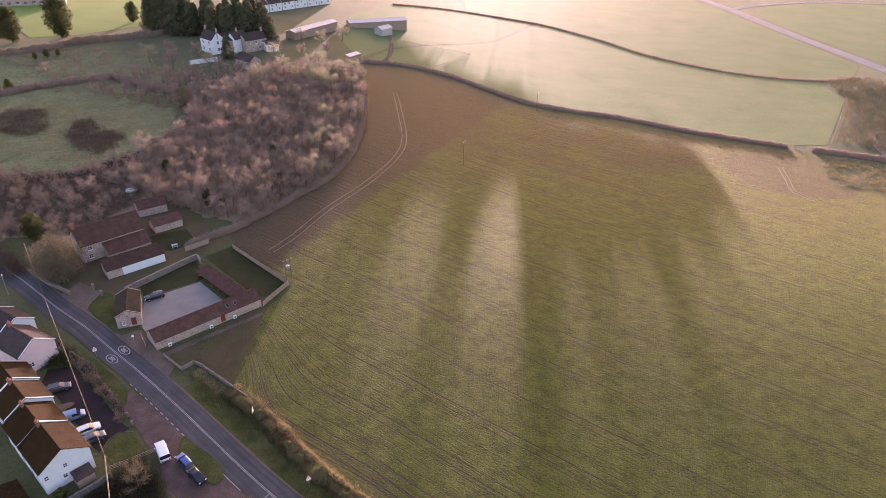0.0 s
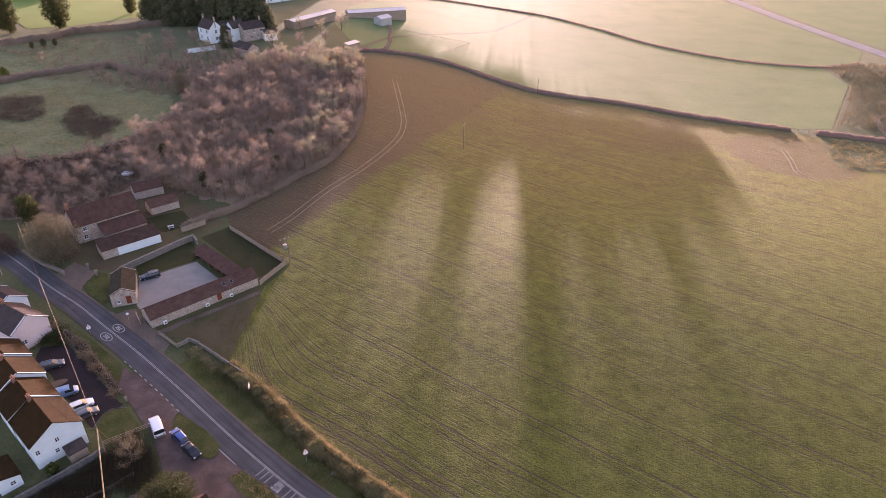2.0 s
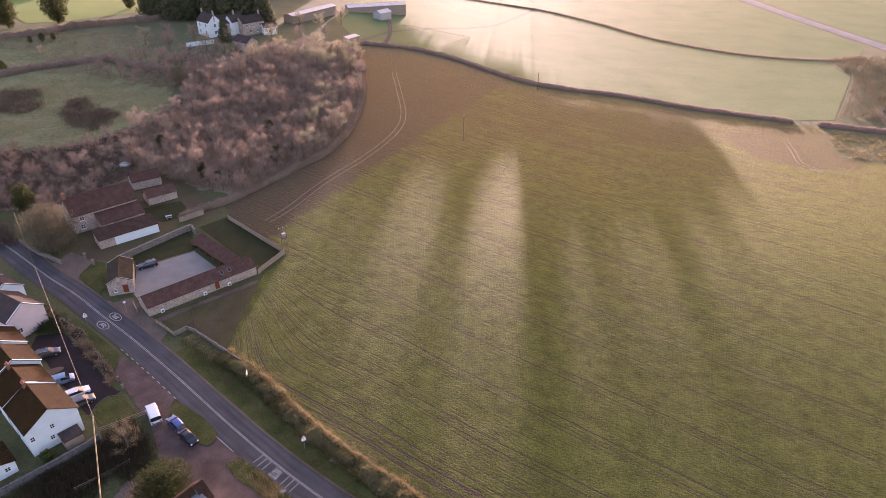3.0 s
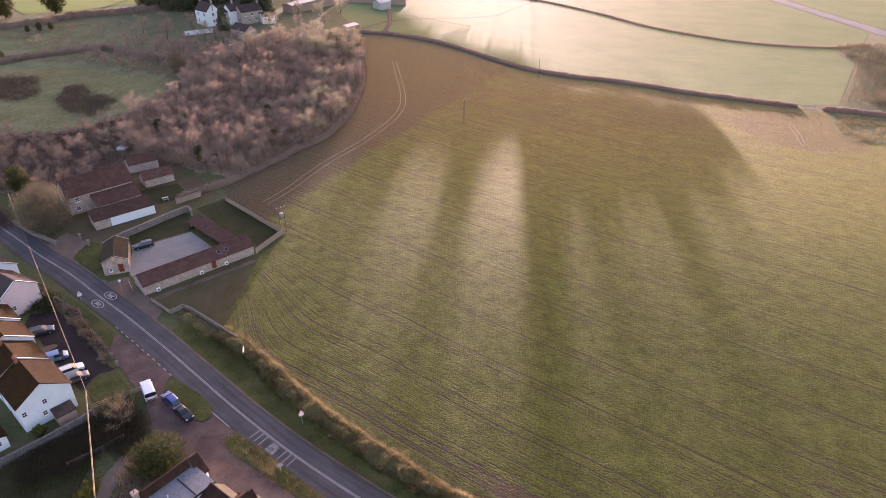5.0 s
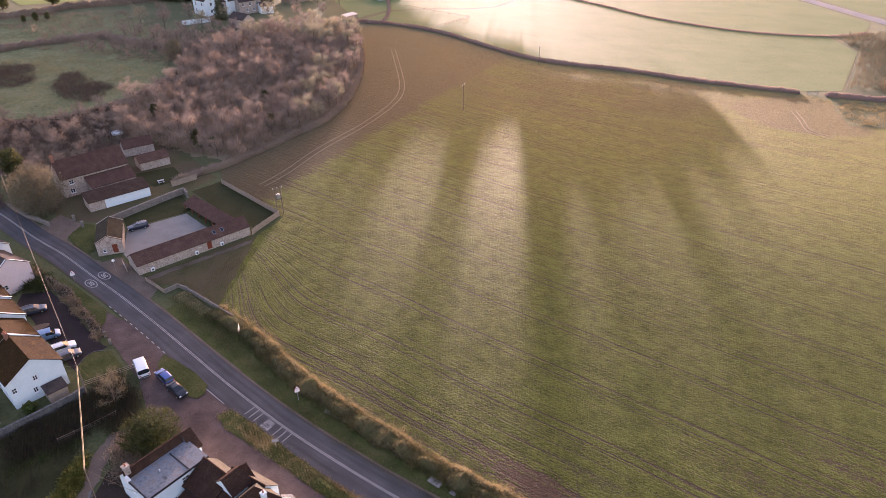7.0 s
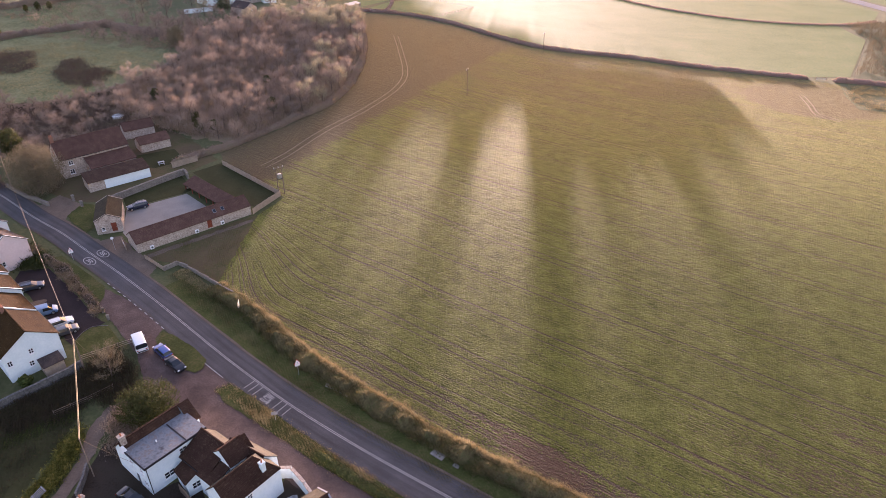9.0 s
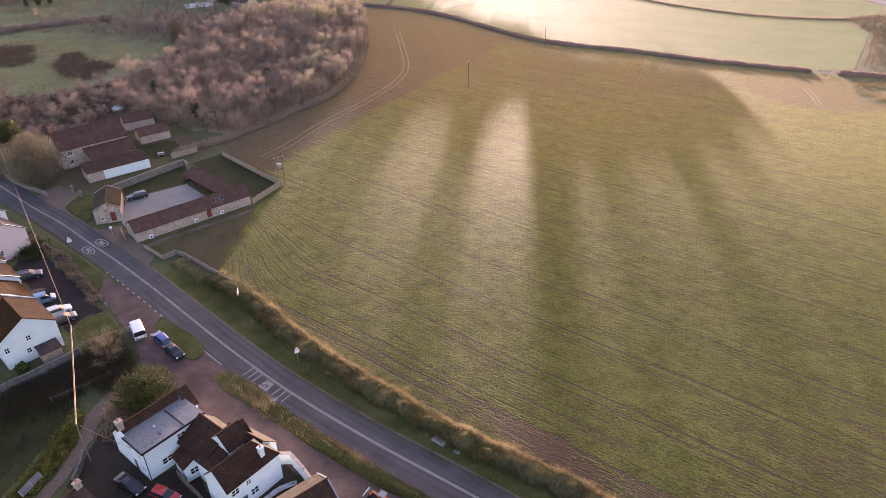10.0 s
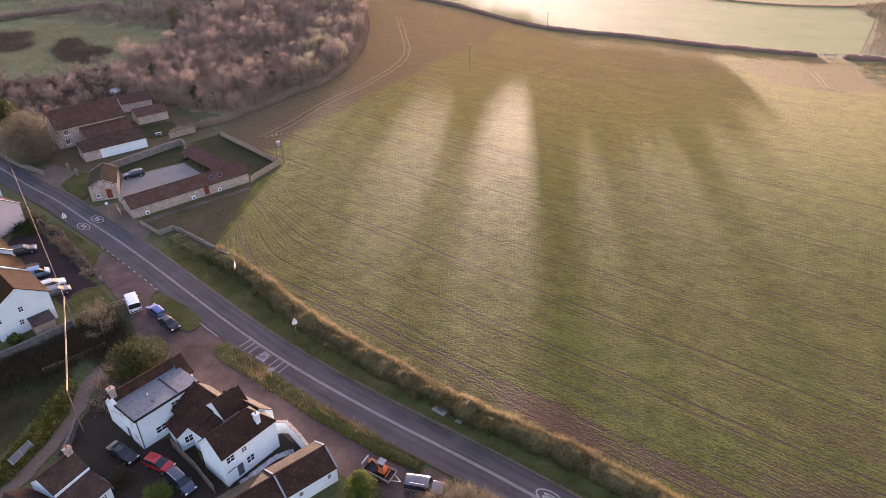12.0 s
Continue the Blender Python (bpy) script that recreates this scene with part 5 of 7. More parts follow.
gabled("coach_house", -93.1, 320.1, -38.7, 11.0, 6.6, 4.0, 6.2, "stone", "slate", "stone coach house with a dark slate roof", "coach house", windows=[("S", -3, 2.0, 1.0, 1.2), ("S", 3, 2.0, 1.0, 1.2), ("E", 0, 2.0, 1.4, 1.2)], base=4, gutters=False)
gabled("farm_barn", -75.0, 395.0, 60.0, 38.0, 7.0, 4.4, 5.3, "timber", "sheet", "long farm barn with a pale sheet roof", "barn", base=3, gutters=False, over=0.4)
gabled("white_barn", -35.0, 412.9, 52.0, 9.5, 6.0, 4.0, 5.3, "sheet", "sheet", "small pale metal barn", "barn", base=3, gutters=False, over=0.3)
lb = gabled("long_white_barn", -40.6, 430.7, 20.0, 37.0, 9.0, 4.2, 5.2, "timber", "sheet", "long barn with white sheet roof in the sun", "barn", base=3, gutters=False, over=0.4)
part("gable_cladding", Geo().box(18.503, 18.56, -4.3, 4.3, 0.2, 4.1), "sheet", lb, "pale sheet cladding")
mono("field_shelter", -46.1, 350.5, 57.0, 9.0, 3.0, 2.0, 2.6, "timber", "sheet", "low timber field shelter at the hedge end", "shelter", base=2)
for i in range(6):
    gabled("village_house", -118 + i * 6.6, 444 + i * 9.0, 52.0, 10.0, 7.5, 5.0, 7.5, "render_white", "slate", "white house in a distant village row", "house", windows=[("S", -3, 3.2, 1.2, 1.2), ("S", 0.5, 3.2, 1.2, 1.2), ("S", 3, 1, 1.2, 1.2), ("S", -3, 1, 1.2, 1.2)], chimneys=[(4, 0, 8.6, "brick", 1)], base=3, group="distant village houses", gutters=False)
gabled("school_building", -262.0, 440.0, 25.0, 40.0, 12.0, 6.5, 9.0, "stone", "slate", "long distant building with rows of windows", "building", windows=[("S", -16 + i * 4.5, 3.8, 2.0, 1.6) for i in range(8)] + [("S", -16 + i * 4.5, 1.0, 2.0, 1.6) for i in range(8)], base=4, gutters=False)


# ---- trees, hedges, shrubs ----
def rnd(a, b):
    return a + (b - a) * random.random()


def bare_tree_meshes(seed, height=10.0, spread=3.6, limbs=8, twigs=2100, twig_len=1.3, upright=0.5, thick=0.055, first=0.22):
    """A leafless tree: tapered trunk with limbs, and a crown of fine twigs with gaps."""
    random.seed(seed)
    tr, branches = Geo(), []
    top = Vector((rnd(-.5, .5), rnd(-.5, .5), height * 0.8))
    trunk = [Vector((0, 0, -0.4)), Vector((rnd(-.15, .15), rnd(-.15, .15), height * .25)), Vector((rnd(-.35, .35), rnd(-.35, .35), height * .5)), top]
    tr.tube(trunk, [height * .024, height * .018, height * .012, height * .003], 7)
    for i in range(limbs):
        f = first + (0.85 - first) * (i + random.random()) / limbs
        k = min(2, int(f * 3))
        a = trunk[k].lerp(trunk[k + 1], f * 3 - k)
        ang = i * 2.4 + rnd(-.4, .4)
        out = spread * (1.05 - 0.55 * f) * rnd(.7, 1.15)
        rise = height * (0.16 + 0.16 * random.random()) * (0.6 + upright)
        b = a + Vector((math.cos(ang) * out * .55, math.sin(ang) * out * .55, rise * .4))
        c = a + Vector((math.cos(ang) * out, math.sin(ang) * out, rise))
        tr.tube([a, b, c], [height * .009, height * .006, height * .002], 5, False)
        branches += [(a.lerp(b, .5), b), (b, c)]
        for j in range(4):
            ang2 = ang + rnd(-1.2, 1.2)
            s = b.lerp(c, rnd(0, .8))
            e = s + Vector((math.cos(ang2) * out * .5, math.sin(ang2) * out * .5, rnd(.1, .5) * rise))
            tr.tube([s, s.lerp(e, .5) + Vector((0, 0, .1)), e], [height * .004, height * .003, height * .0012], 4, False)
            branches.append((s, e))
    branches += [(trunk[2], top)] * 3
    cr = Geo()
    centre = Vector((0, 0, height * 0.55))
    for i in range(twigs):
        a, b = random.choice(branches)
        p = a.lerp(b, rnd(.15, 1.1))
        if i % 5:
            p = p + Vector((random.gauss(0, .15), random.gauss(0, .15), random.gauss(0, .11))) * spread
        d = ((p - centre).normalized() * 0.8 + Vector((rnd(-1, 1), rnd(-1, 1), rnd(-.6, 1) + upright))).normalized()
        l = twig_len * rnd(.5, 1.2)
        w = d.orthogonal().normalized()
        w = (w * math.cos(i) + d.cross(w) * math.sin(i)) * thick
        q = p + d * l
        k = len(cr.v)
        cr.v += [tuple(p - w), tuple(p + w), tuple(q + w * .25 + Vector((rnd(-.1, .1), rnd(-.1, .1), .05)))]
        cr.f.append((k, k + 1, k + 2))
    return tr, cr


def leafy_meshes(seed, height, rx, ry, leaves=3000, size=0.32, lobes=9, base=0.25, pointed=False, girth=.03):
    """An evergreen: trunk with limbs, and a crown of many leaf sprays grouped in lobes, with gaps between them."""
    random.seed(seed)
    tr, cr = Geo(), Geo()
    tr.tube([(0, 0, -0.4), (0.1, 0, height * .4), (0, 0.1, height * .85)], [height * girth, height * girth * .66, height * girth * .2], 7)
    centres = []
    for i in range(lobes):
        a, f = i * 2.4, (i + .5) / lobes
        z = height * (base + (0.93 - base) * f)
        k = (1 - f) ** .8 if pointed else math.sqrt(max(.05, 1 - (2 * f - 1) ** 2)) * .75
        c = Vector((math.cos(a) * rx * k * .75, math.sin(a) * ry * k * .75, z))
        centres.append((c, max(rx, ry) * (.28 + .3 * k)))
        tr.tube([(0.05, 0.05, z * .75), tuple(c)], [height * girth * .25, height * girth * .1], 4, False)
    for i in range(leaves):
        c, r = random.choice(centres)
        d = Vector((random.gauss(0, 1), random.gauss(0, 1), random.gauss(0, .8))).normalized()
        p = c + d * r * rnd(.55, 1.08)
        n = (d + Vector((rnd(-.7, .7), rnd(-.7, .7), rnd(-.7, .7)))).normalized()
        u = n.orthogonal().normalized()
        u = u * math.cos(i * 1.7) + n.cross(u) * math.sin(i * 1.7)
        v = n.cross(u)
        s = size * rnd(.5, 1.2)
        k = len(cr.v)
        cr.v += [tuple(p - u * s), tuple(p + v * s * .45), tuple(p + u * s + n * s * .3), tuple(p - v * s * .45)]
        cr.f.append((k, k + 1, k + 2, k + 3))
    return tr, cr


def shoots(meshes, seed, height, rx, ry, count=130):
    """Adds pointed leafy shoots that stand out of a crown all round."""
    random.seed(seed)
    tr, cr = meshes
    for i in range(count):
        a, f = i * 2.4, rnd(.1, 1)
        k = math.sqrt(max(.05, 1 - (1.6 * f - .75) ** 2)) * rnd(.75, 1.0)
        p = Vector((math.cos(a) * rx * k, math.sin(a) * ry * k, height * (.2 + .68 * f)))
        d = Vector((math.cos(a) * .7, math.sin(a) * .7, .5 + f)).normalized()
        l = rnd(.6, 1.35)
        for j in range(34):
            q = j / 33
            o = Vector((rnd(-1, 1), rnd(-1, 1), rnd(-1, 1))).normalized()
            b = p + d * l * q + o * .22 * (1 - q)
            u = (d + o * .8).normalized() * rnd(.12, .22)
            v = d.cross(o).normalized() * .05
            n = len(cr.v)
            cr.v += [tuple(b - v), tuple(b + v), tuple(b + u)]
            cr.f.append((n, n + 1, n + 2))
    return tr, cr


def tree(name, meshes, x, y, scale, yaw, trunk_mat, crown_mat, label, category="tree", group="", sink=0.0):
    t = thing(name, at(x, y, yaw, -sink) @ Matrix.Scale(scale, 4), label, category, group)
    tr, cr = meshes
    for nm, g, m in (("trunk", tr, trunk_mat), ("crown", cr, crown_mat)):
        ob = new(nm, g if isinstance(g, bpy.types.Mesh) else g.mesh(nm, M[m]))
        ob.parent = t
    return t


def inside(x, y, poly):
    r = False
    for (x0, y0), (x1, y1) in zip(poly, poly[1:] + poly[:1]):
        if (y0 > y) != (y1 > y) and x < (x1 - x0) * (y - y0) / (y1 - y0) + x0:
            r = not r
    return r


BARE = []
for k in range(6):
    a, b = bare_tree_meshes(40 + k, 10.0, rnd(3.2, 4.4), 9 + k % 3, 2600, 0.6, .4 + .1 * (k % 3), .036)
    BARE.append((a.mesh("trunk", M["bark"]), b.mesh("crown", M["twig"])))
PALE = []
for k in range(2):
    a, b = bare_tree_meshes(60 + k, 10.0, 3.9, 10, 2600, 0.6, .5, .038)
    PALE.append((a.mesh("trunk", M["bark"]), b.mesh("crown", M["twig_pale"])))

WOOD = [(-57, 174), (-46, 192), (-37, 209), (-33.5, 234), (-34.5, 285), (-40, 322), (-60, 327), (-76, 314), (-88, 290), (-102, 272), (-98, 252), (-95, 238), (-104, 213), (-101, 196), (-92, 184), (-70, 176)]
random.seed(5)
spots = []
for _ in range(9000):
    x, y = rnd(-106, -32), rnd(172, 342)
    if inside(x, y, WOOD) and all((x - a) ** 2 + (y - b) ** 2 > 20 for a, b in spots):
        spots.append((x, y))
spots = spots[:290]
for i, (x, y) in enumerate(spots):
    edge_pale = (x > -46 and y > 205 and i % 4 == 0) or (y > 290 and i % 3 == 0)
    ms = random.choice(PALE if edge_pale else BARE)
    sc = rnd(.8, 1.1) if edge_pale and y > 285 else rnd(.45, .85) * (1.15 if edge_pale else 1)
    tree("bare_tree", ms, x, y, sc, rnd(0, 360), "bark", "twig", "pale leafless tree at the wood's edge" if edge_pale else "leafless grey-brown tree in the winter wood", "tree", "trees of the wood")


IVY = []
for k in range(3):
    a, b = leafy_meshes(120 + k, 7.0, 2.4, 2.4, 2600, .24, 14, .15)
    IVY.append((a.mesh("trunk", M["bark"]), b.mesh("crown", M["holm"])))
random.seed(8)
for x, y in [(-71, 180), (-67, 181.5), (-73.5, 186)] + random.sample(spots, 3):
    tree("ivy_tree", random.choice(IVY), x + 1.5, y - 1.5, rnd(.5, .8), rnd(0, 360), "bark", "holm", "small ivy-clad tree among the bare ones", "tree", "ivy-clad trees of the wood")


THICK = [(-150, 190), (-121, 198), (-106, 213), (-99, 198), (-92, 186), (-97, 170), (-104, 158), (-112, 150), (-150, 164)]
HILL = [(-104, 276), (-118, 280), (-140, 292), (-128, 304), (-112, 312), (-92, 312), (-80, 318), (-88, 292)]
random.seed(6)
more = []
for _ in range(4000):
    x, y = rnd(-150, -80), rnd(150, 320)
    if (inside(x, y, THICK) or inside(x, y, HILL)) and all((x - a) ** 2 + (y - b) ** 2 > 30 for a, b in more):
        more.append((x, y))
for x, y in more[:120]:
    tree("bare_tree", random.choice(BARE), x, y, rnd(.4, .72), rnd(0, 360), "bark", "twig", "small leafless tree in a tangled thicket", "tree", "trees of the thickets")


HILLSIDE = [(-150, 272), (-150, 286), (-131, 290), (-115, 300), (-100, 312), (-84, 331), (-74, 318), (-78, 288), (-92, 272), (-104, 262), (-122, 262), (-139, 268)]
BUSH = []
for k in range(3):
    a, b = bare_tree_meshes(70 + k, 10.0, 3.8, 6, 1200, 0.9, .5, .06)
    BUSH.append((a.mesh("trunk", M["bark"]), b.mesh("crown", M["twig"])))
random.seed(14)
brush = []
for _ in range(3000):
    x, y = rnd(-150, -74), rnd(262, 331)
    if inside(x, y, HILLSIDE) and noise.noise(Vector((x * .07, y * .07, 3))) > -.15 and all((x - a) ** 2 + (y - b) ** 2 > 16 for a, b in brush):
        brush.append((x, y))
for k, (x, y) in enumerate(brush[:95]):
    tree("hillside_bush", BUSH[k % 3], x, y, rnd(.28, .5), rnd(0, 360), "bark", "twig", "leafless brown bush on the rough hillside", "bush", "bushes of the hillside")


def blades(g, p, d, l, w):
    u = d.orthogonal().normalized()
    u = (u * math.cos(p.x * 7.1 + p.y * 3.3) + d.cross(u) * math.sin(p.x * 7.1 + p.y * 3.3)) * w
    q = p + d * l
    k = len(g.v)
    g.v += [tuple(p - u), tuple(p + u), tuple(q)]
    g.f.append((k, k + 1, k + 2))


def hedge(name, pts, width, height, core_mat, tip_mat, per_m, label, seed=1, length=0.5, blade=0.05, kind="", lump=0.35, category="hedge", up=1.0, tip_bias=0.0, gaps=0.0):
    """A hedge along a line: a lumpy body, and a coat of twigs or stems standing out of it."""
    random.seed(seed)
    line = smooth_line(pts, 0.9 if height < 2.5 else 1.6)
    body, coat = Geo(), Geo()
    h = thing(name, Matrix.Identity(4), label, category, "", kind)
    prof = [(-0.5, 0.0), (-0.46, 0.45), (-0.30, 0.80), (0.0, 0.92), (0.30, 0.80), (0.46, 0.45), (0.5, 0.0)]
    n, m = len(line), len(prof)
    off = rnd(0, 50)
    live = []
    for i, p in enumerate(line):
        d = (line[min(i + 1, n - 1)] - line[max(i - 1, 0)]).normalized()
        e = min(1.0, .35 + .65 * min(i, n - 1 - i) / 2)
        hk = height * e * (1 + lump * noise.noise(Vector((p.x * .35 + off, p.y * .35, 0))) + lump * .6 * noise.noise(Vector((p.x * 1.3, p.y * 1.3 + off, 5))))
        if gaps and noise.noise(Vector((p.x * .09 + off, p.y * .09, 9))) < gaps - .5:
            hk *= .35
        wk = width * (1 + lump * .8 * noise.noise(Vector((p.x * .3, p.y * .3, 7 + off))))
        ring = []
        for a, z in prof:
            x, y = p.x + d.y * a * wk, p.y - d.x * a * wk
            q = Vector((x, y, gz(x, y, -.15 + z * hk * (1 + .25 * noise.noise(Vector((x * 1.7, y * 1.7, z * 3)))))))
            ring.append(q)
            body.v.append(tuple(q))
        live.append((ring, d, hk))
    for i in range(n - 1):
        for j in range(m - 1):
            a = i * m + j
            body.f.append((a, a + m, a + m + 1, a + 1))
    total = sum((b - a).length for a, b in zip(line, line[1:]))
    for k in range(int(total * per_m)):
        i = random.randrange(n - 1)
        j = min(m - 2, int((random.random() if random.random() > tip_bias else rnd(.3, .7)) * (m - 1)))
        r0, d, hk = live[i]
        r1 = live[i + 1][0]
        p = r0[j].lerp(r1[j], random.random()).lerp(r0[j + 1].lerp(r1[j + 1], random.random()), random.random())
        a = prof[j][0] + .08
        out = Vector((d.y * a, -d.x * a, 0))
        v = (out * 1.4 + Vector((rnd(-.6, .6), rnd(-.6, .6), up * rnd(.2, 1)))).normalized()
        blades(coat, p - v * .1, v, length * rnd(.4, 1.3) * min(1, hk / height + .3), blade)
    part("hedge_body", body, core_mat, h)
    part("foliage", coat, tip_mat, h)
    return h


def thicket(name, poly, count, height, mat_name, label, seed, blade=0.05, category="scrub", spread=0.6, clump=2.0):
    """Scrub too dense to count: fans of stems in clumps all over a polygon."""
    random.seed(seed)
    g = Geo()
    xs, ys = [p[0] for p in poly], [p[1] for p in poly]
    done = 0
    while done < count:
        x, y = rnd(min(xs), max(xs)), rnd(min(ys), max(ys))
        if not inside(x, y, poly):
            continue
        hh = height * (0.45 + 0.8 * abs(noise.noise(Vector((x * .12, y * .12, seed)))) + .35 * random.random())
        for _ in range(22):
            p = Vector((x + random.gauss(0, clump * .35), y + random.gauss(0, clump * .35), 0))
            p.z = gz(p.x, p.y, rnd(0, hh * .55))
            v = Vector((rnd(-spread, spread), rnd(-spread, spread), rnd(.3, 1))).normalized()
            blades(g, p, v, hh * rnd(.25, .6), blade)
        done += 1
    return tagged(part(name, g, mat_name), label, category, "", "stuff")


# roadside hedge of dry grass and bramble below the field
RH = [(x + .75, y + 1.2) for x, y in [(-44.6, 103.4), (-36.8, 97.4), (-24.8, 85.4), (-14.3, 77.2), (-3.5, 69.4), (5.3, 63.7), (16.2, 57.8), (24, 52.6), (58, 30.5), (98, 2)]]
hedge("roadside_hedge", RH, 3.2, 1.2, "bramble", "bramble", 700, "overgrown brown hedge of bramble and dry stems", 3, .40, .032, lump=.9)
hedge("grass_strip", [(x + .9, y + 1.3) for x, y in RH], 1.7, 0.8, "bramble", "straw", 270, "strip of tall dry golden grass along the hedge", 4, .7, .026, tip_bias=.4, lump=.9, category="dry grass", gaps=.3)
hedge("corner_scrub", [(-52.4, 110.2), (-48.5, 107.2), (-44.6, 103.8)], 2.6, 0.5, "bramble", "straw", 160, "pale dry scrub below the corner wall", 8, .4, .03, lump=.9)
hedge("island_grass", [(-31, 76.6), (-26.5, 73.0), (-21.5, 69.0), (-16.8, 65.8)], 2.0, 0.65, "verge", "verge_blade", 320, "long rough grass on the bank between road and lane", 5, .4, .03, category="dry grass")
hedge("island_hedge", [(-18, 66.2), (-13.2, 63.0), (-9, 60.2), (-5.3, 58.0), (-1.6, 56.2)], 1.9, 0.95, "verge", "verge_blade", 420, "rough grassy hedge with dry stems between road and lane", 6, .4, .03, lump=.4)
hedge("drive_hedge", [(-85, 114.5), (-79, 112), (-74.6, 109.0), (-70.6, 105.0), (-67.0, 101.6), (-63.6, 98.0), (-61.8, 96.0)], 1.6, 1.1, "dark_scrub", "twig", 130, "low tangled shrub hedge beside the parking yard", 7, .6, .03, lump=.9)
hedge("north_hedge", [(-43, 345), (-18, 350), (6, 345), (27, 330), (48, 315.5), (88, 305.3), (110, 294), (134, 284.3), (156, 276)], 3.4, 1.5, "hazy_hedge", "hazy_hedge", 110, "long brown hedge at the far side of the field", 9, .8, .06)
hedge("gateway_hedge", [(165, 272.5), (178, 269), (195, 262), (215, 250)], 3.6, 1.8, "hazy_hedge", "hazy_hedge", 90, "dense brown hedge beside the field gateway", 10, .8, .06)
hedge("far_hedge", [(-36, 514), (22, 540), (75, 529), (112, 489), (141, 444.5), (184, 409), (230, 398.5), (262, 409)], 3.4, 0.55, "hazy_hedge", "hazy_hedge", 70, "low brown hedge between far pastures", 11, .9, .07)
hedge("orchard_hedge", [(-40, 350), (-30, 352), (-28, 380), (-31, 412)], 1.4, 0.8, "hazy_hedge", "hazy_hedge", 40, "thin brown hedge by the farm", 12, .8, .06)
hedge("meadow_hedge", [(-210, 246), (-181, 266), (-174, 274), (-162, 283), (-147, 292), (-130, 284), (-116, 279), (-101, 274)], 5.0, 2.0, "scrub", "twig", 130, "tangled brown hedge across the meadow", 13, 1.2, .06, lump=.5)
hedge("lower_hedge", [(-190, 222), (-160, 194), (-140, 193), (-122, 196), (-107, 212), (-99, 236), (-101, 250)], 4.0, 1.2, "dark_scrub", "twig", 90, "tangled thicket edge below the meadow", 14, 1.2, .06, lump=.6)
hedge("upper_hedge", [(-240, 312), (-212, 321), (-195, 334), (-189, 346), (-162, 364), (-150, 378)], 5.0, 3.0, "scrub", "scrub", 80, "thick brown hedge below the bright field", 15, 1.0, .07, lump=.5)
hedge("wood_edge_scrub", [(-70, 158), (-66, 163), (-57.5, 172), (-46, 191), (-36.4, 208.5), (-31.8, 235), (-32, 272), (-37, 309), (-43, 340)], 2.6, 1.5, "scrub", "scrub", 80, "low scrub along the edge of the wood", 16, .8, .05, lump=.5)
thicket("reed_scrub", [(179, 279), (228, 357), (235, 398), (270, 405), (285, 360), (255, 300), (215, 262)], 900, 4.6, "old_twig", "dense pale brown scrub of bare stems", 17, .07, spread=.35)
thicket("bank_grass", [(154, 233), (159, 250), (166, 266), (185, 262), (200, 250), (205, 226), (172, 228)], 500, 1.3, "straw", "rough tussocks of dry grass beside the field", 18, .06, "grass")
thicket("wood_undergrowth", WOOD, 5200, 3.4, "scrub", "dense brown undergrowth beneath the winter trees", 19, .05)
thicket("wood_grass", WOOD, 1600, .7, "verge_blade", "rough green grass in the clearings of the wood", 49, .06, "grass", clump=3.0)
thicket("lower_thicket", [(-150, 190), (-121, 197), (-106, 214), (-98, 198), (-92, 184), (-98, 168), (-104, 158), (-150, 160)], 1300, 2.6, "thorn", "dark tangled thicket behind the cottage", 20, .06)
thicket("roadside_thicket", [(-104, 142), (-112, 148), (-150, 172), (-150, 160), (-108, 140)], 380, 4.0, "thorn", "dark roadside shrubs beside the upper road", 21, .06)
thicket("meadow_tussocks", [(-175, 254), (-148, 267), (-122, 255), (-106, 256), (-105, 244), (-110, 222), (-123, 202), (-146, 206), (-180, 240)], 1500, .55, "straw", "pale rough tussocks across the meadow", 22, .05, "grass", clump=3.0)
thicket("meadow_bramble", [(-136, 228), (-140, 241), (-135, 244), (-127, 235), (-118, 232), (-115, 229), (-116, 217), (-120, 213), (-129, 219)], 520, 1.5, "thorn", "dark bramble patch spreading through the meadow", 23, .07, "bramble", clump=3.0)
thicket("meadow_bramble", [(-168, 251), (-156, 252), (-145, 232), (-149, 225), (-160, 228), (-172, 240)], 440, 1.4, "thorn", "dark bramble bank at the meadow's shaded side", 48, .07, "bramble", clump=3.0)
thicket("field_corner_weeds", [(-62, 114.5), (-44, 131.5), (-42.5, 120), (-43.4, 107), (-52.5, 112.8)], 260, .45, "bramble", "low weeds on bare ground beside the barn", 24, .04, "weeds")
thicket("paddock_bushes", [(-195, 330), (-150, 345), (-122, 300), (-110, 280), (-140, 292), (-165, 285), (-210, 312)], 330, 2.4, "scrub", "scattered dark bushes in the upper paddock", 25, .07)
thicket("meadow_edge_scrub", [(-176, 272), (-148, 268), (-122, 258), (-99, 250), (-101, 272), (-118, 277), (-146, 289), (-162, 281)], 300, 1.2, "scrub", "brown scrub between meadow and hedge", 34, .06)
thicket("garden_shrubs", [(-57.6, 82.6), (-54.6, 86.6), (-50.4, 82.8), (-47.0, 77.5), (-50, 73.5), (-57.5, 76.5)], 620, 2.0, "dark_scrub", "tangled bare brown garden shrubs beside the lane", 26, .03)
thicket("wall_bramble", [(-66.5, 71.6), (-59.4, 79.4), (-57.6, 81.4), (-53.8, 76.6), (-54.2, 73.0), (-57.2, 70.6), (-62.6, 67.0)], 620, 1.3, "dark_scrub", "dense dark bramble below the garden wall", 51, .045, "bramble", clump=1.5)
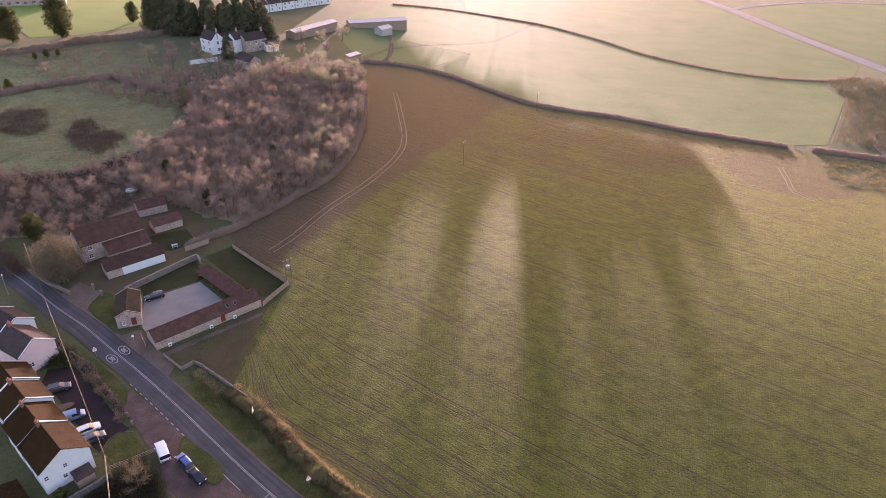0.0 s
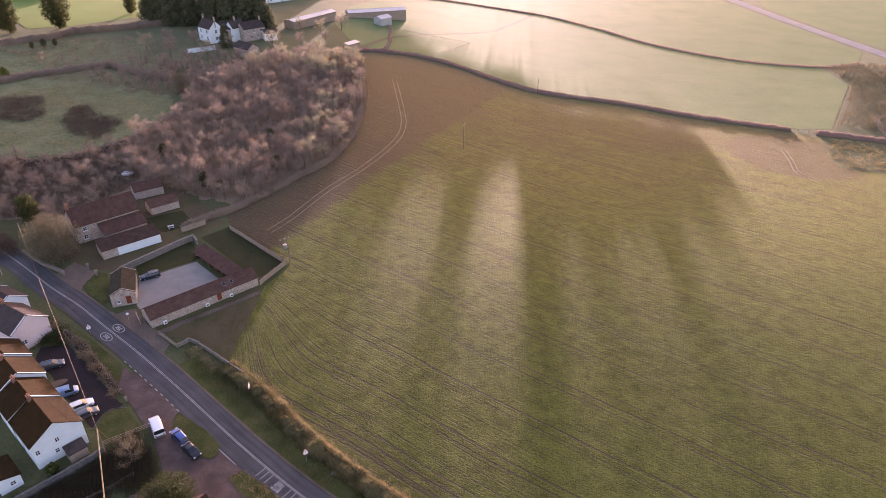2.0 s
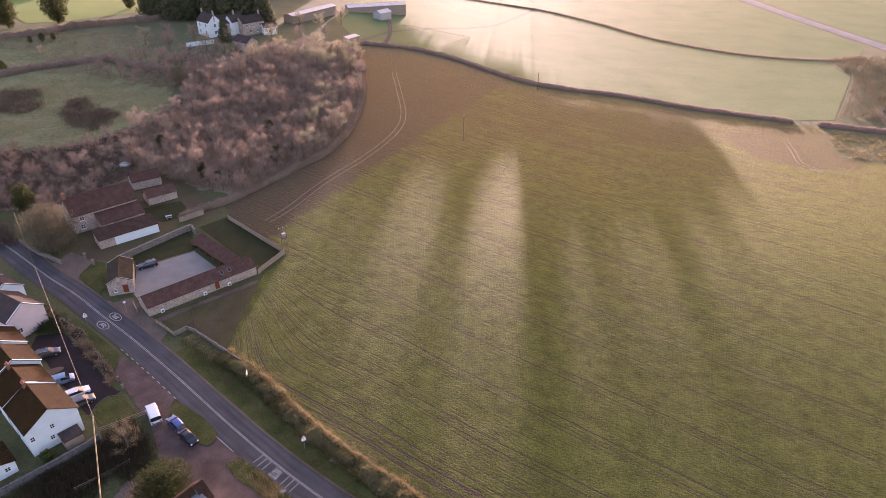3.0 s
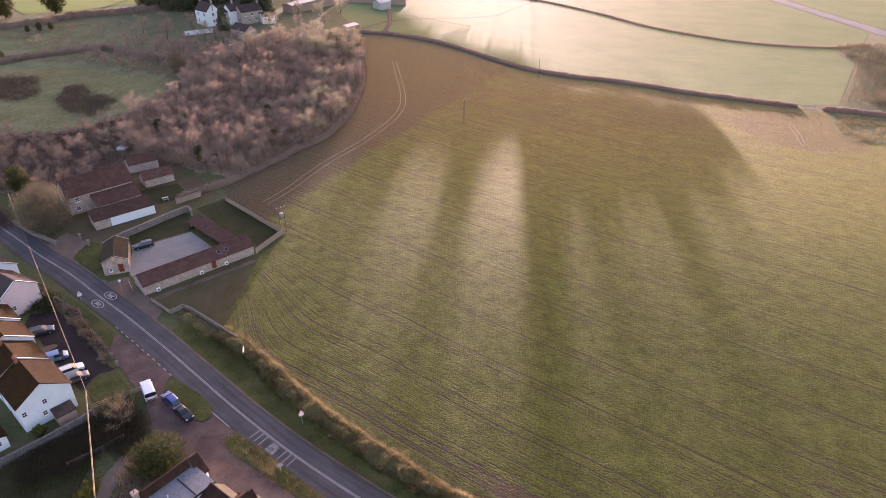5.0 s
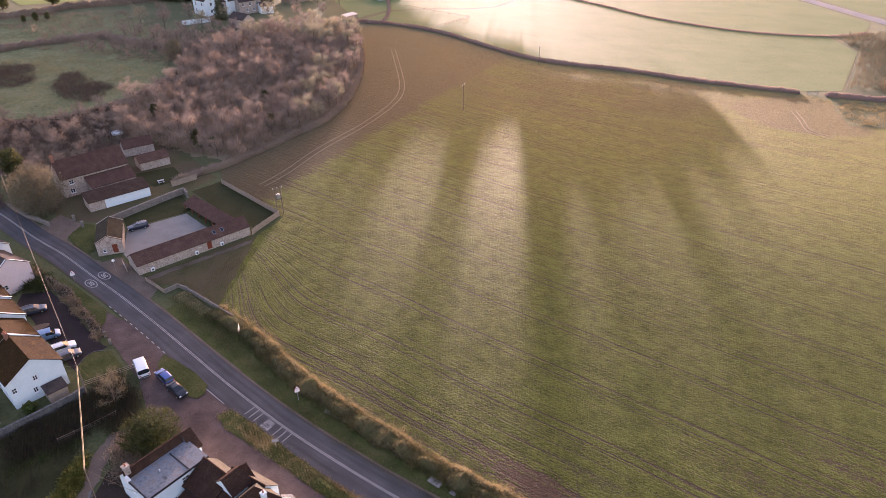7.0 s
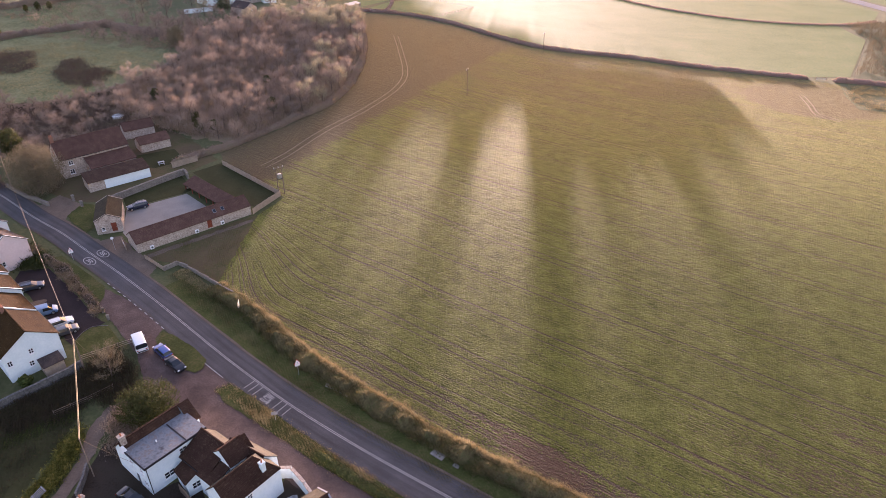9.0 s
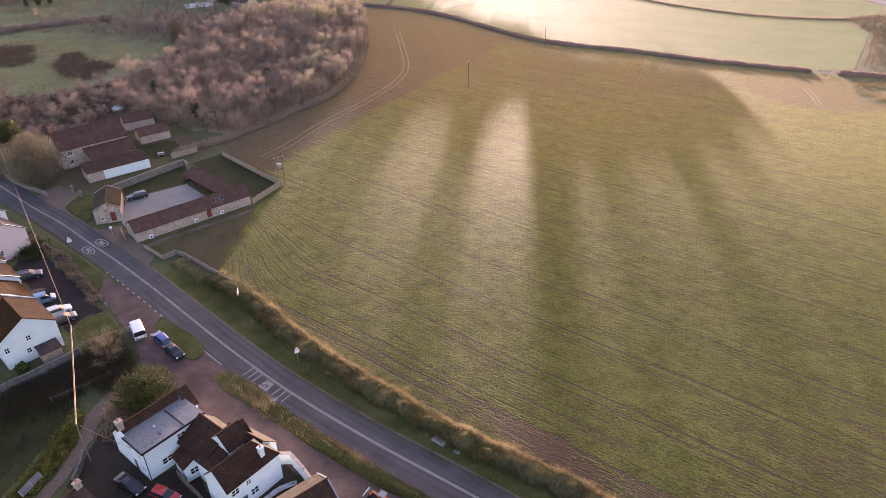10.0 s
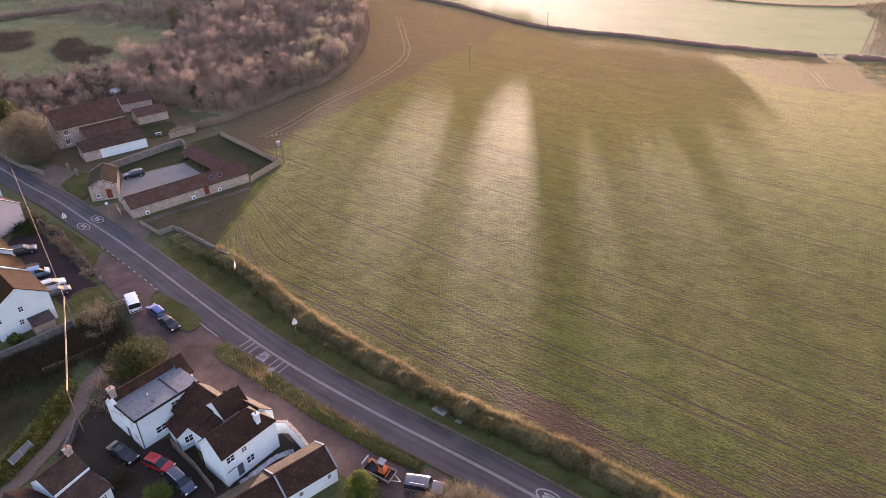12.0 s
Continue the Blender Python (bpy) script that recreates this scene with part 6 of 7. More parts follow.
thicket("garden_greens", [(-63, 68.0), (-57.2, 71.8), (-54.4, 73.6), (-54.2, 70.8), (-57.6, 67.8), (-62, 64.6)], 150, .5, "hedge_green", "low green weeds along the bramble", 52, .06, "weeds", clump=1.2)
thicket("bank_shrubs", [(-53.4, 60), (-53.6, 66), (-52.4, 69.5), (-50.9, 64), (-51.6, 58), (-52.6, 53.6), (-55.4, 48.5), (-57, 50), (-54.6, 55)], 520, 1.1, "sunlit_bank_leaf", "green shrubs with sunlit gold in their leaf colour beside the track", 27, .075, "shrubs", spread=1.1, clump=1.3)
thicket("lane_shrubs", [(-48.8, 72.8), (-44.2, 72.6), (-42.8, 66.5), (-45.6, 64.6), (-47.4, 66)], 190, 1.8, "scrub", "tangled bare shrubs beside the flat-roofed house", 28, .035)
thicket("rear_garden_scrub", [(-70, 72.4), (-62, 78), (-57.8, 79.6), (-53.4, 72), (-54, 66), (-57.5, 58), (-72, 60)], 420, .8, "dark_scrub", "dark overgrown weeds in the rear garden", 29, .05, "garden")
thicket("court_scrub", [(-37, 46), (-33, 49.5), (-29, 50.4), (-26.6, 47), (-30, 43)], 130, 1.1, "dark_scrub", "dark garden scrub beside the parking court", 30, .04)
thicket("yard_shrubs", [(-86, 117.4), (-80.2, 113.4), (-79, 109.5), (-83, 108.8), (-87.4, 113)], 90, 2.3, "evergreen", "dark evergreen shrubs beside the pink house", 31, .08, "shrubs")

thicket("verge_scrub", [(-53.6, 108.6), (-51.5, 111), (-44.2, 104.2), (-37.5, 98), (-36.5, 94.6), (-40.2, 96.8), (-47, 102.4)], 200, .7, "bramble", "broad tangle of brown bramble on the roadside bank", 33, .035, "bramble")
def band(pts, lo, hi):
    """Outline of a strip beside a line, from lo to hi to its left."""
    ln = smooth_line(pts, 4)
    dirs = [(ln[min(i + 1, len(ln) - 1)] - ln[max(i - 1, 0)]).normalized() for i in range(len(ln))]
    return [(p.x - d.y * lo, p.y + d.x * lo) for p, d in zip(ln, dirs)] + [(p.x - d.y * hi, p.y + d.x * hi) for p, d in reversed(list(zip(ln, dirs)))]


thicket("hedge_brambles", band(RH[:8] + [(40, 42)], -1.7, 1.5), 2300, 1.5, "bramble", "uneven mounds of bramble growing through the hedge", 45, .03, "bramble", clump=1.2, spread=.9)
thicket("hedge_leaves", band(RH[:8] + [(40, 42)], -2.0, .8), 700, 1.0, "hedge_green", "green bramble leaves scattered through the hedge", 47, .06, "bramble", clump=1.0, spread=.9)
thicket("hedge_straw", band(RH[:8] + [(40, 42)], .2, 3.0), 600, 1.0, "straw", "loose tufts of dry golden grass above the hedge", 46, .022, "dry grass", clump=1.3)
thicket("hedge_foot_grass", [(-44, 101.2), (-36.5, 95.2), (-25, 83.4), (-14.6, 75.2), (-3.8, 67.4), (5, 61.8), (16, 56), (24, 51), (40, 40.5), (39, 38.6), (23, 49.4), (15, 54.2), (4, 60), (-4.8, 65.6), (-15.4, 73.2), (-26, 81.6), (-37.2, 93.4), (-44.6, 99.6)], 900, .55, "bramble", "rough grass and stems at the foot of the hedge", 41, .03, "grass", clump=1.4)
thicket("verge_tufts", band([(p.x, p.y) for p in MAIN if -56 < p.x < 40][::3], 4.3, 7.4), 900, .28, "hedge_green", "uneven tufts of green grass on the verge", 42, .035, "grass", clump=1.6)
for k, patch in enumerate(([(-31, 75.4), (-29, 76), (-24.2, 72.2), (-24.8, 70.6), (-27.5, 71.8)], [(-22.8, 70.6), (-15.4, 66), (-8.2, 61.2), (-9.0, 60.4), (-16, 64.4), (-22.6, 68.6)])):
    thicket("straw_patch", patch, 300 + 160 * k, .95, "straw", "patch of tall dry golden grass on the bank", 53 + k, .024, "dry grass", clump=1.0)
thicket("island_tufts", ISLAND_B, 300, .6, "straw", "tufts of dry golden grass on the bank", 43, .025, "grass", clump=1.0)
thicket("island_green_tufts", ISLAND_A, 160, .22, "hedge_green", "uneven grass tufts on the kerbed island", 44, .03, "grass", clump=1.2)
random.seed(52)
SHRUB = []
for k in range(3):
    a, b = bare_tree_meshes(200 + k, 3.0, 1.5, 9, 1500, .5, .6, .016, .06)
    SHRUB.append((a.mesh("trunk", M["bark"]), b.mesh("crown", M["tan_twig"])))
hl = smooth_line([(-85, 114.5), (-79, 112), (-74.6, 109.0), (-70.6, 105.0), (-67.0, 101.6), (-63.6, 98.0), (-61.8, 96.0)], 1.5)
for k, p in enumerate(hl):
    if k % 5 == 3:
        continue
    tree("bare_shrub", SHRUB[k % 3], p.x + rnd(-.9, .9), p.y + rnd(-.9, .9), rnd(.35, .95), rnd(0, 360), "bark", "tan_twig", "bare brown shrub in the yard hedge", "shrub", "shrubs of the yard hedge")
# single trees and bushes
tree("old_tree", leafy_meshes(81, 10.6, 6.4, 5.8, 17000, .19, 15, .08), -95.6, 141.2, 1.05, 20, "bark", "old_twig", "broad pale-twigged tree beside the road")
tree("ivy_tree", leafy_meshes(82, 9.5, 3.0, 3.0, 4200, .26, 14, .2), -109.5, 156.0, 1.0, 0, "bark", "holm", "dark ivy-clad tree behind the broad tree")
tree("evergreen_bush", shoots(leafy_meshes(83, 5.0, 4.1, 3.4, 8000, .18, 13, .08), 83, 5.0, 4.1, 3.4), -43.2, 71.8, 1.05, 30, "bark", "bush_leaf", "large olive-green evergreen bush beside the lane", "bush")
tree("conifer_bush", leafy_meshes(84, 4.4, 2.3, 2.3, 9000, .12, 18, .1, True), -8.8, 51.8, 1.0, 0, "bark", "golden_conifer", "dense yellow-green conifer beside the outbuilding", "conifer")
tree("round_bush", leafy_meshes(85, 2.2, 1.5, 1.5, 5500, .09, 14, .15), -32.8, 50.3, 1.25, 0, "bark", "golden_conifer", "rounded clipped green bush in the court", "bush")
for k, (x, y, sc) in enumerate(((-1.2, 49.4, .9), (1.8, 50.4, 1.0), (4.8, 49.6, 1.1), (7.8, 48.0, 1.1))):
    tree("feathery_shrub", bare_tree_meshes(86 + k * 3, 3.2, 2.3, 14, 5200, .6, .7, .012, .04), x, y, sc, k * 50, "bark", "old_twig", "pale feathery bare shrub beside the lane", "shrub", "feathery shrubs by the lane")
tree("garden_tree", bare_tree_meshes(88, 6.0, 2.2, 12, 1500, .9, .9, .02, .05), -52.6, 80.0, 1.0, 0, "bark", "old_twig", "slender bare garden tree with pale stems")
tree("yucca_bush", leafy_meshes(89, 1.8, 1.1, 1.1, 500, .35, 7, .2), -65.0, 77.6, 1.0, 0, "bark", "hedge_green", "spiky green garden plant below the gable", "shrub")
tree("court_bush", leafy_meshes(90, 2.6, 1.5, 1.3, 2600, .13, 12, .1), -38.2, 52.9, 1.0, 0, "bark", "dark_scrub", "dark untidy bush in the court", "bush")
for k, (x, y, s) in enumerate(((-200.4, 356, 1.15), (-219, 343, .95), (-229, 350, 0.9), (-180, 398, 0.62))):
    tree("parkland_tree", leafy_meshes(100 + k, 19, 6.2, 6.2, 5000, .55, 16, .10), x, y, s, k * 40, "bark", "holm", "tall rounded evergreen tree in the park", "tree", "park trees")
CON = []
for k in range(3):
    a, b = leafy_meshes(110 + k, 21, 5.4, 5.4, 3600, .72, 22, .05, True)
    CON.append((a.mesh("trunk", M["bark"]), b.mesh("crown", M["conifer"])))
random.seed(12)
for k in range(46):
    f = k / 45
    x, y = -163 + 70 * f + rnd(-3, 3), 382 - 20 * f + rnd(-5, 12)
    tree("tall_conifer", CON[k % 3], x, y, rnd(.75, 1.12), rnd(0, 360), "bark", "conifer", "tall dark conifer behind the manor", "conifer", "conifers behind the manor")
for k, (x, y) in enumerate(((-104, 330), (-121, 330), (-84, 335), (-72, 345), (-66, 372), (-56, 384), (-78, 376), (-134, 330), (-140, 318), (-60, 352), (-110, 314), (-126, 310))):
    tree("garden_tree", BARE[k % 6] if k % 2 else PALE[k % 2], x, y, .75 + .1 * (k % 3), k * 50, "bark", "twig", "leafless tree around the manor", "tree", "trees around the manor")
tree("round_tree", leafy_meshes(140, 7.5, 3.8, 3.8, 6500, .2, 14, .12), -105.5, 264.0, 1.0, 0, "bark", "old_twig", "rounded pale-twigged tree on the hillside", "tree")
tree("dark_conifer", CON[1], -106.5, 331.5, .55, 40, "bark", "conifer", "dark conifer in front of the manor", "conifer")
tree("small_conifer", leafy_meshes(141, 5.0, 2.2, 2.2, 2600, .2, 16, .08, True), -181.0, 271.5, 1.0, 0, "bark", "golden_conifer", "small cone-shaped evergreen beside the hedge", "conifer")
for k, (x, y, sc) in enumerate(((-193, 315, .5), (-189, 318, .62), (-185, 321, .55))):
    tree("paddock_bush", IVY[k % 3], x, y, sc, k * 70, "bark", "holm", "rounded dull green bush in the paddock", "bush", "bushes of the paddock")
# unseen tall trees added beyond the far pastures to cast long field shadows
PINE = []
for k, (rx, n, size, lobes, base) in enumerate(((5.8, 4200, 2.0, 20, .70), (9.0, 1700, 2.1, 34, .76), (5.6, 1800, 2.0, 18, .75), (9.0, 800, 1.8, 34, .88))):
    a, b = leafy_meshes(130 + k, 43, rx, rx, n, size, lobes, base, girth=.0025)
    PINE.append((a.mesh("trunk", M["bark"]), b.mesh("crown", M["conifer"])))
# across the sun's way: tree-top heights above sea level, fitted to the shade's edge
TOPS = [(-92, 33.2), (-51, 32.1), (-43, 31.8), (-32, 31.1), (-24, 30.0), (-16, 28.6), (-10, 27.5), (-3, 26.8), (4, 26.0), (17, 28.4), (22, 28.4), (30, 28.4), (36, 28.0), (44, 27.3), (52, 26.6), (64, 24.4), (79, 20.2)]
belt = [(690, -14.6, 31.9, 0), (693, -12.0, 31.5, 0), (692, 10.2, 32.6, 0), (694, 12.6, 32.4, 0), (702, 11.4, 32.4, 0), (703, -13.4, 31.6, 0), (695, 48.0, 29.6, 2), (697, 51.0, 28.4, 2)]
random.seed(31)
for k in range(36):
    u = -92 + 168 * k / 35 + rnd(-1.5, 1.5)
    belt.append((700 + rnd(-8, 8), u, np.interp(u, *zip(*TOPS)) + rnd(-.6, 1.2), 3 if u > 60 else 2 if u > 40 else 1))
for s, u, top, j in belt:
    x, y = s * math.sin(saz) + u * math.cos(saz), s * math.cos(saz) - u * math.sin(saz)
    tree("shade_pine", PINE[j], x, y, (top - gz(x, y)) / 43, u * 9, "bark", "conifer", "unseen tall bare-stemmed pine added to cast shade on the field", "tree", "tall pines beyond the pastures")

# young crop plants standing in drilled rows on the near part of the field
random.seed(61)
FIELD = [(-40, 118), (-41.6, 106.6), (-36.0, 101.0), (-23.6, 89.2), (-12.8, 81.2), (-2.2, 73.3), (6.8, 67.7), (17.8, 61.7), (25.8, 57.2), (59.7, 35.7), (100, 10), (118, 40), (110, 85), (70, 140), (0, 152), (-30, 140)]
leafy = Geo()
ca, sa = math.cos(radians(-33)), math.sin(radians(-33))
BARE_SPOTS = ((15.6, 66.2, -36, 11, 3.2), (33, 55.6, -33, 12, 1.8))
for r in range(int(180 / .42)):
    v = 25 + r * .42
    u = -110.0
    while u < 100:
        u += rnd(.22, .5)
        w = v + .10 * noise.noise(Vector((u * .2, v, 0))) + rnd(-.05, .05)
        w += ROW_BEND[1] * max(0.0, ROW_BEND[0] - u) ** 2 * min(26.0, max(0.0, 92.0 - w)) / 26.0
        x, y = u * ca - w * sa, u * sa + w * ca
        if y > 152 or y < 25 or x < -42 or x > 116 or noise.noise(Vector((x * .11, y * .11, 1))) + .6 * noise.noise(Vector((u * .06, v * .5, 7))) < rnd(-.75, .15):
            continue
        thin = False
        for cx, cy, turn, hl, hw in BARE_SPOTS:
            cb, sb = math.cos(radians(turn)), math.sin(radians(turn))
            thin = thin or (((x - cx) * cb + (y - cy) * sb) / hl) ** 2 + (((y - cy) * cb - (x - cx) * sb) / hw) ** 2 < rnd(.6, 1.2)
        if (thin and random.random() < .9) or random.random() > .7 * min(1, max(0, (152 - y) / 60)) or not inside(x, y, FIELD):
            continue
        z = gz(x, y, .055)
        for _ in range(3):
            a, l, up = rnd(0, 6.283), rnd(.09, .18), rnd(.1, .45)
            dx, dy = math.cos(a), math.sin(a)
            k = len(leafy.v)
            leafy.v += [(x - dy * .028, y + dx * .028, z), (x + dy * .028, y - dx * .028, z), (x + dx * l, y + dy * l, z + l * up)]
            leafy.f.append((k, k + 1, k + 2))
tagged(part("crop_plants", leafy, "crop_leaf"), "young green crop plants in drilled rows", "crop", "", "stuff")


# ---- walls, fences, gates ----
def wall_line(name, pts, height, thick, material, label, cope="stone", step=2.5):
    """A free-standing wall that steps with the ground, with coping stones."""
    w = thing(name, Matrix.Identity(4), label, "wall", "", "structure")
    line = smooth_line(pts, step)
    for a, b in zip(line, line[1:]):
        l, yaw = (b - a).length, math.degrees(math.atan2(b.y - a.y, b.x - a.x))
        m = pose(a.x, a.y, min(gz(a.x, a.y), gz(b.x, b.y)), 0, 0, yaw)
        part("wall_length", Geo().box(0, l, -thick / 2, thick / 2, -.6, height * rnd(.97, 1.03), m), material, w)
        n = max(1, int(l / .8))
        for i in range(n):
            part("coping_stone", Geo().box(l * i / n + .01, l * (i + 1) / n - .01, -thick / 2 - .05, thick / 2 + .05, height * 1.03 + .002, height * 1.03 + rnd(.08, .14), m, .02), cope, w)
    return w


def board_fence(name, pts, height, label, panel=1.8, board=.15, material="timber"):
    """Close-boarded fence: posts, rails and boards."""
    f = thing(name, Matrix.Identity(4), label, "fence", "", "structure")
    for (x0, y0), (x1, y1) in zip(pts, pts[1:]):
        l = math.hypot(x1 - x0, y1 - y0)
        n = max(1, round(l / panel))
        yaw = math.degrees(math.atan2(y1 - y0, x1 - x0))
        for i in range(n):
            a = (x0 + (x1 - x0) * i / n, y0 + (y1 - y0) * i / n)
            b = (x0 + (x1 - x0) * (i + 1) / n, y0 + (y1 - y0) * (i + 1) / n)
            m = pose(a[0], a[1], min(gz(*a), gz(*b)), rnd(-1.5, 1.5), 0, yaw)
            w = l / n
            part("post", Geo().box(-.06, .06, -.06, .06, -.4, height + .1, m), material, f)
            p = Geo().box(.06, w - .06, .03, .07, .25, .33, m).box(.06, w - .06, .03, .07, height - .35, height - .27, m)
            k = max(2, int(w / board))
            for j in range(k):
                u0, u1 = .06 + (w - .12) * j / k, .06 + (w - .12) * (j + 1) / k - .012
                p.box(u0, u1, .0, .028, .03, height + rnd(-.02, .02), m)
            part("fence_panel", p, material, f)
    return f


def rail_fence(name, pts, label, height=1.1, bay=2.4, rails=3, material="timber"):
    f = thing(name, Matrix.Identity(4), label, "fence", "", "structure")
    for (x0, y0), (x1, y1) in zip(pts, pts[1:]):
        n = max(1, round(math.hypot(x1 - x0, y1 - y0) / bay))
        prev = None
        for i in range(n + 1):
            x, y = x0 + (x1 - x0) * i / n, y0 + (y1 - y0) * i / n
            part("post", Geo().tube([(x, y, gz(x, y, -.3)), (x, y, gz(x, y, height + .1))], .06, 6), material, f)
            if prev:
                for k in range(rails):
                    h = height * (k + 1) / rails - .05
                    part("rail", Geo().tube([(prev[0], prev[1], gz(*prev, h)), (x, y, gz(x, y, h))], .04, 4), material, f)
            prev = (x, y)
    return f


random.seed(77)
board_fence("paddock_fence", [(-57.1, 158.6), (-38.6, 142.8), (-42.3, 135.2), (-43.0, 133.4)], 1.5, "weathered close-boarded timber fence round the paddock", 2.4, .3)
wall_line("yard_wall", [(-77.6, 136.2), (-70.2, 146.2), (-65.0, 152.6), (-63.4, 150.2)], 1.5, .5, "weathered_stone", "rough stone wall behind the courtyard lawn", "weathered_stone")
wall_line("manor_garden_wall", [(-120.9, 318.2), (-116, 322.4), (-110.3, 326.8)], 2.0, .5, "render_white", "pale garden wall below the manor")
wall_line("corner_wall", [(-55.0, 110.0), (-53.0, 112.3), (-47.7, 108.9), (-42.6, 105.2), (-39.0, 102.6)], 0.85, .22, "weathered_stone", "low weathered stone wall at the field corner", "weathered_stone")
board_fence("entrance_gate_fence", [(-60.2, 113.9), (-57.6, 112.0), (-55.0, 110.0)], 1.1, "pale timber gate and fence beside the barn", 1.8, .2)
board_fence("garden_fence", [(-69.3, 155.8), (-64.3, 160.8)], 1.6, "pale timber garden fence near the cottage", 1.7, .25)
wall_line("rear_garden_wall", [(-72, 67), (-65.2, 73.9), (-59.3, 80.4), (-58.2, 82.2)], 1.4, .35, "grey_stone", "grey garden wall behind the terrace", "grey_stone")
rail_fence("lawn_fence", [(-59.2, 83.6), (-56.2, 85.6), (-52.6, 88.2)], "weathered post and rail fence beside the lane")
rail_fence("track_fence", [(-57.6, 71.5), (-54, 74.6), (-51.2, 77.4)], "thin weathered post and rail fence in the garden", 1.0, material="pole_wood")
rail_fence("pasture_fence", [(177.7, 279.8), (203, 319), (226.5, 357.5)], "pale post and rail fence along the pasture", 1.3, 3.0)
rail_fence("farm_fence", [(-28, 353), (-6, 351.5), (4, 370), (18, 400), (-22, 401)], "thin fence across the far pasture", 1.2, 4.0, 2)
board_fence("court_fence", [(-34.2, 58.7), (-30.0, 55.1), (-26.6, 51.8)], 1.7, "dark weathered board fence beside the white cottage", 1.8, .15, "pole_wood")
wall_line("courtyard_wall", [(-21.2, 61.6), (-19.6, 61.6), (-17.4, 59.2), (-16.2, 57.6)], 2.0, .4, "render_white", "tall white rendered wall with stone coping at the lane")
board_fence("court_garden_fence", [(-44.6, 54.9), (-41.6, 53.4), (-39.0, 52.0)], 1.2, "low weathered board fence in the court", 1.5, .15)
wall_line("track_wall", [(-48.3, 62.2), (-47.8, 60.2), (-47.4, 57.2)], 1.2, .24, "grey_stone", "grey stone wall beside the narrow track", "grey_stone")
wall_line("road_wall", [(-105.0, 143.2), (-97.5, 138.0), (-93.8, 136.4), (-90.4, 134.4)], 0.9, .5, "weathered_stone", "low stone wall beneath the broad tree", "weathered_stone")
for x, y in ((-86.0, 137.2), (-82.8, 134.6)):
    pl = thing("gate_pillar", at(x, y, 40), "square stone gate pillar with a cap", "gate pillar", "farm gate pillars")
    part("shaft", Geo().box(-.28, .28, -.28, .28, -.4, 1.4), "weathered_stone", pl)
    part("cap", Geo().box(-.36, .36, -.36, .36, 1.402, 1.6, None, .12), "weathered_stone", pl)


def field_gate(x, y, yaw, w, label):
    g = thing("field_gate", at(x, y, yaw), label, "gate")
    for u in (-w / 2, w / 2):
        part("gate_post", Geo().box(u - .09, u + .09, -.09, .09, -.4, 1.4), "timber", g)
    for i in range(5):
        part("bar", Geo().tube([(-w / 2 + .12, 0, .25 + .22 * i), (w / 2 - .12, 0, .25 + .22 * i)], .035, 6), "steel", g)
    part("brace", Geo().tube([(-w / 2 + .12, .03, .25), (w / 2 - .12, .03, 1.13)], .03, 6), "steel", g)
    return g


field_gate(-66.4, 118.4, 125, 3.2, "metal bar gate standing at the farm entrance")
field_gate(160.6, 274.2, -20, 4.0, "metal bar gate at the field gateway")


# ---- poles, wires, signs, lamps ----
def pole(x, y, h, label, arm=1.4, twin=False, transformer=False, arm_yaw=0.0, girth=1.0):
    p = thing("utility_pole", at(x, y, arm_yaw), label, "utility pole")
    for o in ((-.75, .75) if twin else (0,)):
        part("post", Geo().tube([(o, 0, -.8), (o, 0, h * .5), (o, 0, h)], [.13 * girth, .115 * girth, .095 * girth], 10), "pole_wood", p)
    if arm:
        part("crossarm", Geo().box(-arm, arm, -.06, .06, h - .35, h - .2), "pole_wood", p)
        for u in (-arm + .15, 0, arm - .15):
            i = part("insulator", Geo().tube([(u, 0, h - .2), (u, 0, h - .1), (u, 0, h + .12)], [.05, .09, .06], 8), "porcelain", p)
    if transformer:
        t = part("transformer", Geo().box(-.45, .45, -.35, .35, h - 2.9, h - 1.8).tube([(0, 0, h - 1.8), (0, 0, h - 1.6)], .2, 10), "steel", p, "grey transformer box")
        part("bracket", Geo().box(-.8, .8, -.42, -.36, h - 3.0, h - 2.9), "dark_trim", t)
    return p


pole(-38.4, 143.6, 7.3, "twin wooden pole with a grey transformer", 1.3, True, True, 40)
pole(-31.2, 264.8, 11.0, "tall wooden pole at the wood's edge", 0.9, arm_yaw=20)
pole(46.7, 305.5, 9.0, "wooden pole at the far hedge", 1.2, arm_yaw=70)
pole(9.3, 228.4, 9.2, "wooden pole standing in the crop field", 1.2, arm_yaw=70)
pole(-134.4, 295.3, 8.4, "twin wooden pole in the paddock", 1.0, True, False, 30)
pole(-103.9, 143.2, 8.5, "wooden pole beneath the trees by the road", 0.0)
pole(-57.8, 81.6, 6.6, "wooden telegraph pole beside the garden", 0.0)
pole(-46.9, 60.9, 7.4, "wooden telegraph pole beside the track", 0.0, girth=.65)


def wire(pts, sag, r, label, material="cable"):
    w = thing("cable", Matrix.Identity(4), label, "cable")
    for (a, b) in zip(pts, pts[1:]):
        a, b = Vector(a), Vector(b)
        path = [a.lerp(b, i / 16) - Vector((0, 0, sag * 4 * (i / 16) * (1 - i / 16))) for i in range(17)]
        part("cable_span", Geo().tube(path, r, 5), material, w)


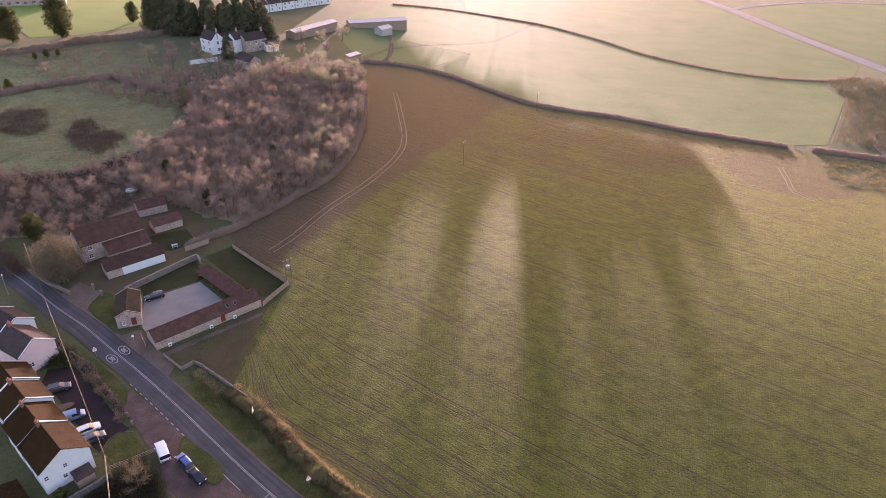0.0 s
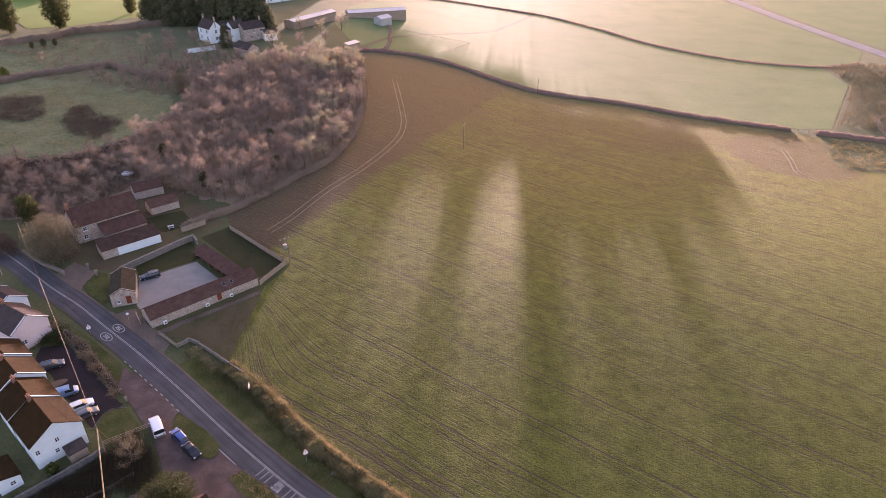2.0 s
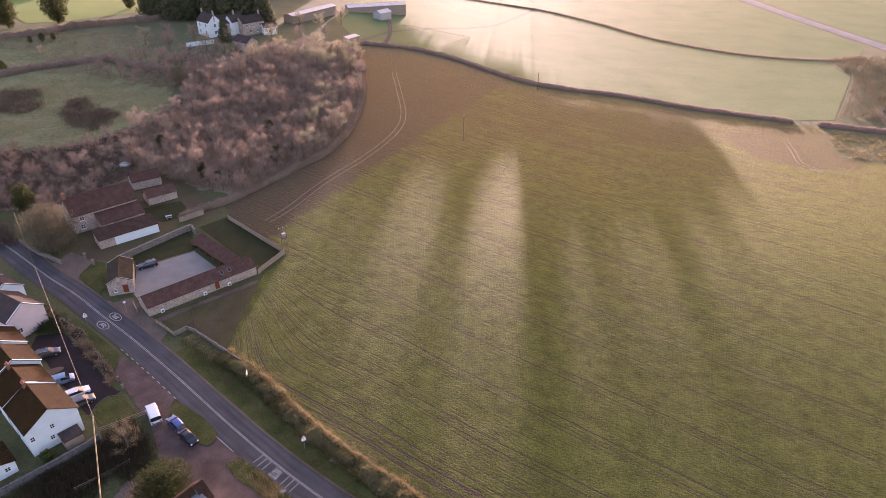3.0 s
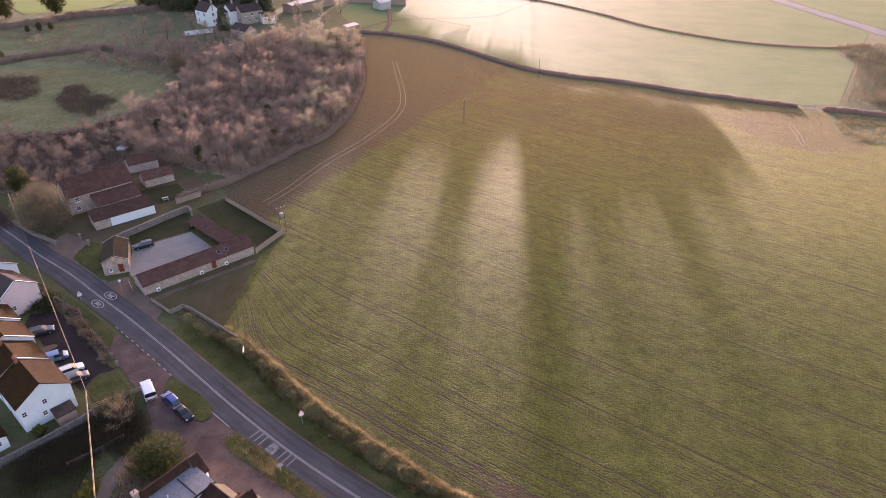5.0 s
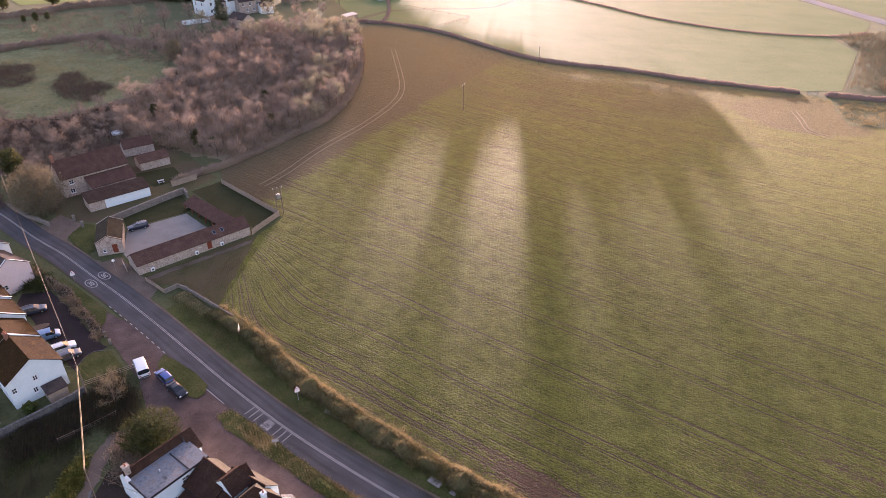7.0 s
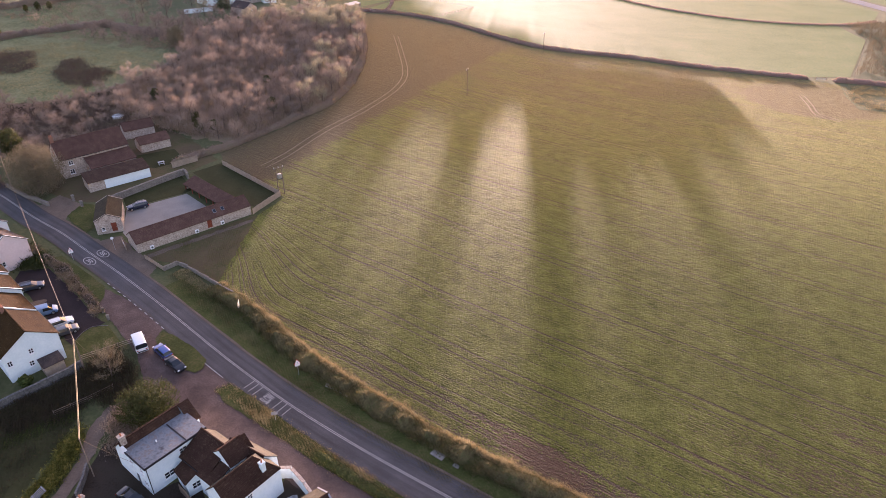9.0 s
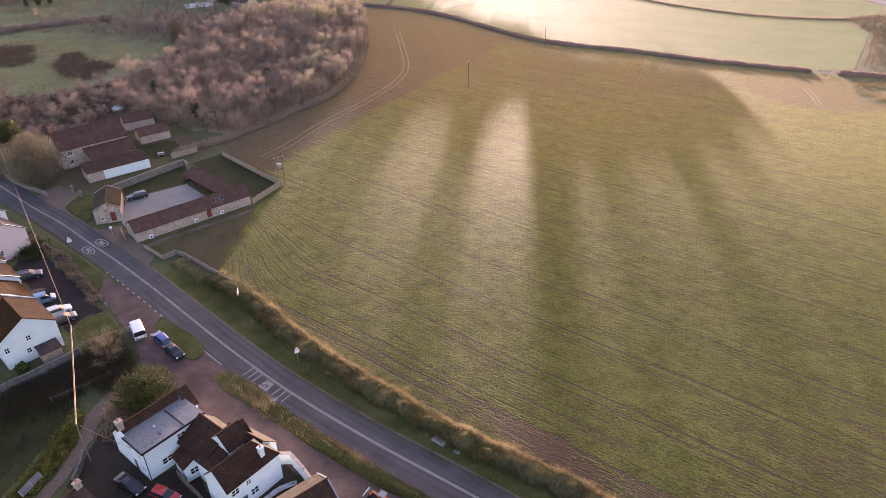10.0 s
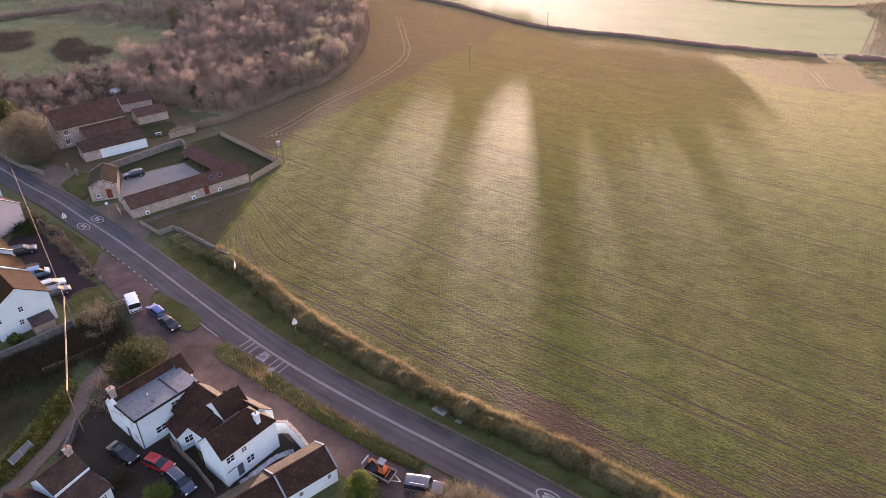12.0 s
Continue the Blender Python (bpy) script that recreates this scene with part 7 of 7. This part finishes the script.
P1, P2, P3 = (-103.9, 143.2, gz(-103.9, 143.2, 8.4)), (-57.8, 81.6, gz(-57.8, 81.6, 6.5)), (-46.9, 60.9, gz(-46.9, 60.9, 7.3))
wire([P1, P2], 0.5, .026, "thin pale overhead cable between wooden poles")
for o in (-.06, .06):
    wire([(P2[0] + o, P2[1], P2[2] - .1), (P3[0] + o, P3[1], P3[2] - .1)], .25, .042, "heavy overhead cable coloured pale gold as if sunlit", "sunlit_cable")
wire([P3, (-38.5, 59.0, gz(-38, 59.5, 4.7))], .2, .02, "thin service cable to the flat-roofed house")
wire([P2, (-61.4, 83.3, gz(-61.4, 83.3, 4.6))], .1, .02, "thin service cable to the terrace")
wire([P2, (-55.3, 82.5, gz(-55.3, 82.5, 0))], 0, .02, "thin stay wire of the telegraph pole")


def sign(name, x, y, yaw, h, shape, label, plate="white_trim"):
    s = thing(name, at(x, y, yaw), label, "road sign")
    part("sign_post", Geo().tube([(0, 0, -.4), (0, 0, h)], .045, 8), "steel", s)
    if shape == "triangle":
        pl = part("plate", Geo().add([(-.52, -.06, h - .78), (.52, -.06, h - .78), (0, -.06, h + .12), (-.52, -.03, h - .78), (.52, -.03, h - .78), (0, -.03, h + .12)], [(0, 1, 2), (5, 4, 3), (0, 3, 4, 1), (1, 4, 5, 2), (2, 5, 3, 0)]), "sign_red", s, "red-bordered triangle")
        part("face", Geo().add([(-.47, -.064, h - .755), (.47, -.064, h - .755), (0, -.064, h + .06)], [(0, 1, 2)]), plate, pl)
        part("symbol", Geo().box(-.06, .06, -.068, -.065, h - .6, h - .3), "dark_trim", pl)
        part("plate", Geo().box(-.42, .42, -.06, -.03, h - 1.2, h - .82), plate, s)
    elif shape == "round":
        pl = part("plate", Geo().tube([(0, -.06, h - .1), (0, -.03, h - .1)], .32, 20), "white_trim", s, "pale round disc")
        part("face", Geo().tube([(0, -.066, h - .1), (0, -.061, h - .1)], .23, 20), plate, pl)
    else:
        part("plate", Geo().box(-.5, .5, -.06, -.03, h - .6, h), "lead", s, "grey back of a sign plate")
    return s


sign("warning_sign", -74.6, 113.0, 40, 2.8, "triangle", "white triangular warning sign on a steel post")
sign("warning_sign", -22.6, 81.7, 30, 3.2, "triangle", "white triangular warning sign on the verge")
sign("direction_sign", -24.1, 71.4, 15, 2.3, "plate", "grey back of a small sign on a short post")
# a flat disc stands in for the pale ball-shaped head of this post
sign("round_head_post", -67.8, 117.1, 30, 2.9, "round", "small pale round head on a pale post at the farm entrance")
lamp = thing("street_lamp", at(-104.9, 133.4, 120), "grey street lamp beside the upper road", "street lamp")
part("lamp_post", Geo().tube([(0, 0, -.4), (0, 0, 4.6), (.1, 0, 5.1), (.7, 0, 5.25)], [.08, .06, .05, .04], 8), "steel", lamp)
part("lamp_head", Geo().box(.55, 1.1, -.12, .12, 5.18, 5.3, None, .03), "white_trim", lamp)


# ---- vehicles ----
def weld(g):
    """Join the corners that lie in one place, so that faces shade as one skin."""
    seen, vs, to = {}, [], []
    for v in g.v:
        k = tuple(round(a, 4) for a in v)
        if k not in seen:
            seen[k] = len(vs)
            vs.append(v)
        to.append(seen[k])
    g.v, g.f = vs, [tuple(to[i] for i in f) for f in g.f]
    g.f = [f for f in g.f if len(set(f)) > 2]


def car(x, y, yaw, paint, label, kind="hatch", category="car", group="", l=4.2, w=1.76, h=1.48):
    """Body, glasshouse, lamps and wheels; nose towards its own +x."""
    c = thing({"van": "van", "offroad": "off_road_car"}.get(kind, "car"), at(x, y, yaw, .05 + (.03 if kind != "x" else 0)), label, category, group)
    bx = terrain_slope(x, y, yaw)
    c.matrix_basis = at(x, y, yaw, .08) @ pose(0, 0, 0, *bx)
    prof = {"hatch": [(-.50, .48, .80, .80), (-.47, .76, .92, .92), (-.40, .86, .98, 1.40), (-.20, .88, .97, 1.48), (.05, .88, .95, 1.46), (.25, .86, .92, .96), (.38, .83, .85, .88), (.46, .74, .74, .76), (.50, .50, .58, .59)],
            "estate": [(-.50, .52, .84, .85), (-.48, .80, .95, .98), (-.45, .88, 1.0, 1.42), (-.25, .88, .99, 1.49), (.05, .88, .96, 1.46), (.24, .86, .93, .96), (.38, .83, .86, .89), (.46, .74, .76, .78), (.50, .50, .60, .61)],
            "saloon": [(-.50, .60, .86, .87), (-.46, .82, .98, 1.0), (-.32, .86, 1.0, 1.04), (-.16, .87, .99, 1.42), (.04, .88, .96, 1.43), (.24, .86, .92, .95), (.38, .83, .85, .87), (.46, .74, .74, .76), (.50, .50, .58, .59)],
            "van": [(-.50, .70, 1.0, 1.0), (-.49, .90, 1.15, 1.85), (-.30, .92, 1.18, 1.92), (.0, .92, 1.18, 1.93), (.20, .92, 1.15, 1.88), (.33, .90, 1.05, 1.12), (.46, .82, .88, .9), (.50, .66, .7, .71)],
            "offroad": [(-.50, .75, 1.0, 1.0), (-.49, .88, 1.1, 1.86), (-.25, .90, 1.12, 1.92), (.0, .90, 1.12, 1.92), (.12, .90, 1.12, 1.86), (.20, .90, 1.10, 1.14), (.46, .88, 1.0, 1.02), (.50, .80, .9, .91)]}[kind]
    kz, kw = h / max(p[3] for p in prof), w / 1.76
    body, glass, roof = Geo(), Geo(), Geo()
    rings = []
    for f, hw, belt, top in prof:
        X, W2 = f * l, hw * kw * .98
        tw = W2 * (.76 if top > belt + .2 else .96)
        if kind in ("van", "offroad"):
            tw = W2 * (.9 if top > belt + .2 else .97)
        half = [(.90, .20, 0), (.98, .34, 0), (1.0, .55, 0), (.97, 1.0, 1), (0, 0, 2), (0, 0, 3), (0, 0, 4)]
        side = []
        for a, b, k in half:
            if k == 0:
                side.append((W2 * a, b * kz))
            elif k == 1:
                side.append((W2 * a, belt * kz))
        lift = (top - belt) * kz
        side += [(tw * 1.0 if lift > .2 else W2 * .9, belt * kz + lift * .86), (tw * .9, top * kz - .02 * (lift > .2)), (tw * .55, top * kz + .012)]
        rings.append([(X, -y, z) for y, z in side] + [(X, y, z) for y, z in reversed(side)])
    for i, (r0, r1) in enumerate(zip(rings, rings[1:])):
        high = max(prof[i][3] - prof[i][2], prof[i + 1][3] - prof[i + 1][2]) > .2
        both = min(prof[i][3] - prof[i][2], prof[i + 1][3] - prof[i + 1][2]) > .2
        for j in range(13):
            q = [r0[j], r0[j + 1], r1[j + 1], r1[j]]
            pane = high and j in (3, 9) and not (kind == "van" and i in (1, 2))
            screen = high and not both and 4 <= j <= 8
            tgt = glass if pane or screen else roof if (both and 4 <= j <= 8) else body
            tgt.add(q, [(0, 1, 2, 3)])
        body.add([r0[0], r1[0], r1[13], r0[13]], [(0, 1, 2, 3)])
    for r, o in ((rings[0], tuple(range(14))), (rings[-1], tuple(range(14))[::-1])):
        body.add(r, [o])
    for gg in (body, roof, glass):
        weld(gg)
    part("body", body, paint, c, "", 50)
    part("glasshouse", glass, "glass", c, "dark tinted windows")
    part("roof", roof, paint, c, "", 50)
    g = Geo()
    for sy in (-1, 1):
        for fx in (-.30, .02) if kind != "van" else (.12,):
            X = fx * l
            g.box(X - .03, X + .03, sy * w * .5 * .96 - .03, sy * w * .5 * .96 + .02, .95 * kz, 1.0 * kz)
    part("door_trim", g, "dark_trim", c)
    for sx, nm, mt in ((1, "headlight", "lamp_glass"), (-1, "tail_light", "tail_glass")):
        for sy in (-1, 1):
            part(nm, Geo().box(sx * l * .485 - .09, sx * l * .485 + .05, sy * w * .36 - .17, sy * w * .36 + .17, .62 * kz, .76 * kz, None, .015), mt, c)
    part("bumper", Geo().box(l * .47, l * .507, -w * .42, w * .42, .3, .5, None, .01), "dark_trim", c)
    part("bumper", Geo().box(-l * .507, -l * .47, -w * .42, w * .42, .3, .5, None, .01), "dark_trim", c)
    for sy in (-1, 1):
        part("wing_mirror", Geo().box(l * .16, l * .16 + .12, sy * (w / 2 + .08) - .09, sy * (w / 2 + .08) + .09, .95 * kz, 1.08 * kz, None, .02), paint, c)
        for fx in (-.31, .31):
            t = part("wheel", Geo().tube([(fx * l, sy * (w / 2 - .2), .32), (fx * l, sy * (w / 2 + .015), .32)], .33, 16), "rubber", c)
            part("rim", Geo().tube([(fx * l, sy * (w / 2 - .05), .32), (fx * l, sy * (w / 2 + .025), .32)], .21, 12), "alloy", t)
    if kind in ("estate", "offroad"):
        for sy in (-1, 1):
            part("roof_rail", Geo().tube([(-.38 * l, sy * w * .33, h + .05), (.02 * l, sy * w * .33, h + .05)], .025, 6), "alloy", c)
    return c


def terrain_slope(x, y, yaw):
    """Pitch and roll of a thing that stands on the ground."""
    a = radians(yaw)
    f = (gz(x + math.cos(a), y + math.sin(a)) - gz(x - math.cos(a), y - math.sin(a))) / 2
    s = (gz(x - math.sin(a), y + math.cos(a)) - gz(x + math.sin(a), y - math.cos(a))) / 2
    return math.degrees(math.atan(s)), -math.degrees(math.atan(f)), 0


WHITE, BLACK, NAVY, RED, BLUE, GREY, PALE_BLUE, SLATE, SILVER = [car_paint(n, c, k) for n, c, k in (
    ("white_paint", (.78, .80, .82), 0), ("black_paint", (.012, .012, .014), .2), ("navy_paint", (.018, .026, .05), .3), ("red_paint", (.42, .02, .015), .1), ("blue_paint", (.05, .09, .28), .3),
    ("grey_paint", (.12, .12, .13), .4), ("pale_blue_paint", (.16, .26, .42), .3), ("slate_paint", (.05, .065, .09), .3), ("silver_paint", (.38, .38, .37), .5))]
car(-69.9, 134.6, 213, NAVY, "dark blue estate car parked on pale gravel", "estate", l=4.6)
car(-77.6, 102.8, 28, SLATE, "dark estate car parked beside the terrace", "estate", l=4.5)
car(-71.4, 95.4, 32, PALE_BLUE, "pale blue van parked beside the terrace", "van", "van", l=4.6, h=1.8)
car(-66.9, 92.3, 38, WHITE, "white estate car parked beside the terrace", "estate", l=4.4, h=1.6)
car(-65.0, 90.4, 38, GREY, "dark grey car parked beside the white one", "hatch")
car(-46.4, 85.8, 139, BLUE, "blue hatchback parked along the lane", "hatch", l=4.1)
car(-43.3, 82.8, -38, BLACK, "black saloon car parked along the lane", "saloon", l=4.3)
car(-51.2, 87.9, 124, WHITE, "white panel van standing at the lane mouth", "van", "van", l=5.0, w=1.95, h=2.0)
car(-40.0, 57.1, -29, BLACK, "black saloon car in the shaded court", "saloon", l=4.6)
car(-34.8, 55.6, -22, RED, "bright red hatchback in the shaded court", "hatch", l=4.1)
car(-31.1, 53.0, -38, SLATE, "slate blue estate car with roof rails in the court", "estate", l=4.5)
car(-1.2, 53.0, -9, GREY, "silver-grey off-road car towing a trailer", "offroad", l=4.8, w=1.85, h=1.9)

for x, y in ((-61.2, 96.4), (-59.4, 94.4)):
    gp = thing("drive_pillar", at(x, y, 40), "low stone pillar at the drive entrance", "gate pillar", "drive pillars")
    part("shaft", Geo().box(-.22, .22, -.22, .22, -.3, 1.0), "weathered_stone", gp)
    part("cap", Geo().box(-.27, .27, -.27, .27, 1.002, 1.1, None, .06), "weathered_stone", gp)

# trailer with an orange mini excavator
tm = at(-6.9, 55.3, -28, .08) @ pose(0, 0, 0, *terrain_slope(-6.9, 55.3, -28))
tr = thing("plant_trailer", tm, "low plant trailer with pale side boards", "trailer")
part("bed", Geo().box(-2.0, 1.9, -.9, .9, .45, .55), "dark_trim", tr)
for a in ((-2.05, -1.98, -.95, .95), (1.9, 1.97, -.95, .95), (-1.98, 1.9, -.97, -.9), (-1.98, 1.9, .9, .97)):
    part("side_board", Geo().box(*a, .45, .85), "timber", tr)
part("drawbar", Geo().tube([(1.95, -.5, .5), (3.1, 0, .48)], .05, 6).tube([(1.95, .5, .5), (3.1, 0, .48)], .05, 6), "steel", tr)
for sy in (-1, 1):
    for fx in (-.4, .35):
        w = part("wheel", Geo().tube([(fx, sy * .98, .27), (fx, sy * 1.16, .27)], .28, 14), "rubber", tr)
        part("rim", Geo().tube([(fx, sy * 1.1, .27), (fx, sy * 1.175, .27)], .17, 10), "white_trim", w)
    part("mudguard", Geo().box(-.8, .75, sy * 1.08 - .12, sy * 1.08 + .12, .58, .63), "dark_trim", tr)
part("loading_ramp", Geo().box(-2.25, -2.1, -.75, .75, .5, 1.5), "steel", tr)
dg = thing("mini_excavator", tm @ pose(0.2, 0, .55), "orange mini excavator strapped on the trailer", "excavator")
for sy in (-1, 1):
    part("track", Geo().prism([(-.14, .05), (.14, .05), (.14, .36), (-.14, .36)], -.75, .75, Matrix.Translation((0, sy * .5, 0))), "rubber", dg)
part("undercarriage", Geo().box(-.4, .4, -.36, .36, .12, .42), "dark_trim", dg)
part("house", Geo().box(-.15, .8, -.5, .5, .45, 1.15, None, .08), "orange", dg)
part("seat", Geo().box(-.1, .3, -.25, .2, 1.152, 1.5, None, .04), "dark_trim", dg)
part("canopy", Geo().box(-.35, .65, -.5, .5, 2.05, 2.13, None, .03), "lead", dg)
for sx, sy in ((-.25, -.42), (-.25, .42), (.55, -.42), (.55, .42)):
    part("canopy_post", Geo().tube([(sx, sy, 1.0), (sx, sy, 2.05)], .035, 6), "dark_trim", dg)
part("boom", Geo().tube([(-.1, -.1, .7), (-.75, -.1, 1.55), (-1.2, -.1, 1.75)], [.13, .12, .09], 6), "orange", dg)
part("dipper", Geo().tube([(-1.2, -.1, 1.8), (-1.75, -.1, .8)], [.09, .07], 6), "orange", dg)
part("ram", Geo().tube([(-.45, -.1, 1.35), (-1.1, -.1, 1.95)], .045, 6), "steel", dg)
part("bucket", Geo().box(-2.0, -1.55, -.35, .15, .35, .75, None, .06), "dark_trim", dg)
part("blade", Geo().box(.95, 1.02, -.6, .6, .05, .4), "orange", dg)

# ---- small things ----
b = thing("marker_board", at(-36.9, 98.0, 30), "pale pointed board standing at the hedge end", "board")
leaf = [(-.04, .3), (.2, .9), (.17, 1.7), (.03, 2.6), (-.14, 1.8), (-.17, 1.0)]
part("board", Geo().add([(x, -.03, z) for x, z in leaf] + [(x, .03, z) for x, z in leaf], [tuple(range(6)), tuple(range(11, 5, -1))] + [(i, i + 6, (i + 1) % 6 + 6, (i + 1) % 6) for i in range(6)], pose(0, 0, 0, 0, 8, 0)), "white_sheet", b)
part("stake", Geo().box(-.05, .05, -.05, .05, -.3, 1.0), "timber", b)
t = thing("tarpaulin", Matrix.Identity(4), "long grey-white sheet lying beside the outbuilding", "tarpaulin")
g = Geo()
tp = smooth_line([(-24.0, 53.2), (-22.1, 55.5), (-20.4, 57.4), (-18.4, 58.4)], .35)
for i, p in enumerate(tp):
    d = (tp[min(i + 1, len(tp) - 1)] - tp[max(i - 1, 0)]).normalized()
    for j in range(6):
        o = (j / 5 - .5) * (.75 + .35 * noise.noise(Vector((i * .4, 1, 0))))
        hh = .12 + .55 * math.sin(math.pi * j / 5) * (.7 + .9 * noise.noise(Vector((i * .9, j * .8, 3))))
        g.v.append((p.x + d.y * o, p.y - d.x * o, gz(p.x, p.y, hh)))
for i in range(len(tp) - 1):
    for j in range(5):
        g.f.append((i * 6 + j, i * 6 + j + 1, i * 6 + j + 7, i * 6 + j + 6))
part("sheet", g, "tarp", t, "", True)
for x, y, yaw, w, l in ((.6, 66.1, -37, 1.2, 2.2), (3.2, 64.2, -35, .6, 1.0)):
    s = thing("drain_slab", at(x, y, yaw, .12), "pale concrete drain slab set in the verge", "drain slab")
    part("slab", Geo().box(-l / 2, l / 2, -w / 2, w / 2, 0, .12, None, .03), "gravel", s)
q = thing("lattice_frame", at(-52.2, 56.4, 76, .5), "pale slatted gate leaning in the shrubs", "gate")
for i in range(5):
    part("slat", Geo().box(-1.7, 1.7, -.03, .03, .15 + .2 * i, .26 + .2 * i, pose(0, 0, 0, -32, 0, 0)), "lead", q)
for u in (-1.6, 0, 1.6):
    part("stile", Geo().box(u - .05, u + .05, .032, .07, .1, 1.1, pose(0, 0, 0, -32, 0, 0)), "sheet", q)
for x, y in ((-60.2, 117.4), (-53.0, 124.2), (-48.6, 128.2)):
    a = thing("wall_unit", pose(x + .33, y - .36, gz(x, y, .55), 0, 0, 42.6), "white boxed unit fixed to the barn wall", "wall unit", "units on the barn wall")
    part("casing", Geo().box(-.4, .4, -.2, .12, 0, .75, None, .02), "white_trim", a)
    part("grille", Geo().tube([(0, -.215, .38), (0, -.2, .38)], .24, 14), "door_grey", a)
bn = thing("garden_bench", at(-73.0, 158.0, 30), "small pale garden table with benches", "garden bench")
part("top", Geo().box(-.8, .8, -.35, .35, .7, .75), "sheet", bn)
for sy in (-1, 1):
    part("bench", Geo().box(-.8, .8, sy * .7 - .13, sy * .7 + .13, .42, .46), "sheet", bn)
for u in (-.6, .6):
    part("leg", Geo().box(u - .05, u + .05, -.75, .75, 0, .42).box(u - .05, u + .05, -.1, .1, .42, .7), "sheet", bn)
bt = thing("covered_boat", at(-96.5, 187.9, 20), "small boat under a pale cover behind the cottage", "boat")
part("hull", Geo().tube([(-1.9, 0, .5), (-1.2, 0, .6), (.5, 0, .6), (1.9, 0, .8)], [.5, .7, .65, .1], 10), "white_trim", bt, "", True)
part("cover", Geo().tube([(-1.6, 0, 1.0), (0, 0, 1.15), (1.4, 0, 1.05)], [.4, .5, .2], 8), "tarp", bt, "", True)
part("cradle", Geo().box(-1.2, 1.0, -.5, .5, -.2, .15), "timber", bt)
bb = thing("blue_bin", at(-71.6, 83.6, 50, 0), "blue plastic store behind the terrace", "bin")
part("bin_body", Geo().box(-.9, .9, -.5, .5, 0, 1.2, None, .06), "blue_bin", bb)
part("bin_lid", Geo().box(-.95, .95, -.55, .55, 1.203, 1.3, None, .05), "blue_bin", bb)
